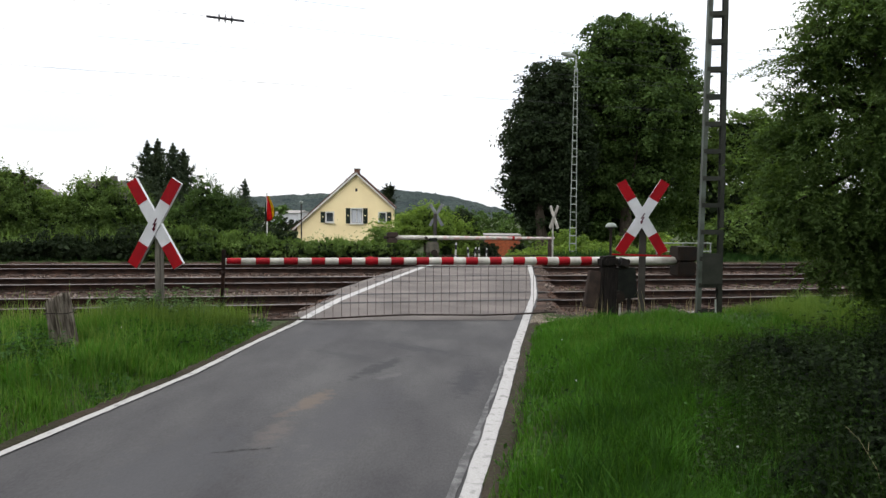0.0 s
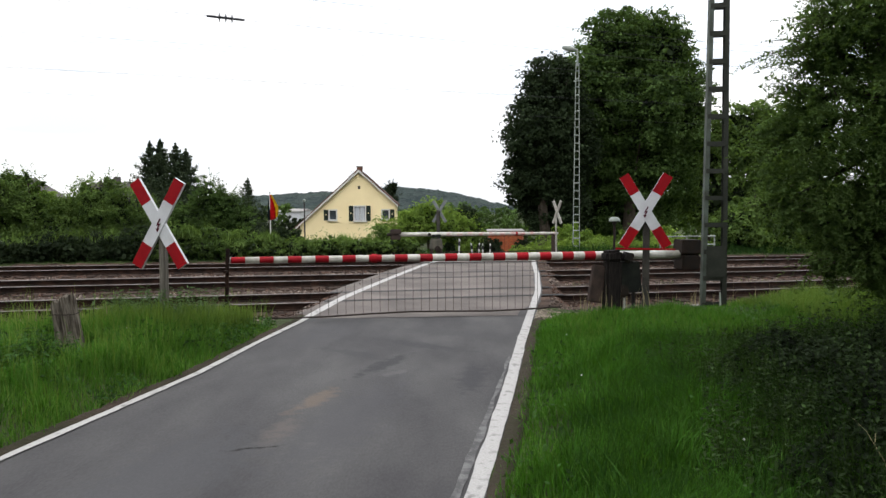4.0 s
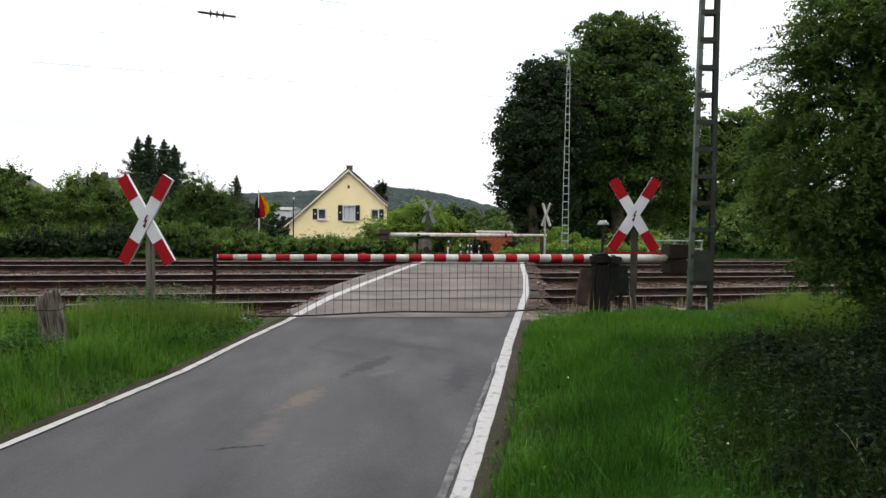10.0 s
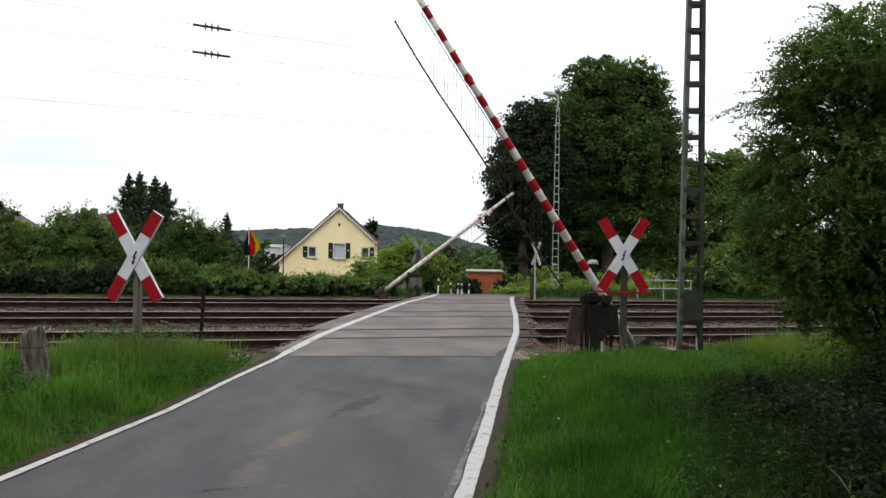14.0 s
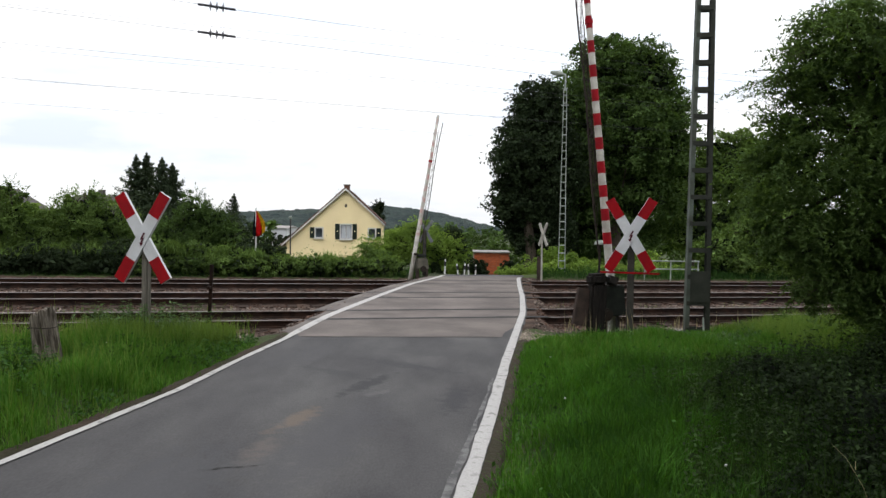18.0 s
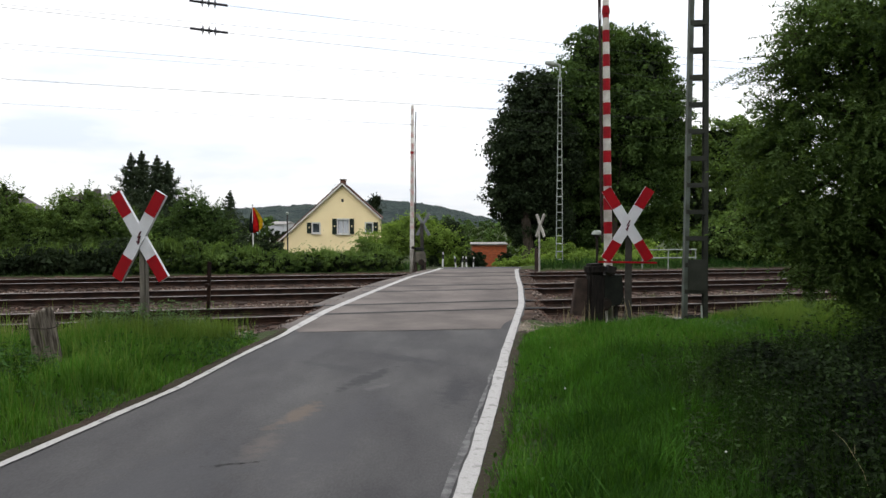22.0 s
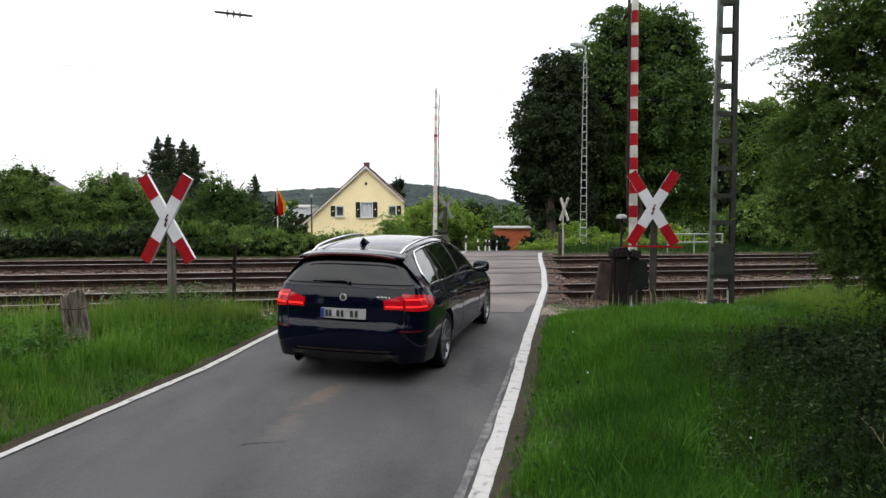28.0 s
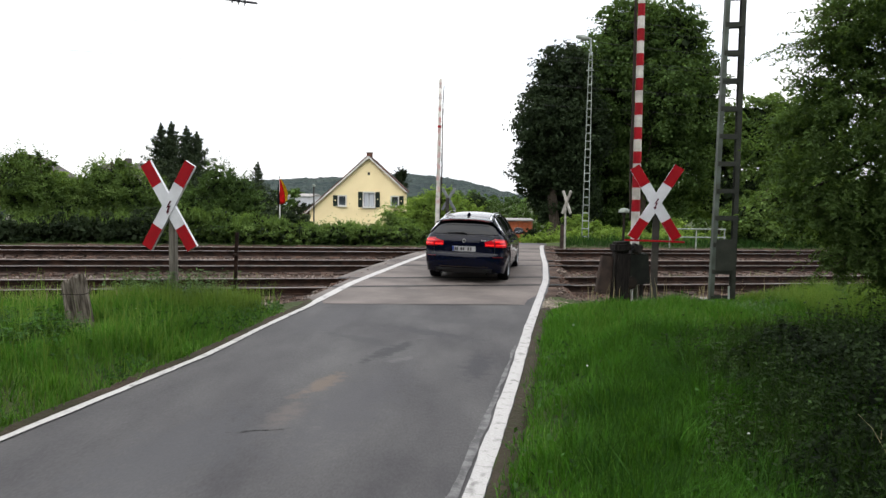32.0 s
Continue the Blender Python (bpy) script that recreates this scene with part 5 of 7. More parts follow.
M["slate"] = mat("grey_tiles", (0.13, 0.115, 0.11), 0.85, second=(0.08, 0.07, 0.068), scale=1.2, fine=8, vary=0.3, bump=0.4)
village_house(-27.6, 60.0, -3.55, 5.3, 7.6, 7.0, 7.0, 80, "grey-roofed house among the trees")
village_house(-36.9, 60.0, -3.7, 5.6, 8.3, 8.0, 8.0, 20, "grey-roofed house at the end of the hedge", False)
far_hall(-28.2, 125.0, -0.9, 5.9, 2.4)


def white_hall():
    t = empty("white_hall", pose(-37.0, 160.0, -4.3), "long low white hall far off below the hill", "hall")
    bm = bmesh.new()
    box(bm, 0, 4, 2.2, 11.0, 8.0, 4.4)
    part("wall", bm, M["trim"], t)
    bm = bmesh.new()
    prism(bm, ((-5.8, 4.42), (5.8, 4.42), (4.2, 4.95), (-4.2, 4.95)), 9.0, Matrix.Translation((0, 4, 0)))
    part("roof", bm, M["concrete"], t)
    for k in range(6):
        bm = bmesh.new()
        box(bm, -4.5 + 1.8 * k, -0.03, 3.1, 1.2, 0.06, 0.8)
        part("window", bm, M["pane"], t)


white_hall()


def yard_lamp():
    x, y = -9.0, 44.0
    z = lay(x, y)
    t = empty("yard_lamp", pose(x, y, z), "thin dark yard lamp in front of the house", "lamp")
    h = 2.35 - z
    bm = bmesh.new()
    tube(bm, [(0, 0, -0.2), (0, 0, h)], 0.045, 8)
    part("pole", bm, M["dark"], t)
    bm = bmesh.new()
    tube(bm, [(0, 0, h), (0, 0, h + 0.12), (0, 0, h + 0.2)], [0.06, 0.11, 0.03], 10)
    part("lamp_head", bm, M["galv"], t)


yard_lamp()

# ---------------------------------------------------------------- trees and shrubs behind the railway
def fir(x, y, top, wide, k, label):
    foot = lay(x, y)
    t = empty("fir_tree", pose(x, y, foot), label, "tree", "firs behind the hedge")
    h = top - foot
    bm = bmesh.new()
    tube(bm, [(0, 0, -0.2), (0.03, 0, h * 0.5), (0, 0, h)], [0.16, 0.09, 0.02], 8)
    part("trunk", bm, M["bark"], t, smooth=True)
    # whorls of branches, short and pointed at the top, each rising at its tip
    n = int(h / 0.20)
    tier = np.clip(rng.random(k) ** 0.8 * n, 0, n - 1).astype(int)
    sway = 0.35 + 1.0 * rng.random((n, 9))
    arm = rng.integers(0, 7, k)
    depth = h * (1 - (tier + 0.5) / n)
    ang = arm / 7 * 6.283 + tier * 2.4 + rng.normal(0, 0.16, k)
    most = np.minimum(wide * 1.55, 0.05 + 0.54 * depth ** 0.9) * sway[tier, arm]
    reach = rng.random(k) ** 0.65
    r = most * reach
    z = h - depth + most * (-0.45 * reach + 0.50 * reach ** 3) + rng.normal(0, 0.02 + 0.05 * most, k)
    p = np.stack([r * np.cos(ang), r * np.sin(ang), z], 1) + rng.normal(0, 0.025, (k, 3))
    lead = rng.random(k) < 0.006
    p[lead] = np.stack([rng.normal(0, 0.02, lead.sum()), rng.normal(0, 0.02, lead.sum()), h - 0.5 * rng.random(lead.sum()) + 0.15], 1)
    c = leaves("crown", p, np.stack([np.cos(ang) * 0.4, np.sin(ang) * 0.4, np.ones(k)], 1), 0.048, M["fir"], 3.0, 0.6)
    c.parent = t
    tagged(c, kind="stuff")


for x, y, top, wide in ((-17.60, 41.0, 5.9, 1.15), (-17.22, 41.6, 6.08, 1.0), (-16.05, 41.0, 5.75, 1.05), (-15.55, 41.3, 5.45, 1.2)):
    fir(x, y, top, wide, 26000, "dark bushy fir behind the hedge")
fir(-13.2, 46.0, 3.85, 1.0, 12000, "small dark fir behind the garden")

tree("broadleaf_tree", -20.77, 34.0, lay(-20.77, 34.0), 0.3, 0.13, [(-20.77, 34.0, 1.82, 1.19, 0.89, 1.48), (-22.01, 34.0, 2.15, 1.56, 1.17, 1.65), (-20.47, 34.0, 0.14, 1.42, 1.06, 1.08), (-19.52, 34.0, 0.76, 1.02, 0.77, 1.31), (-20.85, 34.0, 3.50, 0.26, 0.30, 0.45), (-20.25, 34.0, 3.23, 0.23, 0.30, 0.28), (-21.57, 34.0, 3.41, 0.51, 0.38, 0.57)], 60000, 0.060, M["hedge"], "uneven broadleaf tree by the line", clump=0.20, per=26, fill=0.75, shoots=(420, 0.75, 16, 0.25, 0.9), core=2200)
tree("broadleaf_tree", -17.46, 34.6, lay(-17.46, 34.6), 0.3, 0.13, [(-17.46, 34.6, 2.09, 1.44, 1.08, 1.50), (-16.17, 34.6, 1.56, 1.33, 1.00, 1.50), (-18.66, 34.6, 1.20, 1.21, 0.91, 1.50), (-17.26, 34.6, 0.23, 2.17, 1.62, 1.04), (-18.07, 34.6, 3.03, 0.29, 0.30, 0.40), (-17.02, 34.6, 3.32, 0.26, 0.30, 0.40), (-15.64, 34.6, 0.47, 1.16, 0.87, 1.16), (-19.31, 34.6, 1.74, 0.75, 0.56, 0.81)], 76000, 0.060, M["hedge"], "broad bushy tree with wispy shoots by the line", clump=0.20, per=26, fill=0.75, shoots=(420, 0.75, 16, 0.25, 0.9), core=2200)
tree("broadleaf_tree", -12.75, 37.0, lay(-12.75, 37.0), 0.3, 0.13, [(-12.75, 37.0, 2.34, 0.93, 0.69, 1.36), (-11.81, 37.0, 1.79, 0.99, 0.74, 1.30), (-11.03, 37.0, 1.06, 0.80, 0.60, 1.17), (-13.77, 37.0, 0.92, 1.42, 1.07, 1.30), (-12.46, 37.0, 0.68, 1.42, 1.07, 1.17), (-15.30, 37.0, 0.67, 1.42, 1.07, 1.42)], 56000, 0.060, M["mid_leaf"], "fresh green broadleaf tree behind the hedge", clump=0.20, per=26, fill=0.75, shoots=(420, 0.75, 16, 0.25, 0.9), core=2200)
tree("broadleaf_tree", -24.8, 41.0, lay(-24.8, 41.0), 0.3, 0.13, [(-24.4, 41.0, 1.9, 1.5, 1.2, 1.2), (-26.0, 41.2, 1.4, 1.5, 1.2, 1.6), (-23.2, 41.0, 1.2, 1.1, 1.0, 1.5)], 22000, 0.085, M["light_leaf"], "bright green tree in a gap between darker ones", clump=0.22, per=24, fill=0.7, shoots=(160, 0.6, 14, 0.3, 0.6), core=1200)
tree("broadleaf_tree", -12.32, 48.0, lay(-12.32, 48.0), 0.3, 0.13, [(-12.4, 48.0, -0.35, 1.5, 1.2, 1.25), (-11.25, 48.0, -0.30, 0.9, 0.9, 0.95), (-10.5, 48.0, -0.35, 0.6, 0.7, 0.75), (-13.39, 48.0, 0.75, 1.12, 0.84, 1.60)], 16000, 0.078, M["dark_leaf"], "dark green trees behind the flagpole", clump=0.16, per=20, fill=0.6, core=900)
tree("shrub", -26.6, 118.0, lay(-26.6, 118), 0.2, 0.10, [(-29.2, 118, -1.0, 1.5, 1.2, 1.5), (-27.2, 118.4, -0.9, 1.5, 1.2, 1.4), (-25.3, 118, -1.0, 1.4, 1.2, 1.6), (-23.6, 118.3, -0.9, 1.4, 1.2, 1.5)], 6000, 0.16, M["dark_shade_leaf"], "dark bushes before the far white hall", "bush")
tree("broadleaf_tree", -5.0, 66.0, lay(-5.0, 66), 0.3, 0.10, [(-5.0, 66, 3.7, 0.55, 0.6, 0.55), (-5.1, 66, 2.6, 0.7, 0.8, 1.0)], 4500, 0.10, M["dark_shade_leaf"], "dark treetop showing over the house roof", clump=0.14, per=12, shoots=(60, 0.5, 10, 0.1, 0.6))
tree("broadleaf_tree", -8.6, 68.0, lay(-8.6, 68), 0.3, 0.10, [(-8.7, 68, 4.6, 0.6, 0.6, 0.55), (-8.2, 68, 3.6, 0.9, 0.8, 1.2)], 4500, 0.10, M["dark_shade_leaf"], "dark ragged treetop behind the chimney", clump=0.14, per=12, shoots=(80, 0.6, 10, 0.1, 0.6))
tree("broadleaf_tree", -0.9, 41.5, lay(-0.9, 41.5), 0.3, 0.13, [(1.5, 41.4, 0.2, 0.8, 0.9, 1.2), (-3.5, 41.3, 0.3, 0.8, 0.9, 1.0), (-1.3, 41.5, 0.9, 1.5, 1.2, 1.1), (0.3, 41.6, 0.6, 1.2, 1.1, 1.0), (-2.4, 41.2, 0.2, 1.0, 1.0, 1.0), (-0.6, 41.4, 1.6, 1.1, 1.0, 0.8)], 36000, 0.062, M["light_leaf"], "round lime-green tree beside the lane", clump=0.24, per=24, fill=0.7, shoots=(300, 0.9, 16, 0.5, 0.7), core=900)
tree("broadleaf_tree", 1.7, 47.0, lay(1.7, 47), 0.3, 0.13, [(1.6, 47, 0.9, 0.9, 1.0, 1.0), (1.9, 47, -0.5, 0.9, 1.0, 1.3), (0.9, 47, -0.3, 1.0, 1.0, 1.3)], 12000, 0.09, M["dark_leaf"], "dark tree by the bend of the lane", clump=0.12, per=14)
tree("shrub", -3.3, 37.0, lay(-3.3, 37), 0.2, 0.06, [(-3.4, 37, 0.1, 0.8, 0.8, 0.95), (-2.6, 37.2, -0.1, 0.8, 0.7, 0.8)], 7000, 0.07, M["hedge"], "green garden shrub in front of the house", "shrub", clump=0.16)

# the two big trees behind the lamp mast
tree("large_tree", 6.4, 43.5, lay(6.4, 43.5), 0.3, 0.40, [(6.6, 44.6, 5.0, 1.7, 1.2, 4.0), (6.9, 43.5, 9.2, 1.9, 2.0, 2.1), (6.2, 43.3, 6.6, 2.1, 2.1, 2.4), (5.8, 44.2, 3.6, 1.9, 2.0, 1.9), (7.6, 43.8, 6.0, 2.2, 2.2, 3.0), (7.3, 45.0, 1.8, 2.2, 2.0, 2.2)], 95000, 0.125, M["dark_leaf"], "tall dark-leaved tree with a rounded crown", clump=0.34, per=30, count=20, fill=0.5, shoots=(700, 0.9, 12, 0.4, 0.3), core=5200)
tree("large_tree", 12.6, 46.5, lay(12.6, 46.5), 0.3, 0.50, [(12.6, 47.8, 6.5, 3.6, 1.5, 5.0), (11.6, 46.5, 12.6, 2.4, 2.4, 2.4), (14.3, 46.6, 12.2, 2.5, 2.4, 2.9), (9.9, 46.2, 9.4, 2.5, 2.3, 3.0), (13.0, 46.0, 8.4, 3.6, 2.8, 3.4), (16.2, 46.6, 8.8, 1.9, 2.2, 3.2), (10.2, 47.6, 5.0, 2.6, 2.4, 2.8), (14.0, 47.6, 4.4, 3.4, 2.6, 2.8), (12.0, 48.4, 1.6, 4.6, 2.2, 2.0)], 160000, 0.135, M["mid_leaf"], "very tall broadleaf tree with a dense crown", clump=0.36, per=32, count=26, fill=0.5, shoots=(1300, 1.0, 12, 0.4, 0.4), core=9000)
tree("large_tree", 19.4, 50.0, lay(19.4, 50), 0.3, 0.30, [(18.8, 50, 5.6, 2.2, 2.2, 3.0), (21.6, 50, 6.6, 2.6, 2.2, 2.6), (20.0, 49.5, 2.4, 3.4, 2.2, 2.4), (24.5, 50, 6.5, 2.8, 2.2, 3.2), (24.0, 49, 2.4, 3.5, 2.2, 2.6)], 40000, 0.15, M["hedge"], "broadleaf trees in a row along the line", clump=0.45, count=16, shoots=(500, 1.0, 12, 0.4, 0.4), core=4000)
tree("broadleaf_tree", 14.8, 33.5, lay(14.8, 33.5), 0.3, 0.12, [(14.6, 33.5, 0.7, 1.4, 1.2, 1.3), (16.6, 33.8, 1.2, 1.5, 1.2, 1.8), (18.6, 34.0, 1.3, 1.5, 1.2, 2.0)], 18000, 0.10, M["hedge"], "green undergrowth tree along the line", clump=0.13, per=12, shoots=(300, 0.7, 12, 0.4, 0.4), core=1500)
tree("shrub", 5.4, 33.8, lay(5.4, 33.8), 0.2, 0.06, [(6.0, 33.8, 0.2, 0.7, 0.8, 0.95), (6.9, 34.2, 0.2, 0.9, 0.8, 0.9), (5.5, 34.0, -0.4, 0.5, 0.6, 0.5)], 9000, 0.07, M["light_leaf"], "fresh green shrub beside the far lane", "shrub", clump=0.16)
tree("shrub", 8.2, 34.5, lay(8.2, 34.5), 0.2, 0.06, [(8.0, 34.5, -0.3, 1.0, 0.8, 0.8), (9.6, 34.8, -0.15, 0.8, 0.8, 1.0), (11.4, 35.0, -0.1, 1.0, 0.8, 0.9)], 12000, 0.08, M["light_leaf"], "light green shrubs below the big tree", "shrub", clump=0.18)
for x, y, z, r, lb in ((3.10, 42.0, -0.60, 0.56, "clipped dark round bush beside the far lane"), (5.33, 46.0, -0.92, 0.56, "clipped dark round bush beside the far lane")):
    tree("round_bush", x, y, lay(x, y), 0.2, 0.05, [(x, y, z, r, r, r * 1.1), (x, y, (z + lay(x, y)) / 2, r * 0.8, r * 0.8, (z - lay(x, y)) / 2)], 9000, 0.055, M["dark_leaf"], lb, "bush", clump=0.06, count=5, fill=0.3, core=1500)


def hedge():
    """The long hedge along the far side of the tracks, as one overgrown row."""
    blobs = []
    v = -14.0
    while v < 6.4:
        top = np.interp(v, [-14, -9, -3.2, -1.5, 1.0, 3.5, 5.2, 6.4], [1.0, 1.05, 1.40, 1.20, 0.85, 0.80, 0.66, 0.5])
        p = on_track(27.7 + rnd.uniform(-0.25, 0.3), v)
        z0 = lay(p.x, p.y)
        h = (top - z0) * rnd.choice((0.72, 0.86, 0.95, 1.0, 1.06, 1.12))
        w = rnd.uniform(0.45, 0.85)
        blobs.append((p.x, p.y, z0 + h * 0.5, w, 0.55, h * 0.53))
        blobs.append((p.x + 0.1, p.y - 0.5, z0 + 0.25, w, 0.4, 0.40))
        v += rnd.uniform(0.45, 0.85)
    dark = [b for b in blobs if b[0] * ALONG.x + b[1] * ALONG.y < -3.6]
    fresh = [b for b in blobs if b[0] * ALONG.x + b[1] * ALONG.y >= -3.6]
    for some, k, material, label in ((dark, 70000, "dark_leaf", "dark overgrown bushes along the railway"), (fresh, 100000, "hedge", "overgrown leafy hedge along the railway")):
        p, nrm = crown_points(some, k, 0.16, 24, 0.8)
        p[:, 2] += np.where(rng.random(len(p)) < 0.10, rng.exponential(0.10, len(p)), 0)
        tagged(leaves("hedge", p, nrm, 0.044, M[material], 1.9), label, "hedge", kind="stuff")
        # dark leaves added in the hedge's middle, shade put into their colour
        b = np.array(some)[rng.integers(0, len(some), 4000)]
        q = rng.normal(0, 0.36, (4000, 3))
        tagged(leaves("hedge_core", b[:, :3] + np.clip(q, -0.8, 0.8) * b[:, 3:], q, 0.14, M["dark_shade_leaf"], 1.3), "large dark leaves added inside the hedge as painted shade", "hedge", kind="stuff")


hedge()
sv = np.where(rng.random(7000) < 0.9, rng.uniform(-3.6, 6.2, 7000), rng.uniform(-14, -3.6, 7000))
sh = np.interp(sv, [-14, -3.2, -1.5, 1.0, 3.5, 6.2], [1.15, 1.2, 1.05, 0.75, 0.70, 0.45]) + 0.22 * np.sin(sv * 3.1) * np.sin(sv * 1.3 + 1)
su = 27.6 + rng.normal(0, 0.25, 7000)
sx, sy = su * ACROSS.x + sv * ALONG.x, su * ACROSS.y + sv * ALONG.y
sz = sh - 0.28 + np.minimum(rng.exponential(0.10, 7000), 0.3)
side = np.stack([rng.normal(0, 1, 7000), rng.normal(0, 1, 7000), np.zeros(7000)], 1)
side /= np.linalg.norm(side, axis=1, keepdims=True)
tip = np.stack([rng.normal(0, 0.06, 7000), rng.normal(0, 0.06, 7000), rng.uniform(0.10, 0.22, 7000)], 1)
mid = np.stack([sx, sy, sz], 1)
sv4 = np.stack([mid - tip, mid - side * 0.018, mid + tip, mid + side * 0.018], 1).reshape(-1, 3)
tagged(arrays_ob("hedge_shoots", sv4, np.arange(28000).reshape(-1, 4), M["hedge"]), "upright young shoots on top of the hedge", "hedge", kind="stuff")


def far_woods():
    """Distant tree belt round the village, as one mass."""
    blobs = []
    r2 = random.Random(5)
    for x0, x1, y0, y1, top0, top1, step in ((-75, -17.5, 62, 80, 2.4, 4.4, 2.3), (-12, 12, 85, 110, 0.9, 2.0, 2.6), (3, 10, 64, 75, -0.2, 0.9, 1.8), (9, 26, 58, 70, 2.0, 4.5, 2.0), (22, 80, 55, 75, 4.0, 8.0, 2.6), (-60, 60, 150, 190, 0.8, 2.6, 4.0)):
        x = x0
        while x < x1:
            y = r2.uniform(y0, y1)
            top = r2.uniform(top0, top1)
            blobs.append((x, y, -4.4 + (top + 4.4) * 0.5, step * 0.75, step * 0.6, (top + 4.4) * 0.55))
            x += step * r2.uniform(0.6, 1.1)
    p, nrm = crown_points(blobs, 150000, 0.4, 16, 0.4)
    ob = leaves("far_woods", p, nrm, 0.26, M["mid_leaf"], 1.5)
    tagged(ob, "distant tree belt behind the village", "woods", kind="stuff")


far_woods()


def woods_behind():
    """Unseen trees added round the viewpoint to darken reflections and the near verge, as one mass."""
    r2 = random.Random(8)
    blobs = []
    for x0, x1, y0, y1, top0, top1 in ((-60, -14, -26, -17, 14, 20), (-4.0, 50, -20, -12, 15, 22), (-46, -36, -14, 12, 8, 12)):
        x = x0
        while x < x1:
            top = r2.uniform(top0, top1)
            blobs.append((x, r2.uniform(y0, y1), top * 0.48, 2.2, 2.0, top * 0.52))
            x += r2.uniform(1.4, 2.4)
    # more unseen trees, added across the lane to close a bright gap in reflections
    for x in np.arange(-46, 8, 2.0):
        top = r2.uniform(13, 18)
        blobs.append((x, r2.uniform(-66, -54), top * 0.48, 2.6, 2.4, top * 0.52))
    # an unseen row added on the right, which shades the near verge
    for y in np.arange(-10, 5.4, 1.2):
        top = r2.uniform(6.5, 9.0)
        blobs.append((r2.uniform(7.4, 8.4), y, top * 0.50, 1.7, 1.2, top * 0.52))
    p, nrm = crown_points(blobs, 110000, 0.6, 16, 0.4)
    # oversized dark leaves added inside, so that no sky shows through in reflections
    core = np.array(blobs)[rng.integers(0, len(blobs), 5000)]
    q = rng.normal(0, 0.45, (5000, 3))
    inner = core[:, :3] + np.clip(q, -1, 1) * core[:, 3:] * (0.7, 0.7, 0.85)
    tagged(leaves("roadside_woods_core", inner, q, 2.4, M["dark_leaf"], 1.3), "large dark leaves added inside the unseen trees to close sky gaps", "woods", kind="stuff")
    tagged(leaves("roadside_woods", p, nrm, 0.46, M["dark_leaf"], 1.5), "unseen trees added behind the viewpoint to block low sky", "woods", kind="stuff")


woods_behind()


def hill():
    xs = np.linspace(-420, 300, 420)
    ss = np.linspace(0, 1, 34)
    ridge = np.interp(xs, [-520, -330, -230, -200, -170, -110, -75, -40, -5, 12, 30, 52, 110, 420], [-4, -4, -2, 7.0, 9.8, 12.8, 15.5, 17.0, 14.0, 11.2, 7.0, 1.0, -4, -6])
    gx, gs = np.meshgrid(xs, ss)
    rough = np.array([[noise.noise((x * 0.11, s * 9, 1)) * 1.6 + noise.noise((x * 0.33, s * 30, 4)) * 2.0 for x in xs] for s in ss])
    gz = -8 + (ridge[None] + 8) * np.sin(gs * math.pi / 2) + rough * (0.4 + 0.6 * gs)
    v = np.stack([gx, 430 + 180 * gs, gz], -1).reshape(-1, 3)
    w = len(xs)
    i = (np.arange(len(ss) - 1)[:, None] * w + np.arange(w - 1)[None]).ravel()
    ob = arrays_ob("backdrop", v, np.stack([i, i + 1, i + w + 1, i + w], 1), M["hill"], False)
    tagged(ob, "wooded hills on the horizon", "hill", kind="structure")


hill()


# ---------------------------------------------------------------- the tree and thicket on the near verge
tree("elder_tree", 6.3, 8.6, lay(6.3, 8.6), 0.3, 0.15,
     [(5.67, 8.4, 4.32, 1.05, 0.95, 0.84), (4.86, 8.4, 4.06, 0.43, 0.39, 0.42), (4.66, 8.4, 3.50, 0.42, 0.38, 0.34), (4.54, 8.4, 2.84, 0.62, 0.56, 0.46), (4.32, 8.4, 2.19, 0.34, 0.30, 0.31), (4.70, 8.4, 1.96, 0.55, 0.49, 0.39), (5.11, 8.4, 1.43, 0.49, 0.44, 0.36), (5.57, 8.4, 1.78, 0.77, 0.69, 0.77), (5.60, 8.4, 3.02, 0.98, 0.88, 0.91), (6.06, 8.4, 1.00, 0.70, 0.63, 0.56), (5.16, 8.4, 4.73, 0.35, 0.32, 0.21)] + [(7.3, 8.8, 3.4, 1.5, 1.2, 2.4), (7.3, 8.8, 1.4, 1.5, 1.2, 1.2)],
     170000, 0.0215, M["near_leaf"], "leafy elder tree that overhangs the verge", clump=0.13, per=40, long=3.1, count=40, fill=0.8, shoots=(4600, 0.44, 26, 0.75, 0.25, -0.7), core=3000,
     twigs=[(5.20, 8.4, 4.60, -1, 0.10, 0.75), (5.15, 8.3, 4.35, -1, 0.02, 0.85), (4.95, 8.4, 4.10, -1, -0.10, 1.0), (5.10, 8.5, 3.85, -1, 0.0, 0.8), (4.80, 8.3, 3.40, -1, 0.15, 0.75), (4.60, 8.4, 2.95, -1, 0.10, 0.6), (5.50, 8.4, 4.95, -0.8, 0.4, 0.7), (4.70, 8.4, 2.2, -1, 0.0, 0.6), (5.10, 8.2, 1.5, -0.9, -0.1, 0.6)])


def scatter(name, k, test, size, material, label, low, high, long=1.6):
    """Leaves of low plants between the ground and the top of the thicket."""
    x, y, h = rng.uniform(-10, 10, k * 4), rng.uniform(2, 14, k * 4), rng.random(k * 4)
    top = test(x, y)
    keep = top > 0.02
    x, y, h, top = x[keep][:k], y[keep][:k], h[keep][:k], top[keep][:k]
    lump = 0.65 + 0.35 * np.sin(x * 3.3 + np.sin(y * 2.1) * 2) * np.sin(y * 2.9 + 1)
    z = land_z(x, y) + top * lump * (low + (high - low) * h ** 0.6)
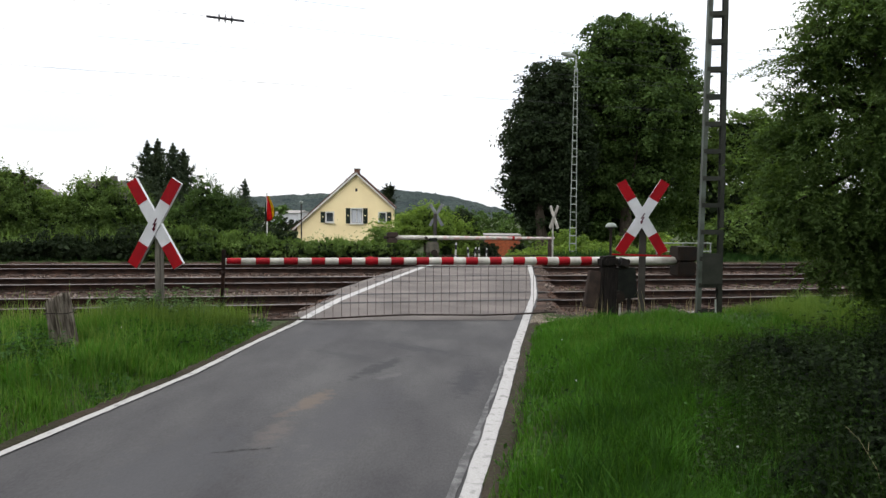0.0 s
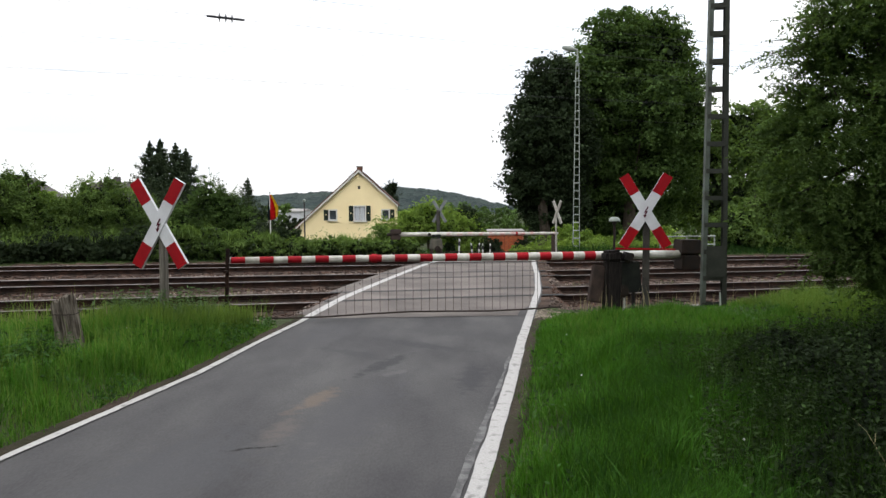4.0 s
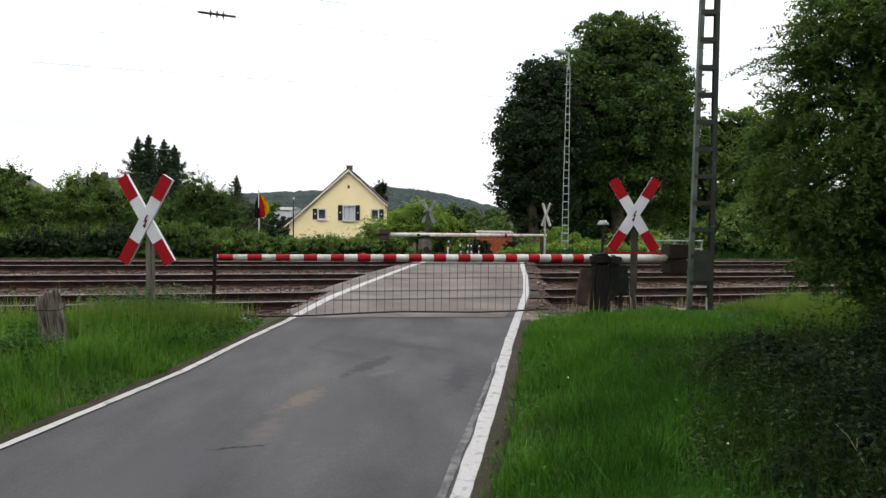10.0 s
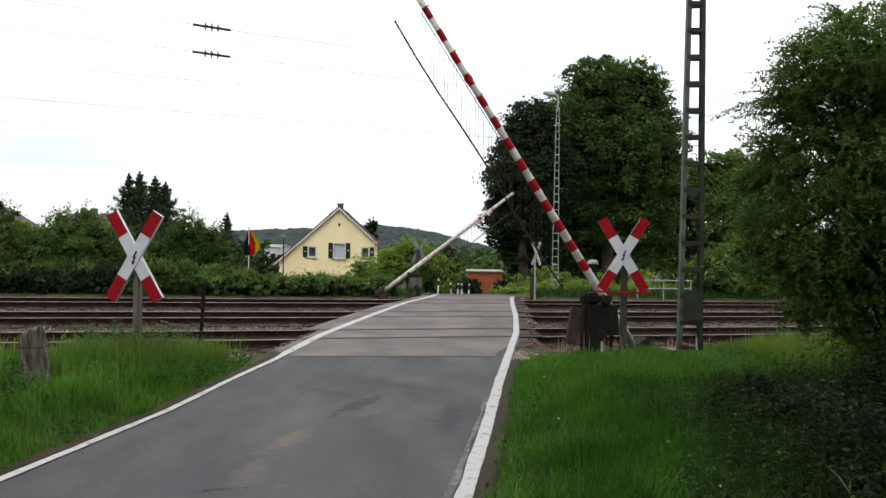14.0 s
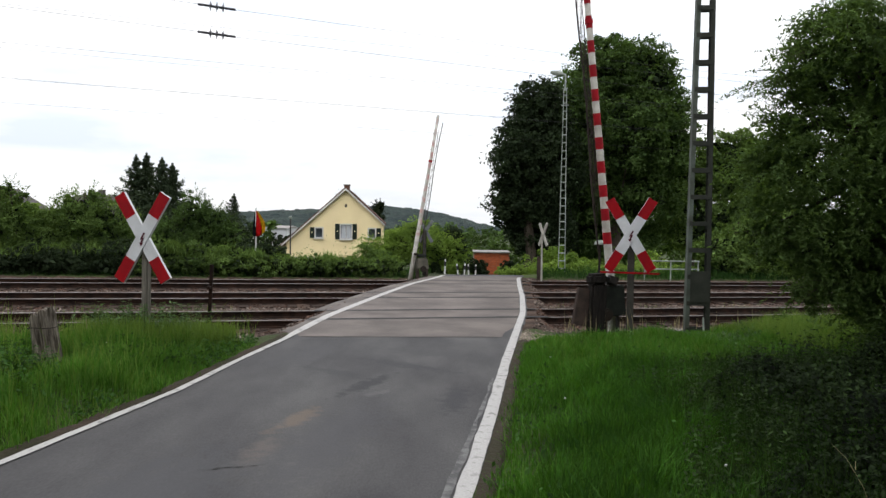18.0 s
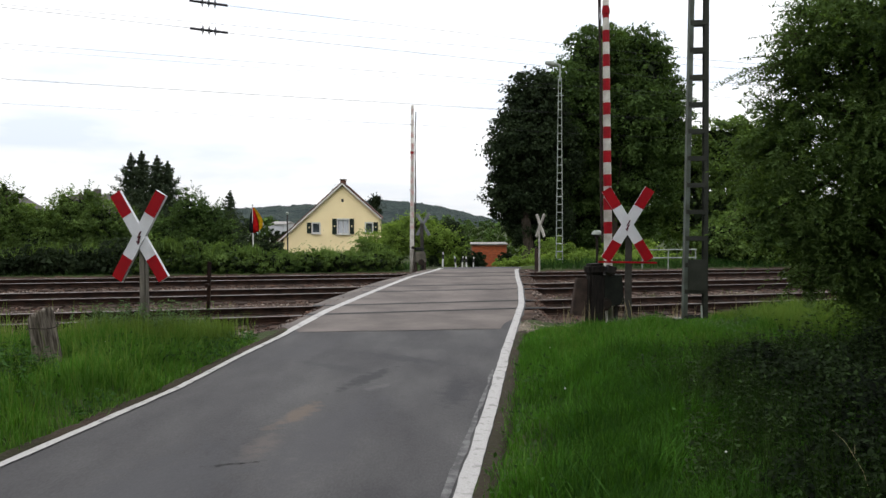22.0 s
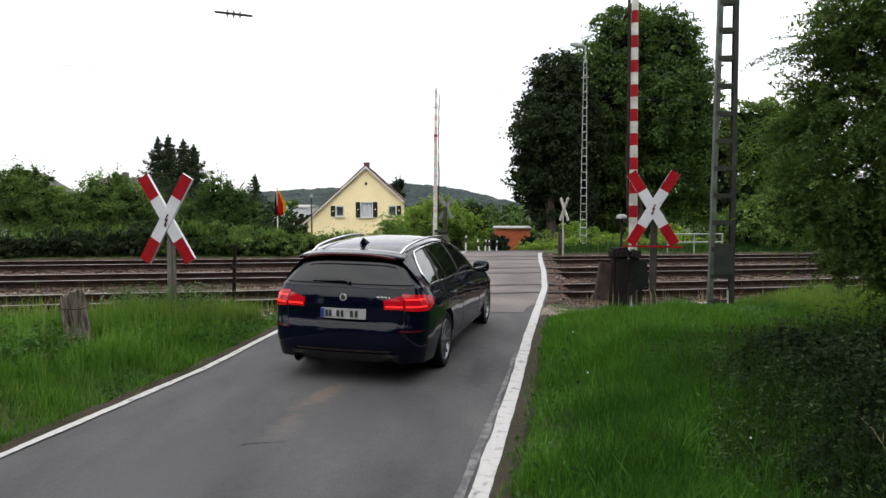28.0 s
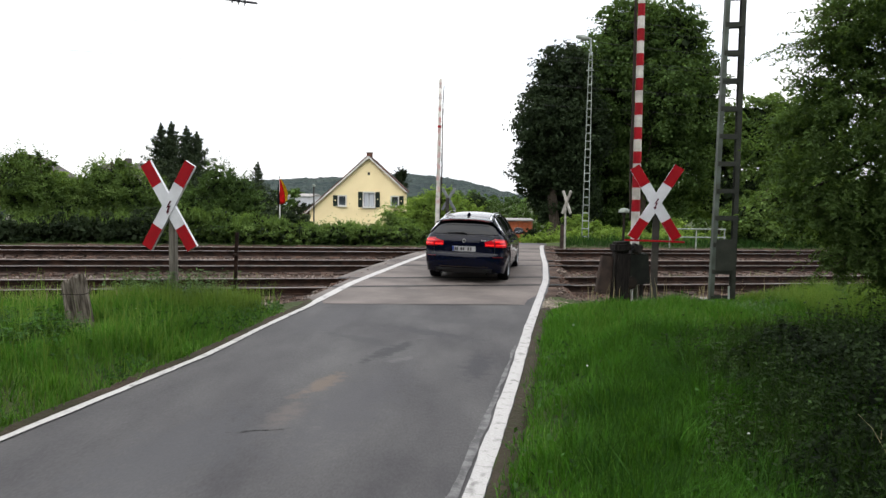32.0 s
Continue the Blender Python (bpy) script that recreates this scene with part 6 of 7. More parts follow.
    nrm = np.stack([rng.normal(0, 0.4, len(x)), rng.normal(-0.3, 0.4, len(x)), np.ones(len(x))], 1)
    ob = leaves(name, np.stack([x, y, z], 1), nrm, size, material, long, 0.45)
    return tagged(ob, label, "undergrowth", kind="stuff")


def thicket_top(x, y):
    """Height of the bramble thicket over the verge."""
    edge = 1.52 + (y - 4.0) * 0.17 + 0.15 * np.sin(y * 2.3)
    t = smooth_step(edge, edge + 1.9, x) * smooth_step(1.9, 3.2, y) * (1 - smooth_step(7.5, 10.6, y))
    return (0.58 + 0.55 * smooth_step(edge + 1.2, edge + 3.4, x)) * t * (0.45 + 0.55 * smooth_step(11.0, 6.5, y))


# dark-leaved thicket, part of its darkness is shade put into the leaf colour
scatter("bramble_thicket", 110000, lambda x, y: np.where(x < 8.5, thicket_top(x, y), 0), 0.036, M["bramble"], "bramble thicket on the verge, near black in colour for shade", 0.05, 1.0)
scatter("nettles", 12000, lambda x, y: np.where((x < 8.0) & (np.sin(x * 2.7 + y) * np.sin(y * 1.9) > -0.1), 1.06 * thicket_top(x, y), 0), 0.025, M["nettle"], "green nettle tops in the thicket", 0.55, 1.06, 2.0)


def stalk_plants(name, x, y, height, leaf, levels, material, label, long=2.3):
    """Upright herbs: a thin stem with pairs of pointed leaves, smaller towards the top."""
    k = len(x)
    h = height * rng.uniform(0.6, 1.2, k)
    lean = rng.normal(0, 0.14, (k, 2)) * h[:, None]
    j = (np.arange(levels) + 1.0) / levels
    turn = rng.uniform(0, 6.283, k)
    cs, ns, sizes = [], [], leaf
    base = np.stack([x, y, land_z(x, y)], 1)
    for i, q in enumerate(j):
        for flip in (0.0, 3.1416):
            a = turn + i * 1.57 + flip + rng.normal(0, 0.3, k)
            r = sizes * long * 0.5 * (1.15 - 0.65 * q)
            centre = base + np.stack([lean[:, 0] * q + np.cos(a) * r, lean[:, 1] * q + np.sin(a) * r, h * (0.12 + 0.88 * q) - 0.15 * r], 1)
            cs.append(centre)
            ns.append(np.stack([np.cos(a) * 0.35, np.sin(a) * 0.35, np.ones(k)], 1))
    tagged(leaves(name, np.concatenate(cs), np.concatenate(ns), leaf, material, long, 0.30), label, "weeds", kind="stuff")
    side = rng.normal(0, 1, (k, 2))
    side *= 0.0035 / np.linalg.norm(side, axis=1, keepdims=True)
    top = base + np.stack([lean[:, 0], lean[:, 1], h * 1.02], 1)
    off = np.concatenate([side, np.zeros((k, 1))], 1)
    v = np.stack([base - off, base + off, top + off * 0.4, top - off * 0.4], 1).reshape(-1, 3)
    tagged(arrays_ob(name + "_stems", v, np.arange(4 * k).reshape(k, 4), M["thicket"]), "thin green stems of the " + name.replace("_", " "), "weeds", kind="stuff")


def blades(name, x, y, height, width, material, label, bend=0.35):
    """Grass: single bent blades of two joints."""
    k = len(x)
    z = land_z(x, y) - 0.01
    a = rng.uniform(0, 6.283, k)
    h = height * rng.uniform(0.55, 1.2, k)
    w = width * rng.uniform(0.7, 1.3, k)
    lean = (rng.normal(0, bend * 0.75, k) + bend * 0.55) * h
    la = 7.0 * np.sin(x * 2.1 + 1.3 * np.sin(y * 1.7)) * np.sin(y * 2.6 + np.sin(x * 3.3)) + rng.normal(0, 0.9, k)
    ex, ey = np.cos(a) * w / 2, np.sin(a) * w / 2
    lx, ly = np.cos(la) * lean, np.sin(la) * lean
    p0 = np.stack([x - ex, y - ey, z], 1)
    p1 = np.stack([x + ex, y + ey, z], 1)
    p2 = np.stack([x + ex * 0.8 + lx * 0.35, y + ey * 0.8 + ly * 0.35, z + h * 0.6], 1)
    p3 = np.stack([x - ex * 0.8 + lx * 0.35, y - ey * 0.8 + ly * 0.35, z + h * 0.6], 1)
    p4 = np.stack([x + lx, y + ly, z + h], 1)
    v = np.stack([p0, p1, p2, p3, p4], 1).reshape(-1, 3)
    i = 5 * np.arange(k)[:, None]
    f = np.concatenate([i + (0, 1, 2), i + (0, 2, 3), i + (3, 2, 4)], 1).reshape(-1, 3)
    return tagged(arrays_ob(name, v, f, material), label, "grass", kind="stuff")


def verge_points(k, x0, x1, y0, y1, test):
    x, y = rng.uniform(x0, x1, k), rng.uniform(y0, y1, k)
    u = track_u(x, y)
    keep = test(x, y, u)
    return x[keep], y[keep]


def tuft(x, y):
    """Uneven growth: tufts and thin places."""
    return 0.5 + 0.28 * np.sin(x * 2.3 + 1.7 * np.sin(y * 1.9)) * np.sin(y * 2.7 + 1.3 * np.sin(x * 1.4)) + 0.22 * np.sin(x * 6.1 + 2 * np.sin(y * 4.3)) * np.sin(y * 5.7 + 1)


def grow(k, x0, x1, y0, y1, test, base, gain, width, material, label, bend):
    gx, gy = verge_points(k, x0, x1, y0, y1, lambda x, y, u: test(x, y, u) & (rng.random(len(x)) < 0.35 + 0.8 * tuft(x, y)))
    fade = 1 - np.where(gx < 0, 0.68, 0.45) * smooth_step(10.6, 12.2, track_u(gx, gy))
    edge = np.maximum(left_x(gy) - gx, gx - right_x(gy))
    h = (base + gain * tuft(gx, gy)) * fade * (0.45 + 0.55 * smooth_step(0.15, 0.8, edge)) * np.where(gx > 0, 1 - 0.55 * smooth_step(10.4, 11.8, track_u(gx, gy)) * (1 - smooth_step(4.6, 5.6, gx)), 1.0)
    h = h * (1 - 0.72 * np.exp(-((gx - 5.45) / 0.8) ** 2 - ((gy - 13.0) / 1.2) ** 2))
    return blades("verge_grass", gx, gy, h, width, material, label, bend)


def left_verge(x, y, u):
    return (x < left_x(y) - 0.07 - 0.08 * np.abs(np.sin(y * 3.1) * np.sin(y * 1.3)) - 0.10 * rng.random(len(x)) - 0.28 * smooth_step(11.2, 12.2, y)) & (u < 12.45) & (x > -1.0 * y) & (np.hypot(x + 5.0, (y - 8.7) * 0.7) > 0.36)


def right_verge(x, y, u):
    return (x > right_x(y) + 0.13 + 0.10 * np.abs(np.sin(y * 2.9) * np.sin(y * 1.3)) + 0.12 * rng.random(len(x))) & (u < 12.4) & (x < 0.78 * y + 0.3) & (rng.random(len(x)) > 0.8 * thicket_top(x, y))


grow(190000, -11, -1.5, 3.5, 14.0, left_verge, 0.13, 0.24, 0.009, M["pale_grass"], "lush green grass on the verge beside the lane", 0.5)
grow(60000, -11, -1.5, 3.5, 14.0, left_verge, 0.16, 0.30, 0.010, M["grass"], "darker grass tufts on the verge beside the lane", 0.5)
grow(125000, 0.2, 9.5, 2.6, 14.4, right_verge, 0.10, 0.32, 0.0095, M["grass"], "lush green grass on the verge below the signs", 0.7)
# painted shade: darker blades where the near verge lies below the thicket
grow(50000, 0.9, 6.5, 2.6, 9.5, lambda x, y, u: right_verge(x, y, u) & (x > right_x(y) + 0.45 + 0.5 * rng.random(len(x)) + 0.9 * smooth_step(5.5, 8.5, y)), 0.14, 0.34, 0.010, M["shade_grass"], "taller grass below the thicket, darkened in colour for shade", 0.8)
grow(16000, -11, -1.5, 3.5, 14.0, left_verge, 0.22, 0.42, 0.009, M["weeds"], "pale seeding grass on the verge", 0.3)
grow(9000, 0.2, 8.0, 4.6, 12.6, right_verge, 0.14, 0.22, 0.010, M["pale_grass"], "broad bright blades in the verge grass", 0.6)
gx, gy = verge_points(36000, 1.5, 9.0, 3.6, 13.5, lambda x, y, u: (thicket_top(x, y) > 0.10) & (thicket_top(x, y) + 0.15 * rng.random(len(x)) < 0.62) & (u < 12.6) & (x < 0.75 * y))
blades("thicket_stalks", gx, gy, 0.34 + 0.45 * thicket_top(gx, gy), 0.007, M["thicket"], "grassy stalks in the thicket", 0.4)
grow(30000, 1.9, 9.5, 9.2, 14.4, right_verge, 0.12, 0.22, 0.008, M["weeds"], "tall yellow-green grass round the mast foot", 0.35)
grow(26000, 6.0, 10.5, 10.4, 15.4, lambda x, y, u: (u < 12.6) & (x < 0.80 * y), 0.26, 0.30, 0.009, M["weeds"], "tall yellow-green grass beside the mast", 0.35)
grow(34000, 0.2, 9.5, 2.6, 14.4, right_verge, 0.14, 0.24, 0.008, M["pale_grass"], "pale seeding grass on the verge", 0.4)
gx, gy = verge_points(1500, -11, 9, 8.5, 14.6, lambda x, y, u: (u > 11.2) & (u < 13.7) & ((x < left_x(y) - 0.8) | (x > right_x(y) + 0.9)))
blades("dry_stalks", gx, gy, np.full(len(gx), 0.48), 0.010, M["dry"], "dry pale stalks at the edge of the ballast", 0.25)
gx, gy = verge_points(26000, -9, -3.0, 9.8, 13.2, lambda x, y, u: ((np.hypot(x + 4.3, (y - 10.8) * 0.9) < 0.9) | (np.hypot(x + 3.75, y - 11.5) < 0.45) | (np.hypot(x + 5.3, y - 11.3) < 0.7)))
blades("tall_grass", gx, gy, np.full(len(gx), 0.42), 0.010, M["weeds"], "tall pale grass round the sign post", 0.2)
gx, gy = verge_points(70000, -8, 6, -4, 3.6, lambda x, y, u: ((x < left_x(y) - 0.16 - 0.2 * rng.random(len(x))) | (x > right_x(y) + 0.2 + 0.2 * rng.random(len(x)))))
blades("verge_grass", gx, gy, 0.10 + 0.18 * tuft(gx, gy), 0.010, M["grass"], "short grass on the verge round the viewpoint", 0.5)


gx, gy = verge_points(420, -9.5, -2.6, 8.6, 12.6, lambda x, y, u: (x < left_x(y) - 0.5) & (u > 9.6) & (u < 12.3))
blades("seed_stalks", gx, gy, np.full(len(gx), 0.66), 0.009, M["weeds"], "tall pale seed stalks at the edge of the track", 0.25)

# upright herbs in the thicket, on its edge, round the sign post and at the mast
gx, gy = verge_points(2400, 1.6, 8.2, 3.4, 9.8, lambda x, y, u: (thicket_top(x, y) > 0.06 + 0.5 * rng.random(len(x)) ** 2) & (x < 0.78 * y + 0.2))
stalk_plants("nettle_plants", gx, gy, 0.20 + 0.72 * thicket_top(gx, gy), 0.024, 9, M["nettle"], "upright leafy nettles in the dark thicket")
gx, gy = verge_points(700, 1.8, 6.0, 3.4, 9.0, lambda x, y, u: (thicket_top(x, y) > 0.04) & (thicket_top(x, y) < 0.45) & (x < 0.78 * y + 0.2))
stalk_plants("meadow_herbs", gx, gy, np.full(len(gx), 0.42), 0.020, 9, M["edge_herb"], "slender grey-green herbs at the edge of the thicket", 3.0)
gx, gy = verge_points(3000, -6.6, -3.1, 9.8, 12.2, lambda x, y, u: (np.hypot((x + 4.6) / 1.1, (y - 10.9) / 0.7) < 0.55 + 0.6 * rng.random(len(x))) & (rng.random(len(x)) < 0.35) & (x < left_x(y) - 0.35))
stalk_plants("verge_thistles", gx, gy, np.full(len(gx), 0.58), 0.022, 9, M["grey_herb"], "grey-green tall herbs round the sign post", 3.2)
gx, gy = verge_points(1400, -8.0, -3.4, 5.0, 8.9, lambda x, y, u: (np.hypot((x + 5.6) / 1.5, (y - 7.6) / 1.2) < 0.5 + 0.6 * rng.random(len(x))) & (x < left_x(y) - 0.45) & (x > -1.0 * y))
stalk_plants("dead_nettles", gx, gy, np.full(len(gx), 0.34), 0.032, 7, M["herb"], "dark broad-leaved herbs below the timber stump")
gx, gy = verge_points(1100, 3.6, 8.8, 10.6, 13.6, lambda x, y, u: (u < 12.4) & (np.hypot(x - 5.45, y - 13.2) > 0.7) & (x < 0.75 * y))
stalk_plants("mast_herbs", gx, gy, 0.14 + 0.16 * smooth_step(5.6, 7.5, gx), 0.022, 7, M["grey_herb"], "low leafy herbs before the mast")


def herbs(k, x0, x1, y0, y1, test, label):
    """Broad low leaves between the grass blades."""
    x, y = verge_points(k, x0, x1, y0, y1, test)
    z = land_z(x, y) + (0.05 + 0.30 * tuft(x, y)) * rng.random(len(x)) ** 0.7
    nrm = np.stack([rng.normal(0, 0.5, len(x)), rng.normal(-0.35, 0.5, len(x)), np.ones(len(x))], 1)
    tagged(leaves("verge_herbs", np.stack([x, y, z], 1), nrm, 0.027, M["herb"], 2.2, 0.5), label, "weeds", kind="stuff")


def patchy(x, y):
    return np.sin(x * 1.7 + 2.0 * np.sin(y * 0.9)) * np.sin(y * 2.1 + np.sin(x * 2.6)) > 0.0


herbs(34000, -9, -1.5, 4.5, 13.0, lambda x, y, u: left_verge(x, y, u) & patchy(x, y), "broad-leaved weeds in the grass beside the lane")
herbs(7000, 0.3, 7, 2.8, 12.5, lambda x, y, u: right_verge(x, y, u) & patchy(x, y), "broad-leaved weeds in the grass below the signs")
# weeds along the far edge of the bed
k = 16000
u, v = rng.uniform(26.7, 28.3, k), rng.uniform(-13, 26, k)
gx, gy = u * ACROSS.x + v * ALONG.x, u * ACROSS.y + v * ALONG.y
keep = ((gx < left_x(gy) - 0.7) | (gx > right_x(gy) + 0.7)) & (rng.random(k) < 0.35 + 0.9 * tuft(gx, gy))
gx, gy, u = gx[keep], gy[keep], u[keep]
blades("trackside_weeds", gx, gy, (0.22 + 0.35 * tuft(gx * 0.7, gy)) * smooth_step(26.5, 27.5, u) * np.where(gx < 0, 0.7, 1.0), 0.020, M["herb"], "tall trackside weeds and grasses", 0.35)
p, nrm = crown_points([(*on_track(29.2, v, 0.05 + 0.12 * math.sin(v * 3)), 0.9, 0.7, 0.5 + 0.12 * math.sin(v * 2)) for v in np.arange(12.2, 27, 0.9)], 26000, 0.12, 12, 0.6)
tagged(leaves("trackside_herbs", p, nrm, 0.055, M["light_leaf"], 2.0), "bright herbs behind the tracks", "weeds", kind="stuff")
gx, gy = verge_points(9000, -10, -2.6, 8.5, 13.5, lambda x, y, u: (u > 10.6) & (u < 12.7) & (x < left_x(y) - 0.5) & (np.sin(x * 2.9) * np.sin(y * 2.2 + x) > -0.2))
blades("verge_stalks", gx, gy, 0.26 + 0.34 * tuft(gx * 1.3, gy), 0.007, M["weeds"], "tall thin seeding grass at the foot of the track bed", 0.28)
# wispy weeds in the track bed
gx, gy = verge_points(7000, -14, 14, 13, 26, lambda x, y, u: (np.abs(u - 17.6) < 0.5) & (np.sin(x * 2.1) > 0.75) & ((x < left_x(y) - 0.8) | (x > right_x(y) + 0.8)))
blades("bed_weeds", gx, gy, np.full(len(gx), 0.22), 0.008, M["weeds"], "sparse weeds between the tracks", 0.3)


def clover():
    """White flower heads here and there in the grass."""
    t = None
    for x, y in ((1.75, 9.6), (1.5, 7.3), (2.35, 5.2), (2.6, 5.0), (-4.4, 9.3)):
        z = lay(x, y)
        if t is None:
            t = empty("clover_flower", pose(x, y, z), "white clover flower in the grass", "flower", "clover flowers")
            bm = bmesh.new()
            tube(bm, [(0, 0, 0), (0.01, 0, 0.22)], 0.003, 5)
            part("stem", bm, M["grass"], t)
            bm = bmesh.new()
            bmesh.ops.create_icosphere(bm, subdivisions=1, radius=0.011, matrix=Matrix.Translation((0.01, 0, 0.23)))
            part("head", bm, M["trim"], t)
        else:
            copy_thing(t, pose(x, y, z, 0, rnd.uniform(-15, 15), rnd.uniform(0, 360)))


clover()


def twig():
    x, y = 2.88, 4.5
    z = lay(x, y)
    t = empty("dry_twig", pose(x, y, z), "bare dry twig sticking out of the thicket", "twig")
    bm = bmesh.new()
    tube(bm, [(0.08, -0.18, 0.10), (0.05, -0.09, 0.34), (0.0, 0.03, 0.50), (-0.05, 0.12, 0.57)], [0.0022, 0.002, 0.0015, 0.0008], 6)
    part("stem", bm, M["dry"], t)
    bm = bmesh.new()
    tube(bm, [(0.025, -0.03, 0.42), (0.07, 0.04, 0.48)], [0.0022, 0.001], 5)
    part("side_shoot", bm, M["dry"], t)


twig()

# ---------------------------------------------------------------- the estate car
FRONT_AXLE, REAR_AXLE, WHEEL_R = 1.62, -1.345, 0.335
CAR_SIZE = 1.07


def table(*pairs):
    pairs = sorted(pairs)
    xs, vs = [p[0] for p in pairs], [p[1] for p in pairs]

    def f(q):
        """Smooth through the pairs."""
        i = int(np.clip(np.searchsorted(xs, q) - 1, 0, len(xs) - 2))
        h = xs[i + 1] - xs[i]
        t = min(1.0, max(0.0, (q - xs[i]) / h))

        def grad(k):
            if k in (0, len(xs) - 1):
                j = 0 if k == 0 else len(xs) - 2
                return (vs[j + 1] - vs[j]) / (xs[j + 1] - xs[j])
            a, b = (vs[k] - vs[k - 1]) / (xs[k] - xs[k - 1]), (vs[k + 1] - vs[k]) / (xs[k + 1] - xs[k])
            return 0.0 if a * b <= 0 else 2 * a * b / (a + b)

        m0, m1 = grad(i) * h, grad(i + 1) * h
        return (2 * t ** 3 - 3 * t ** 2 + 1) * vs[i] + (t ** 3 - 2 * t ** 2 + t) * m0 + (3 * t ** 2 - 2 * t ** 3) * vs[i + 1] + (t ** 3 - t ** 2) * m1

    return f


plan_w = table((-2.2, 0.885), (-1.9, 0.912), (-1.345, 0.928), (-0.6, 0.918), (0.3, 0.915), (1.1, 0.922), (1.62, 0.926), (1.9, 0.905), (2.12, 0.865))
belt_z = table((-2.2, 1.062), (-1.2, 1.045), (-0.4, 1.025), (0.6, 0.985), (1.05, 0.945), (1.6, 0.88), (1.95, 0.81), (2.12, 0.762))
girth = table((-0.1, 0.93), (0.0, 0.945), (0.10, 0.962), (0.21, 0.980), (0.25, 0.992), (0.45, 1.006), (0.62, 1.010), (0.76, 1.010), (0.80, 1.004), (0.90, 0.968), (1.0, 0.925))
eave_z = table((0.80, 0.985), (0.68, 1.045), (0.45, 1.20), (0.22, 1.330), (-0.05, 1.426), (-0.35, 1.473), (-0.8, 1.486), (-1.3, 1.471), (-1.7, 1.438), (-2.05, 1.382), (-2.2, 1.352))
eave_x = table((0.80, 0.835), (0.45, 0.730), (0.05, 0.640), (-0.35, 0.594), (-1.0, 0.576), (-1.7, 0.566), (-2.2, 0.560))
rear_y = table((0.24, -2.34), (0.30, -2.40), (0.38, -2.44), (0.50, -2.455), (0.60, -2.452), (0.665, -2.425), (0.70, -2.405), (0.82, -2.408), (0.94, -2.398), (1.062, -2.345))
front_y = table((0.18, 2.37), (0.28, 2.43), (0.42, 2.452), (0.56, 2.445), (0.66, 2.40), (0.74, 2.33))
rear_f = table((0.0, 0.0), (0.4, 0.05), (0.7, 0.18), (0.86, 0.36), (0.95, 0.62), (1.0, 1.0))
front_f = table((0.0, 0.0), (0.3, 0.06), (0.55, 0.24), (0.75, 0.48), (0.9, 0.75), (1.0, 1.0))
glass_y = table((1.062, -2.345), (1.15, -2.295), (1.25, -2.225), (1.36, -2.145), (1.45, -2.09))
SIDE_END = -2.15


def side_x(y, z):
    return plan_w(y) * girth((z - 0.20) / (belt_z(y) - 0.20))


def sill_z(y):
    low = 0.215 + 0.05 * max(0, -y - 1.7) + 0.02 * max(0, y - 1.8)
    for c in (FRONT_AXLE, REAR_AXLE):
        if abs(y - c) < 0.385:
            low = max(low, WHEEL_R + math.sqrt(0.385 ** 2 - (y - c) ** 2))
    return low


def side_point(s, y, z, out=0.0):
    return Vector((s * (side_x(y, z) + out), y, z))


def cabin_point(s, y, v, out=0.0):
    """The side of the cabin, from the belt (v = 0) to the roof edge (v = 1)."""
    xb, zb = plan_w(y) * 0.925, belt_z(y)
    xe, ze = eave_x(y), max(eave_z(y), zb + 0.002)
    x = xb + (xe - xb) * v + 0.028 * math.sin(math.pi * v) * min(1, (ze - zb) * 3)
    return Vector((s * (x + out * 0.92), y, zb + (ze - zb) * v + out * 0.35))


def rear_point(u, z, out=0.0):
    y0 = rear_y(z)
    y = y0 + (SIDE_END - y0) * rear_f(abs(u)) - out
    return Vector((u * (side_x(SIDE_END, z) + out * 0.4), y, z))


def back_point(u, z, out=0.0):
    """The tailgate above the belt."""
    q = (z - 1.062) / (eave_z(SIDE_END) + 0.058 - 1.062)
    edge = plan_w(SIDE_END) * 0.925 + (eave_x(SIDE_END) - plan_w(SIDE_END) * 0.925) * min(1.0, q) ** 0.9
    y0 = glass_y(z)
    return Vector((u * edge, y0 + (SIDE_END + 0.10 * q - y0) * rear_f(abs(u)) - out, z - 0.05 * u * u * q + out * 0.5))


def roof_point(u, y, out=0.0):
    return Vector((u * eave_x(y), y, eave_z(y) + 0.060 * (1 - abs(u) ** 2.4) + out))


def bonnet_point(u, v, out=0.0):
    edge = 2.335 + (2.12 - 2.335) * front_f(abs(u))
    y = 0.86 + v * (edge - 0.86)
    crown = 0.085 * (1 - v) ** 0.6 + 0.02
    ridge = 0.014 * math.exp(-((abs(u) - 0.62) / 0.10) ** 2) * (1 - v)
    xe = plan_w(min(y, 2.12)) * 0.925
    zb = belt_z(min(y, 2.12))
    return Vector((u * xe, y, zb + crown * (1 - abs(u) ** 2.2) + ridge + out))


def nose_point(u, q):
    top = bonnet_point(u, 1.0)
    z = 0.19 + (top.z - 0.19) * q
    y0 = front_y(0.18 + 0.56 * q)
    x = side_x(2.12, 0.2 + (belt_z(2.12) - 0.2) * q)
    y = y0 + (2.12 - y0) * front_f(abs(u))
    w = q ** 6
    return Vector((u * x, y, z)).lerp(top, w)


def screen_point(u, v, out=0.0):
    y = 1.02 + (-0.10 - 1.02) * v
    half = 0.83 + (eave_x(-0.10) - 0.83) * v
    z = 0.975 + (eave_z(-0.10) + 0.055 - 0.975) * v ** 0.9
    return Vector((u * half, y - 0.22 * u * u * (1 - 0.6 * v), z - 0.03 * u * u * v + out))


def band(bm, f, path, r, n=6):
    tube(bm, [f(p) for p in path], r, n)


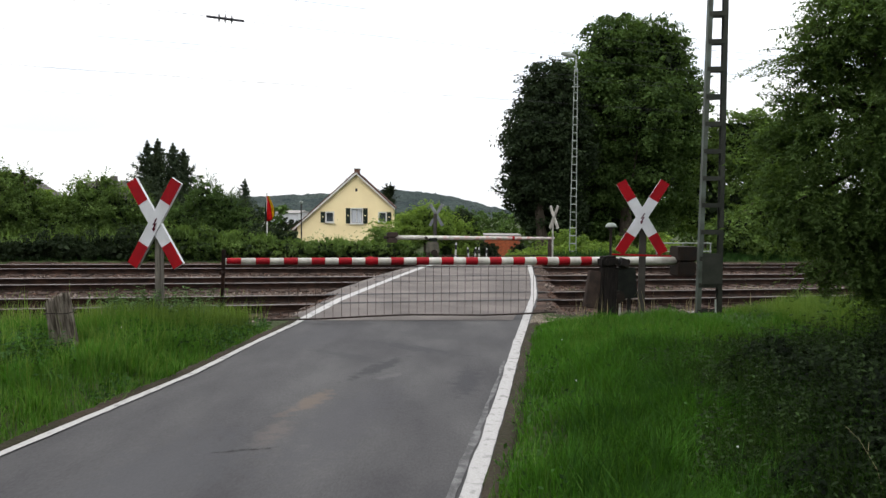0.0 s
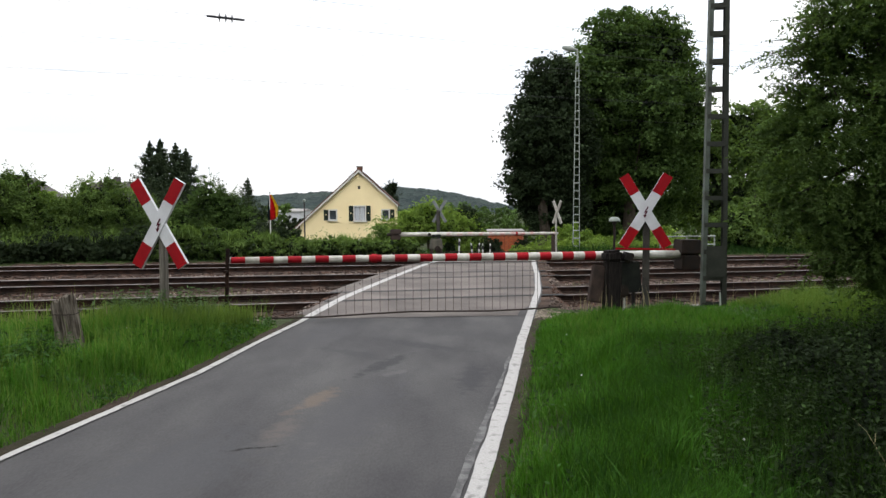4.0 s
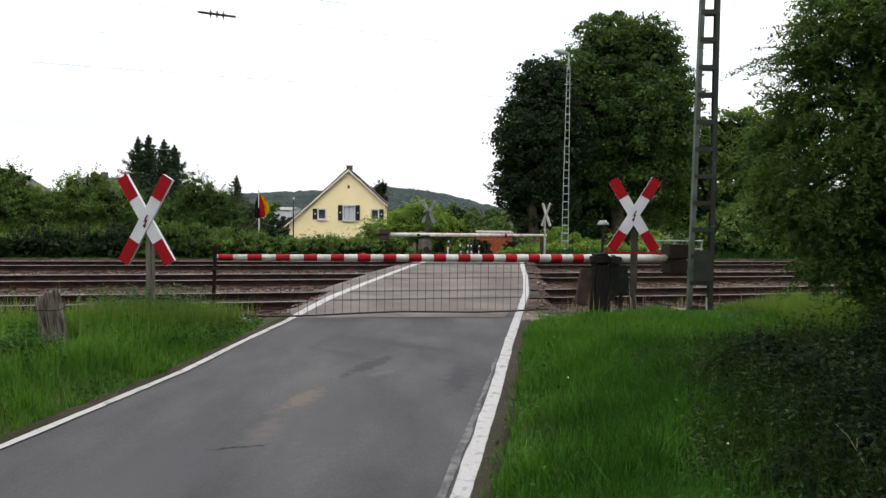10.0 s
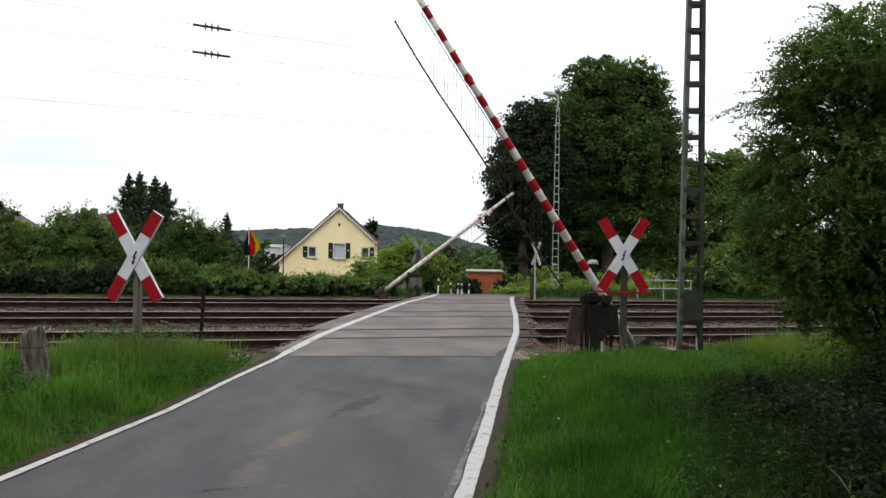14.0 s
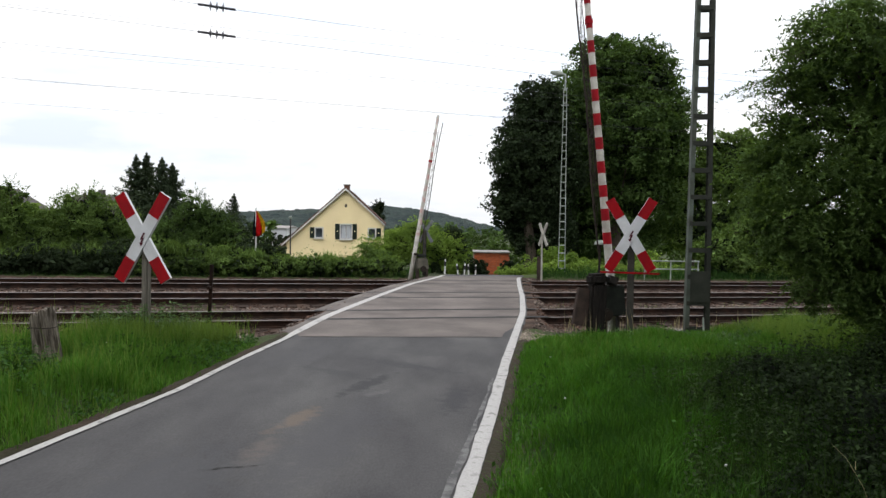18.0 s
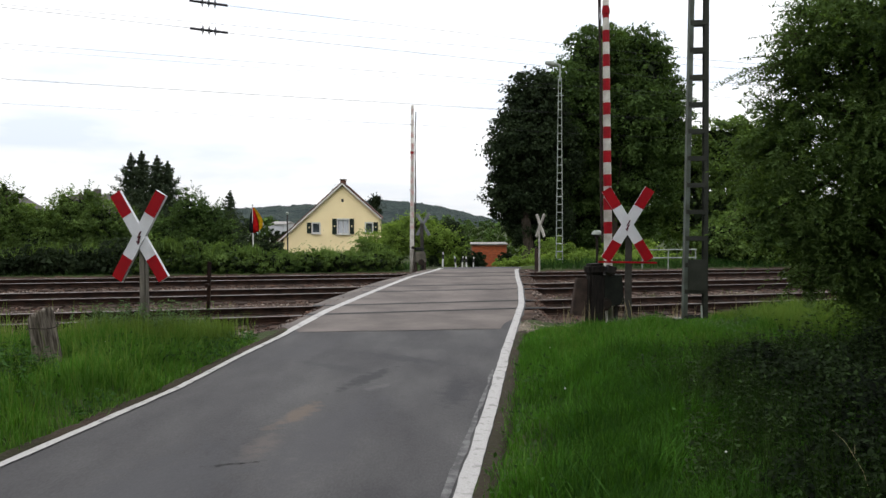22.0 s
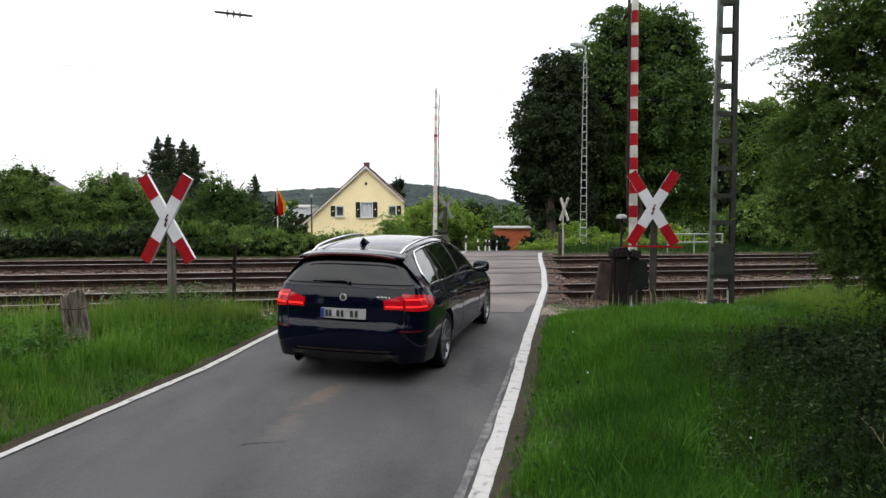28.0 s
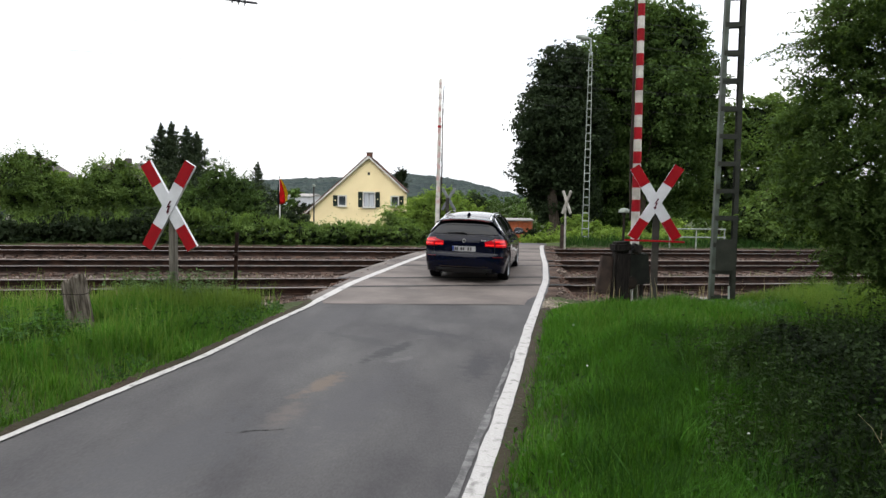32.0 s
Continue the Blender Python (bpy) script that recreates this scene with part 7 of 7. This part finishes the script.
def patch(bm, f, us, vs, thick=0.0):
    g = [[bm.verts.new(f(u, v)) for v in vs] for u in us]
    for i in range(len(us) - 1):
        for j in range(len(vs) - 1):
            bm.faces.new((g[i][j], g[i + 1][j], g[i + 1][j + 1], g[i][j + 1]))
    if thick:
        bmesh.ops.recalc_face_normals(bm, faces=bm.faces[:])
        bmesh.ops.solidify(bm, geom=bm.faces[:], thickness=thick)


def wheel(t, s, y):
    """A keyed wheel: tyre, rim, ten spokes in pairs, hub."""
    centre = (s * 0.80, y, WHEEL_R)
    w = empty("wheel", Matrix.Translation(centre))
    w.parent = t
    bm = bmesh.new()
    prof = [(0.245, -0.105), (0.300, -0.118), (0.322, -0.108), (0.333, -0.08), (0.335, 0), (0.333, 0.08), (0.322, 0.108), (0.300, 0.118), (0.245, 0.105), (0.238, 0.0)]
    n = 40
    rings = [[bm.verts.new((a, r * math.cos(k), r * math.sin(k))) for r, a in prof] for k in (2 * math.pi * i / n for i in range(n))]
    for i in range(n):
        for j in range(len(prof)):
            bm.faces.new((rings[i][j], rings[(i + 1) % n][j], rings[(i + 1) % n][(j + 1) % len(prof)], rings[i][(j + 1) % len(prof)]))
    part("tyre", bm, M["rubber"], w, "black tyre", True)
    bm = bmesh.new()
    prof = [(0.246, s * 0.100), (0.240, s * 0.112), (0.228, s * 0.104), (0.222, s * 0.05), (0.215, s * -0.05)]
    rings = [[bm.verts.new((a, r * math.cos(k), r * math.sin(k))) for r, a in prof] for k in (2 * math.pi * i / n for i in range(n))]
    for i in range(n):
        for j in range(len(prof) - 1):
            bm.faces.new((rings[i][j], rings[(i + 1) % n][j], rings[(i + 1) % n][j + 1], rings[i][j + 1]))
    part("rim", bm, M["alloy"], w, "silver alloy rim", True)
    bm = bmesh.new()
    tube(bm, [(s * 0.0, 0, 0), (s * 0.01, 0, 0)], 0.215, 30)
    part("brake_disc", bm, M["iron"], w)
    bm = bmesh.new()
    tube(bm, [(s * 0.03, 0, 0), (s * 0.085, 0, 0), (s * 0.095, 0, 0)], [0.07, 0.06, 0.035], 20)
    part("hub", bm, M["alloy"], w)
    for k in range(5):
        for d in (-1, 1):
            a = 2 * math.pi * k / 5 + d * 0.17
            b = 2 * math.pi * k / 5 + d * 0.26
            bm = bmesh.new()
            p0, p1 = Vector((s * 0.085, 0.05 * math.cos(a), 0.05 * math.sin(a))), Vector((s * 0.098, 0.228 * math.cos(b), 0.228 * math.sin(b)))
            ax = (p1 - p0).normalized()
            side = Vector((0, -math.sin(b), math.cos(b)))
            vs = []
            for p, wd in ((p0, 0.017), (p1, 0.013)):
                for da, db in ((-1, -1), (1, -1), (1, 1), (-1, 1)):
                    vs.append(bm.verts.new(p + side * wd * da + Vector((s * (0.0 if db > 0 else -0.03), 0, 0))))
            for i in range(4):
                bm.faces.new((vs[i], vs[(i + 1) % 4], vs[4 + (i + 1) % 4], vs[4 + i]))
            bm.faces.new(vs[4:])
            part("spoke", bm, M["alloy"], w)
    return w, centre, WHEEL_R


def lin(a, b, n):
    return [a + (b - a) * i / n for i in range(n + 1)]


def car():
    t = empty("estate_car", pose(-7.15, -14.5, 0, 0, 0, -12.5), "dark blue estate car with chrome window trim and lit tail lamps", "car")
    P = M["paint"]
    ys = sorted(set(lin(SIDE_END, 2.12, 90) + [c + 0.385 * math.cos(math.pi * k / 24) for c in (FRONT_AXLE, REAR_AXLE) for k in range(25)]))
    body = None
    for s in (-1, 1):
        bm = bmesh.new()
        patch(bm, lambda y, v, s=s: side_point(s, y, sill_z(y) + (belt_z(y) - sill_z(y)) * v), ys, lin(0, 1, 18))
        ob = part("side_panel", bm, P, t, smooth=True)
        body = body or ob
        for c in (FRONT_AXLE, REAR_AXLE):
            bm = bmesh.new()
            arc = [(c + 0.385 * math.cos(k), WHEEL_R + 0.385 * math.sin(k)) for k in lin(math.asin(-0.30), math.pi - math.asin(-0.30), 24)]
            patch(bm, lambda q, v, s=s: Vector((s * (side_x(*arc[q]) - 0.003 + (0.55 - side_x(*arc[q])) * v), arc[q][0], arc[q][1])), range(25), (0, 1))
            part("wheel_arch", bm, M["trim_black"], t)
        bm = bmesh.new()
        patch(bm, lambda y, v, s=s: side_point(s, y, 0.215 + 0.04 * v, 0.006), lin(-0.94, 1.22, 20), (0, 1), 0.02)
        part("sill", bm, M["trim_black"], t)
        # cabin side, panes and trim
        bm = bmesh.new()
        patch(bm, lambda y, v, s=s: cabin_point(s, y, v), lin(SIDE_END, 0.79, 60), lin(0, 1, 8))
        part("cabin_side", bm, P, t, smooth=True)
        for name, ya, yb in (("front_side_window", -0.38, 0.72), ("rear_side_window", -1.18, -0.48), ("rear_side_window", -1.40, -1.20), ("quarter_window", -1.97, -1.50)):
            bm = bmesh.new()

            def pane(q, v, ya=ya, yb=yb, s=s):
                lo, hi = 0.07, 0.90
                a, b = ya, yb
                if ya < -1.5:
                    a = ya + 0.16 * v ** 2 + 0.05 * (1 - v) ** 3
                if yb in (-0.48, -1.20):
                    b = yb + 0.09 * (0.5 - v)
                if ya in (-0.38, -1.18):
                    a = ya + 0.09 * (0.5 - v)
                if ya == -1.40:
                    a = ya - 0.20 * (0.5 - v)
                if yb == -1.50:
                    b = yb - 0.20 * (0.5 - v)
                return cabin_point(s, a + (b - a) * q, lo + (hi - lo) * v, 0.006)

            patch(bm, pane, lin(0, 1, 22), lin(0, 1, 8))
            part(name, bm, M["car_glass"], t, "dark tinted pane", True)
        for y0, w0, lean in ((-0.43, 0.10, 0.09), (-1.19, 0.025, 0.09), (-1.45, 0.10, -0.20)):
            bm = bmesh.new()
            patch(bm, lambda q, v, s=s: cabin_point(s, y0 + w0 * (q - 0.5) + lean * (0.5 - v), 0.07 + 0.83 * v, 0.009), (0, 0.5, 1), lin(0, 1, 6))
            part("pillar", bm, M["pillar"], t, smooth=True)
        bm = bmesh.new()
        loop = [cabin_point(s, y, 0.03, 0.008) for y in lin(0.76, -1.92, 40)]
        loop += [cabin_point(s, -1.92 - 0.085 * math.sin(math.pi * k / 8) + 0.19 * (k / 8) ** 2, 0.03 + 0.91 * k / 8, 0.008) for k in range(1, 8)]
        loop += [cabin_point(s, y, 0.94, 0.008) for y in lin(-1.73, 0.76, 44)]
        tube(bm, loop, 0.013, 6)
        part("window_trim", bm, M["chrome"], t, "bright chrome trim", True)
        # roof rail
        bm = bmesh.new()
        tube(bm, [roof_point(s * 0.94, -0.12, 0.012)] + [roof_point(s * 0.945, y, 0.040) for y in lin(-0.25, -1.85, 16)] + [roof_point(s * 0.94, -2.0, 0.012)], 0.015, 8)
        part("roof_rail", bm, M["chrome"], t, "satin chrome roof rail", True)
        # handles, seams, side lamp, mirror
        for y in (0.04, -1.06):
            bm = bmesh.new()
            tube(bm, [side_point(s, y + d, 0.862 + 0.012 * (0 if abs(d) < 0.1 else -1) + 0.02 * (y < -0.5), o) for d, o in ((0.115, 0.002), (0.09, 0.028), (0.0, 0.034), (-0.09, 0.028), (-0.115, 0.002))], [0.012, 0.017, 0.018, 0.017, 0.012], 8)
            h = part("door_handle", bm, P, t, smooth=True)
            bm = bmesh.new()
            tube(bm, [side_point(s, y + d, 0.855 + 0.02 * (y < -0.5), 0.049) for d in (0.09, 0.0, -0.09)], 0.006, 6)
            part("handle_strip", bm, M["chrome"], h, "chrome strip")
        for y0, bend, low in ((0.80, 0.06, 0.27), (-0.38, 0.0, 0.27), (-1.48, -0.14, 0.75)):
            bm = bmesh.new()
            pts = []
            for k in lin(0, 1, 16):
                z = low + k * (belt_z(y0) - low - 0.01)
                pts.append(side_point(s, y0 + bend * (1 - k) ** 2 * (1 if bend > 0 else -1.1) + 0.02 * k, z, -0.0005))
            tube(bm, pts, 0.004, 5)
            part("door_gap", bm, M["trim_black"], t)
        bm = bmesh.new()
        patch(bm, lambda y, z, s=s: side_point(s, y, z, 0.006), lin(1.16, 1.30, 4), lin(0.735, 0.765, 2), 0.004)
        part("side_lamp", bm, M["chrome"], t, "chrome side lamp bezel")
        bm = bmesh.new()
        bmesh.ops.create_uvsphere(bm, u_segments=20, v_segments=12, radius=1.0)
        for vt in bm.verts:
            q = vt.co.copy()
            lift = 1.0 if q.y > 0 else 0.55
            vt.co = Vector((s * 0.985 + 0.125 * math.copysign(abs(q.x) ** 0.75, q.x), 0.58 + 0.105 * q.y * lift - 0.02 * s * q.x, 1.045 + 0.088 * math.copysign(abs(q.z) ** 0.75, q.z)))
        mir = part("door_mirror", bm, P, t, smooth=True)
        bm = bmesh.new()
        box(bm, s * 0.89, 0.61, 1.005, 0.14, 0.06, 0.035, None, 0.012)
        part("mirror_foot", bm, M["trim_black"], mir)
        bm = bmesh.new()
        box(bm, s * 0.985, 0.522, 1.045, 0.18, 0.012, 0.11, Matrix.Rotation(radians(-12 * s), 4, "Z"), 0.005)
        part("mirror_glass", bm, M["chrome"], mir)
        bm = bmesh.new()
        patch(bm, lambda q, v, s=s: nose_point(s * (0.50 + 0.46 * q), 0.70 + 0.20 * v) + Vector((0, 0.008, 0.004)), lin(0, 1, 10), lin(0, 1, 4))
        hl = part("headlamp", bm, M["head"], t, "clear headlamp", True)
        bm = bmesh.new()
        patch(bm, lambda y, z, s=s: side_point(s, y, z, 0.006), lin(2.12, 1.90, 6), lin(0.63, 0.71, 3))
        part("lamp_side", bm, M["head"], hl, smooth=True)
        # tail lamp: outer block on the body, inner block on the tailgate, lit bars
        bm = bmesh.new()
        patch(bm, lambda q, v, s=s: rear_point(s * (0.755 + 0.245 * q), 0.828 + 0.178 * v - 0.012 * q, 0.010), lin(0, 1, 12), lin(0, 1, 6))
        tl = part("tail_lamp", bm, M["tail"], t, "red lit tail lamp", True)
        bm = bmesh.new()
        patch(bm, lambda q, v, s=s: side_point(s, SIDE_END + 0.16 * q, 0.840 + 0.145 * v - 0.012 + 0.04 * q * (1 - v), 0.007), lin(0, 1, 6), lin(0, 1, 5))
        part("lamp_side", bm, M["tail"], tl, smooth=True)
        bm = bmesh.new()
        patch(bm, lambda q, v, s=s: rear_point(s * (0.51 + 0.235 * q), 0.836 + (0.100 + 0.050 * q) * v, 0.010), lin(0, 1, 10), lin(0, 1, 4))
        part("lamp_inner", bm, M["tail"], tl, smooth=True)
        for z0, ua, ub in ((0.862, 0.53, 0.73), (0.863, 0.775, 0.985), (0.940, 0.775, 0.985)):
            bm = bmesh.new()
            patch(bm, lambda q, v, s=s: rear_point(s * (ua + (ub - ua) * q), z0 + 0.016 * v, 0.014), lin(0, 1, 10), (0, 1))
            part("light_bar", bm, M["tail_bar"], tl, smooth=True)
        bm = bmesh.new()
        patch(bm, lambda q, v, s=s: rear_point(s * (0.70 + 0.26 * q), 0.598 + 0.022 * v, 0.008), lin(0, 1, 8), (0, 1))
        part("reflector", bm, M["amber"], t, "dark red reflector", True)
        bm = bmesh.new()
        tube(bm, [(s * 0.52, -2.30, 0.27), (s * 0.52, -2.43, 0.272)], [0.042, 0.045], 14, False)
        tube(bm, [(s * 0.52, -2.30, 0.27), (s * 0.52, -2.431, 0.272)], [0.030, 0.036], 14, False)
        part("exhaust_pipe", bm, M["chrome"], t, "chrome exhaust tip", True)
    # skins
    bm = bmesh.new()
    patch(bm, lambda u, z: rear_point(u, z), [math.sin(q * math.pi / 2) for q in lin(-1, 1, 50)], lin(0.25, 1.062, 34))
    part("tail_panel", bm, P, t, smooth=True)
    bm = bmesh.new()
    patch(bm, lambda u, z: back_point(u, z), [math.sin(q * math.pi / 2) for q in lin(-1, 1, 40)], lin(1.062, 1.435, 12))
    part("tailgate", bm, P, t, smooth=True)
    bm = bmesh.new()
    patch(bm, lambda u, q: back_point(u, 1.095 + 0.295 * q, 0.012), lin(-0.955, 0.955, 44), lin(0, 1, 8))
    part("rear_window", bm, M["rear_glass"], t, "dark tinted rear window", True)
    bm = bmesh.new()
    patch(bm, lambda u, y: roof_point(u, y), lin(-1, 1, 28), lin(-2.12, -0.08, 40))
    part("roof", bm, P, t, smooth=True)
    bm = bmesh.new()
    patch(bm, lambda u, q: Vector((u * (0.60 + 0.02 * q), -2.02 - 0.20 * q + 0.05 * u * u, eave_z(-2.1) + 0.082 - 0.03 * abs(u) ** 3 * 1.6 - 0.035 * q)), lin(-1, 1, 24), lin(0, 1, 5), 0.03)
    sp = part("roof_spoiler", bm, P, t, smooth=True)
    bm = bmesh.new()
    patch(bm, lambda u, q: Vector((u * 0.54, -2.262 + 0.05 * u * u + 0.006 * q, eave_z(-2.1) + 0.054 - 0.03 * abs(u) ** 3 * 1.6 - 0.040 * q)), lin(-1, 1, 20), (0, 1), 0.006)
    part("third_brake_lamp", bm, M["amber"], sp, "dark red strip lamp", True)
    bm = bmesh.new()
    patch(bm, lambda u, v: bonnet_point(u, v), lin(-1, 1, 40), lin(0, 1, 24))
    part("bonnet", bm, P, t, smooth=True)
    bm = bmesh.new()
    patch(bm, lambda u, q: nose_point(u, q), [math.sin(q * math.pi / 2) for q in lin(-1, 1, 50)], lin(0, 1, 20))
    part("front_bumper", bm, P, t, smooth=True)
    bm = bmesh.new()
    for s in (-1, 1):
        patch_bm = bm
        g = [[bm.verts.new(nose_point(s * (0.06 + 0.26 * q), 0.62 + 0.22 * v) + Vector((0, 0.008, 0))) for v in lin(0, 1, 3)] for q in lin(0, 1, 6)]
        for i in range(6):
            for j in range(3):
                bm.faces.new((g[i][j], g[i + 1][j], g[i + 1][j + 1], g[i][j + 1]))
    part("grille", bm, M["trim_black"], t, "dark grille openings")
    bm = bmesh.new()
    patch(bm, lambda u, v: screen_point(u, v), lin(-1, 1, 24), lin(0, 1, 12))
    part("windscreen", bm, M["car_glass"], t, smooth=True)
    bm = bmesh.new()
    box(bm, 0, -0.05, 0.30, 1.40, 4.3, 0.17, None, 0.03)
    box(bm, 0, 0.12, 0.55, 1.10, 3.6, 0.6, None, 0.03)
    part("underbody", bm, M["trim_black"], t)
    bm = bmesh.new()
    patch(bm, lambda u, q: rear_point(u, 0.252 + 0.10 * q, 0.004), lin(-0.72, 0.72, 20), lin(0, 1, 4))
    part("diffuser", bm, M["trim_black"], t, "black lower bumper insert", True)
    bm = bmesh.new()
    patch(bm, lambda u, q: rear_point(u, 0.375 + 0.018 * q, 0.006), lin(-0.62, 0.62, 20), (0, 1))
    part("bumper_strip", bm, M["iron"], t, "satin strip along the bumper", True)
    for z, r in ((0.668, 0.005), (1.061, 0.006)):
        bm = bmesh.new()
        tube(bm, [rear_point(u, z, 0.001) for u in lin(-0.80, 0.80, 30)], r, 5)
        part("panel_gap", bm, M["trim_black"], t)
    for s in (-1, 1):
        bm = bmesh.new()
        tube(bm, [rear_point(s * 0.75, z, 0.002) for z in lin(0.67, 1.055, 10)], 0.004, 5)
        part("panel_gap", bm, M["trim_black"], t)
    # plate with plain bars, round badge, lettering as bars
    bm = bmesh.new()
    patch(bm, lambda u, q: Vector((0.26 * u, -2.418 + 0.004 * q + 0.006 * u * u, 0.722 + 0.112 * q)), lin(-1, 1, 8), (0, 1), 0.008)
    plate = part("number_plate", bm, M["plate"], t, "white number plate with plain dark bars")
    bm = bmesh.new()
    box(bm, -0.238, -2.418, 0.779, 0.040, 0.004, 0.100)
    part("blue_band", bm, M["plate_blue"], plate)
    for x, w in ((-0.185, 0.03), (-0.145, 0.03), (-0.055, 0.035), (-0.008, 0.03), (0.10, 0.035), (0.155, 0.03)):
        bm = bmesh.new()
        box(bm, x, -2.4205, 0.778, w, 0.004, 0.070)
        part("print_bar", bm, M["ink"], plate)
    bm = bmesh.new()
    tube(bm, [(0, -2.398, 0.955), (0, -2.412, 0.955)], [0.041, 0.039], 24)
    bd = part("badge", bm, M["plate"], t, "round badge")
    bm = bmesh.new()
    tube(bm, [(0, -2.412, 0.955), (0, -2.4145, 0.955)], 0.026, 20)
    part("badge_field", bm, M["ink"], bd)
    for k in range(4):
        bm = bmesh.new()
        box(bm, 0.385 + 0.042 * k, -2.376 + 0.004 * k, 0.962, 0.03 if k < 3 else 0.018, 0.004, 0.028 if k < 3 else 0.018)
        part("model_bar", bm, M["trim"], t)
    # wiper, aerial
    bm = bmesh.new()
    tube(bm, [back_point(0.06, 1.10, 0.02), back_point(0.0, 1.115, 0.035), back_point(-0.50, 1.110, 0.022)], [0.022, 0.014, 0.007], 8)
    part("rear_wiper", bm, M["trim_black"], t)
    bm = bmesh.new()
    base = roof_point(0, -1.72)
    vs = [bm.verts.new(base + Vector(p)) for p in ((-0.035, 0.10, 0), (0.035, 0.10, 0), (0.04, -0.07, 0), (-0.04, -0.07, 0), (0, -0.055, 0.075), (0, -0.085, 0.07))]
    for f in ((0, 1, 4), (1, 2, 5, 4), (2, 3, 5), (3, 0, 4, 5)):
        bm.faces.new([vs[i] for i in f])
    part("roof_aerial", bm, P, t)
    bm = bmesh.new()
    loop = [side_point(1, -1.74 + 0.105 * cx, 0.89 + 0.085 * cz, 0.0) for cx, cz in ((-1, -0.8), (-0.8, -1), (0.8, -1), (1, -0.8), (1, 0.8), (0.8, 1), (-0.8, 1), (-1, 0.8), (-1, -0.8))]
    tube(bm, loop, 0.0035, 5)
    part("fuel_flap", bm, M["trim_black"], t)
    made = [wheel(t, s, y) for s in (-1, 1) for y in (FRONT_AXLE, REAR_AXLE)]
    # the body was drawn slim: bring every part to full size
    done = set()
    for ob in t.children_recursive:
        if ob.data and ob.data.name not in done:
            done.add(ob.data.name)
            ob.data.transform(Matrix.Scale(CAR_SIZE, 4))
    return t, [(w, tuple(q * CAR_SIZE for q in c), r * CAR_SIZE) for w, c, r in made]


estate_car, wheels = car()

# ---------------------------------------------------------------- what moves
NEAR_LIFT = ((0, 0.8), (10.8, 0.9), (11.0, 2.6), (11.2, 4.4), (11.5, 7.2), (11.8, 10.5), (12.0, 13.3), (12.5, 21.6), (13.0, 31.1), (13.5, 42.4), (14.0, 54.5), (14.5, 64.9), (15.2, 71.5), (16.5, 75.3), (17.0, 77.4), (17.5, 80.4), (18.0, 83.1), (18.5, 85.2), (19.0, 86.7), (20.0, 88.2), (22.0, 88.9), (24.0, 89.5), (32.0, 89.5))
FAR_LIFT = ((0, -0.6), (11.2, -0.4), (11.6, 2.2), (12.0, 5.8), (12.5, 12.0), (13.0, 18.6), (13.5, 27.0), (14.0, 36.8), (14.5, 47.4), (15.4, 68.0), (16.0, 79.0), (16.5, 83.2), (17.0, 84.4), (17.5, 81.8), (18.0, 80.7), (18.5, 84.4), (19.0, 89.3), (20.0, 89.5), (32.0, 89.3))
CAR_WAY = ((0, -7.15, -14.5, -12.5), (18.5, -7.15, -14.5, -12.5), (20.0, -6.75, -12.6, -12.5), (21.5, -5.2, -6.9, -13.5), (22.5, -4.05, -2.1, -14.5), (23.5, -3.13, 1.00, -15.8), (24.0, -2.82, 1.97, -15.8), (24.5, -2.55, 2.86, -16.2), (25.0, -2.27, 3.81, -16.4), (25.5, -1.99, 4.92, -16.2), (26.5, -1.42, 7.12, -14.8), (27.5, -0.92, 9.28, -13.4), (28.0, -0.69, 10.30, -12.7), (29.0, -0.27, 12.52, -11.8), (30.0, 0.11, 14.70, -11.0), (31.0, 0.42, 16.60, -10.2), (32.0, 0.70, 18.40, -9.5))
FLAG_SWING = ((0, 75), (2, 65), (3.5, 70), (6, 20), (9, 25), (10.8, 15), (11.5, 70), (12.5, 30), (13, 8), (14, 20), (14.5, 40), (16.5, 35), (18, 55), (19, 75), (20, 60), (23, 45), (25, 70), (28, 60), (30, 70), (32, 68))


def motions():
    for (keyed, mirror), lifts in zip(BARRIERS, (NEAR_LIFT, FAR_LIFT)):
        for ob, place, turns in keyed:
            if turns:
                walk(ob, [(t, boom_pose(place, a, mirror)) for t, a in lifts])
            else:
                p, q, hang, dz = place
                side = 1 if mirror else -1
                rows = []
                for t, a in lifts:
                    c, n = math.cos(radians(a)), math.sin(radians(a))
                    at = Matrix.Translation((p[0] + q * c + side * hang * n, p[1], p[2] + abs(q) * n - hang * c - dz + hang))
                    rows.append((t, at if turns is None else at @ boom_pose((0, 0, 0), a, mirror)))
                walk(ob, rows)
    walk(flag_cloth, [(t, Matrix.Translation(flag_cloth.matrix_basis.translation) @ pose(0, 0, 0, 0, 0, 30 - a * 0.8)) for t, a in FLAG_SWING])
    rows, gone, last = [], 0.0, None
    for t, x, y, yaw in CAR_WAY:
        z = float(road_z(x, y)) + 0.004
        if last:
            gone += math.hypot(x - last[0], y - last[1])
        last = (x, y)
        rows.append((t, pose(x, y, z, 0, math.degrees(CROSSFALL), yaw), gone))
    walk(estate_car, [(t, m) for t, m, g in rows])
    for w, centre, r in wheels:
        turns, before = [], None
        for t, m, g in rows:
            if before and g - before[1] > 0.2:
                n = int((g - before[1]) / 0.35) + 1
                for i in range(1, n):
                    s = i / n
                    turns.append((before[0] + (t - before[0]) * s, before[1] + (g - before[1]) * s))
            turns.append((t, g))
            before = (t, g)
        walk(w, [(t, Matrix.Translation(centre) @ Matrix.Rotation(-g / r, 4, "X")) for t, g in turns])


motions()
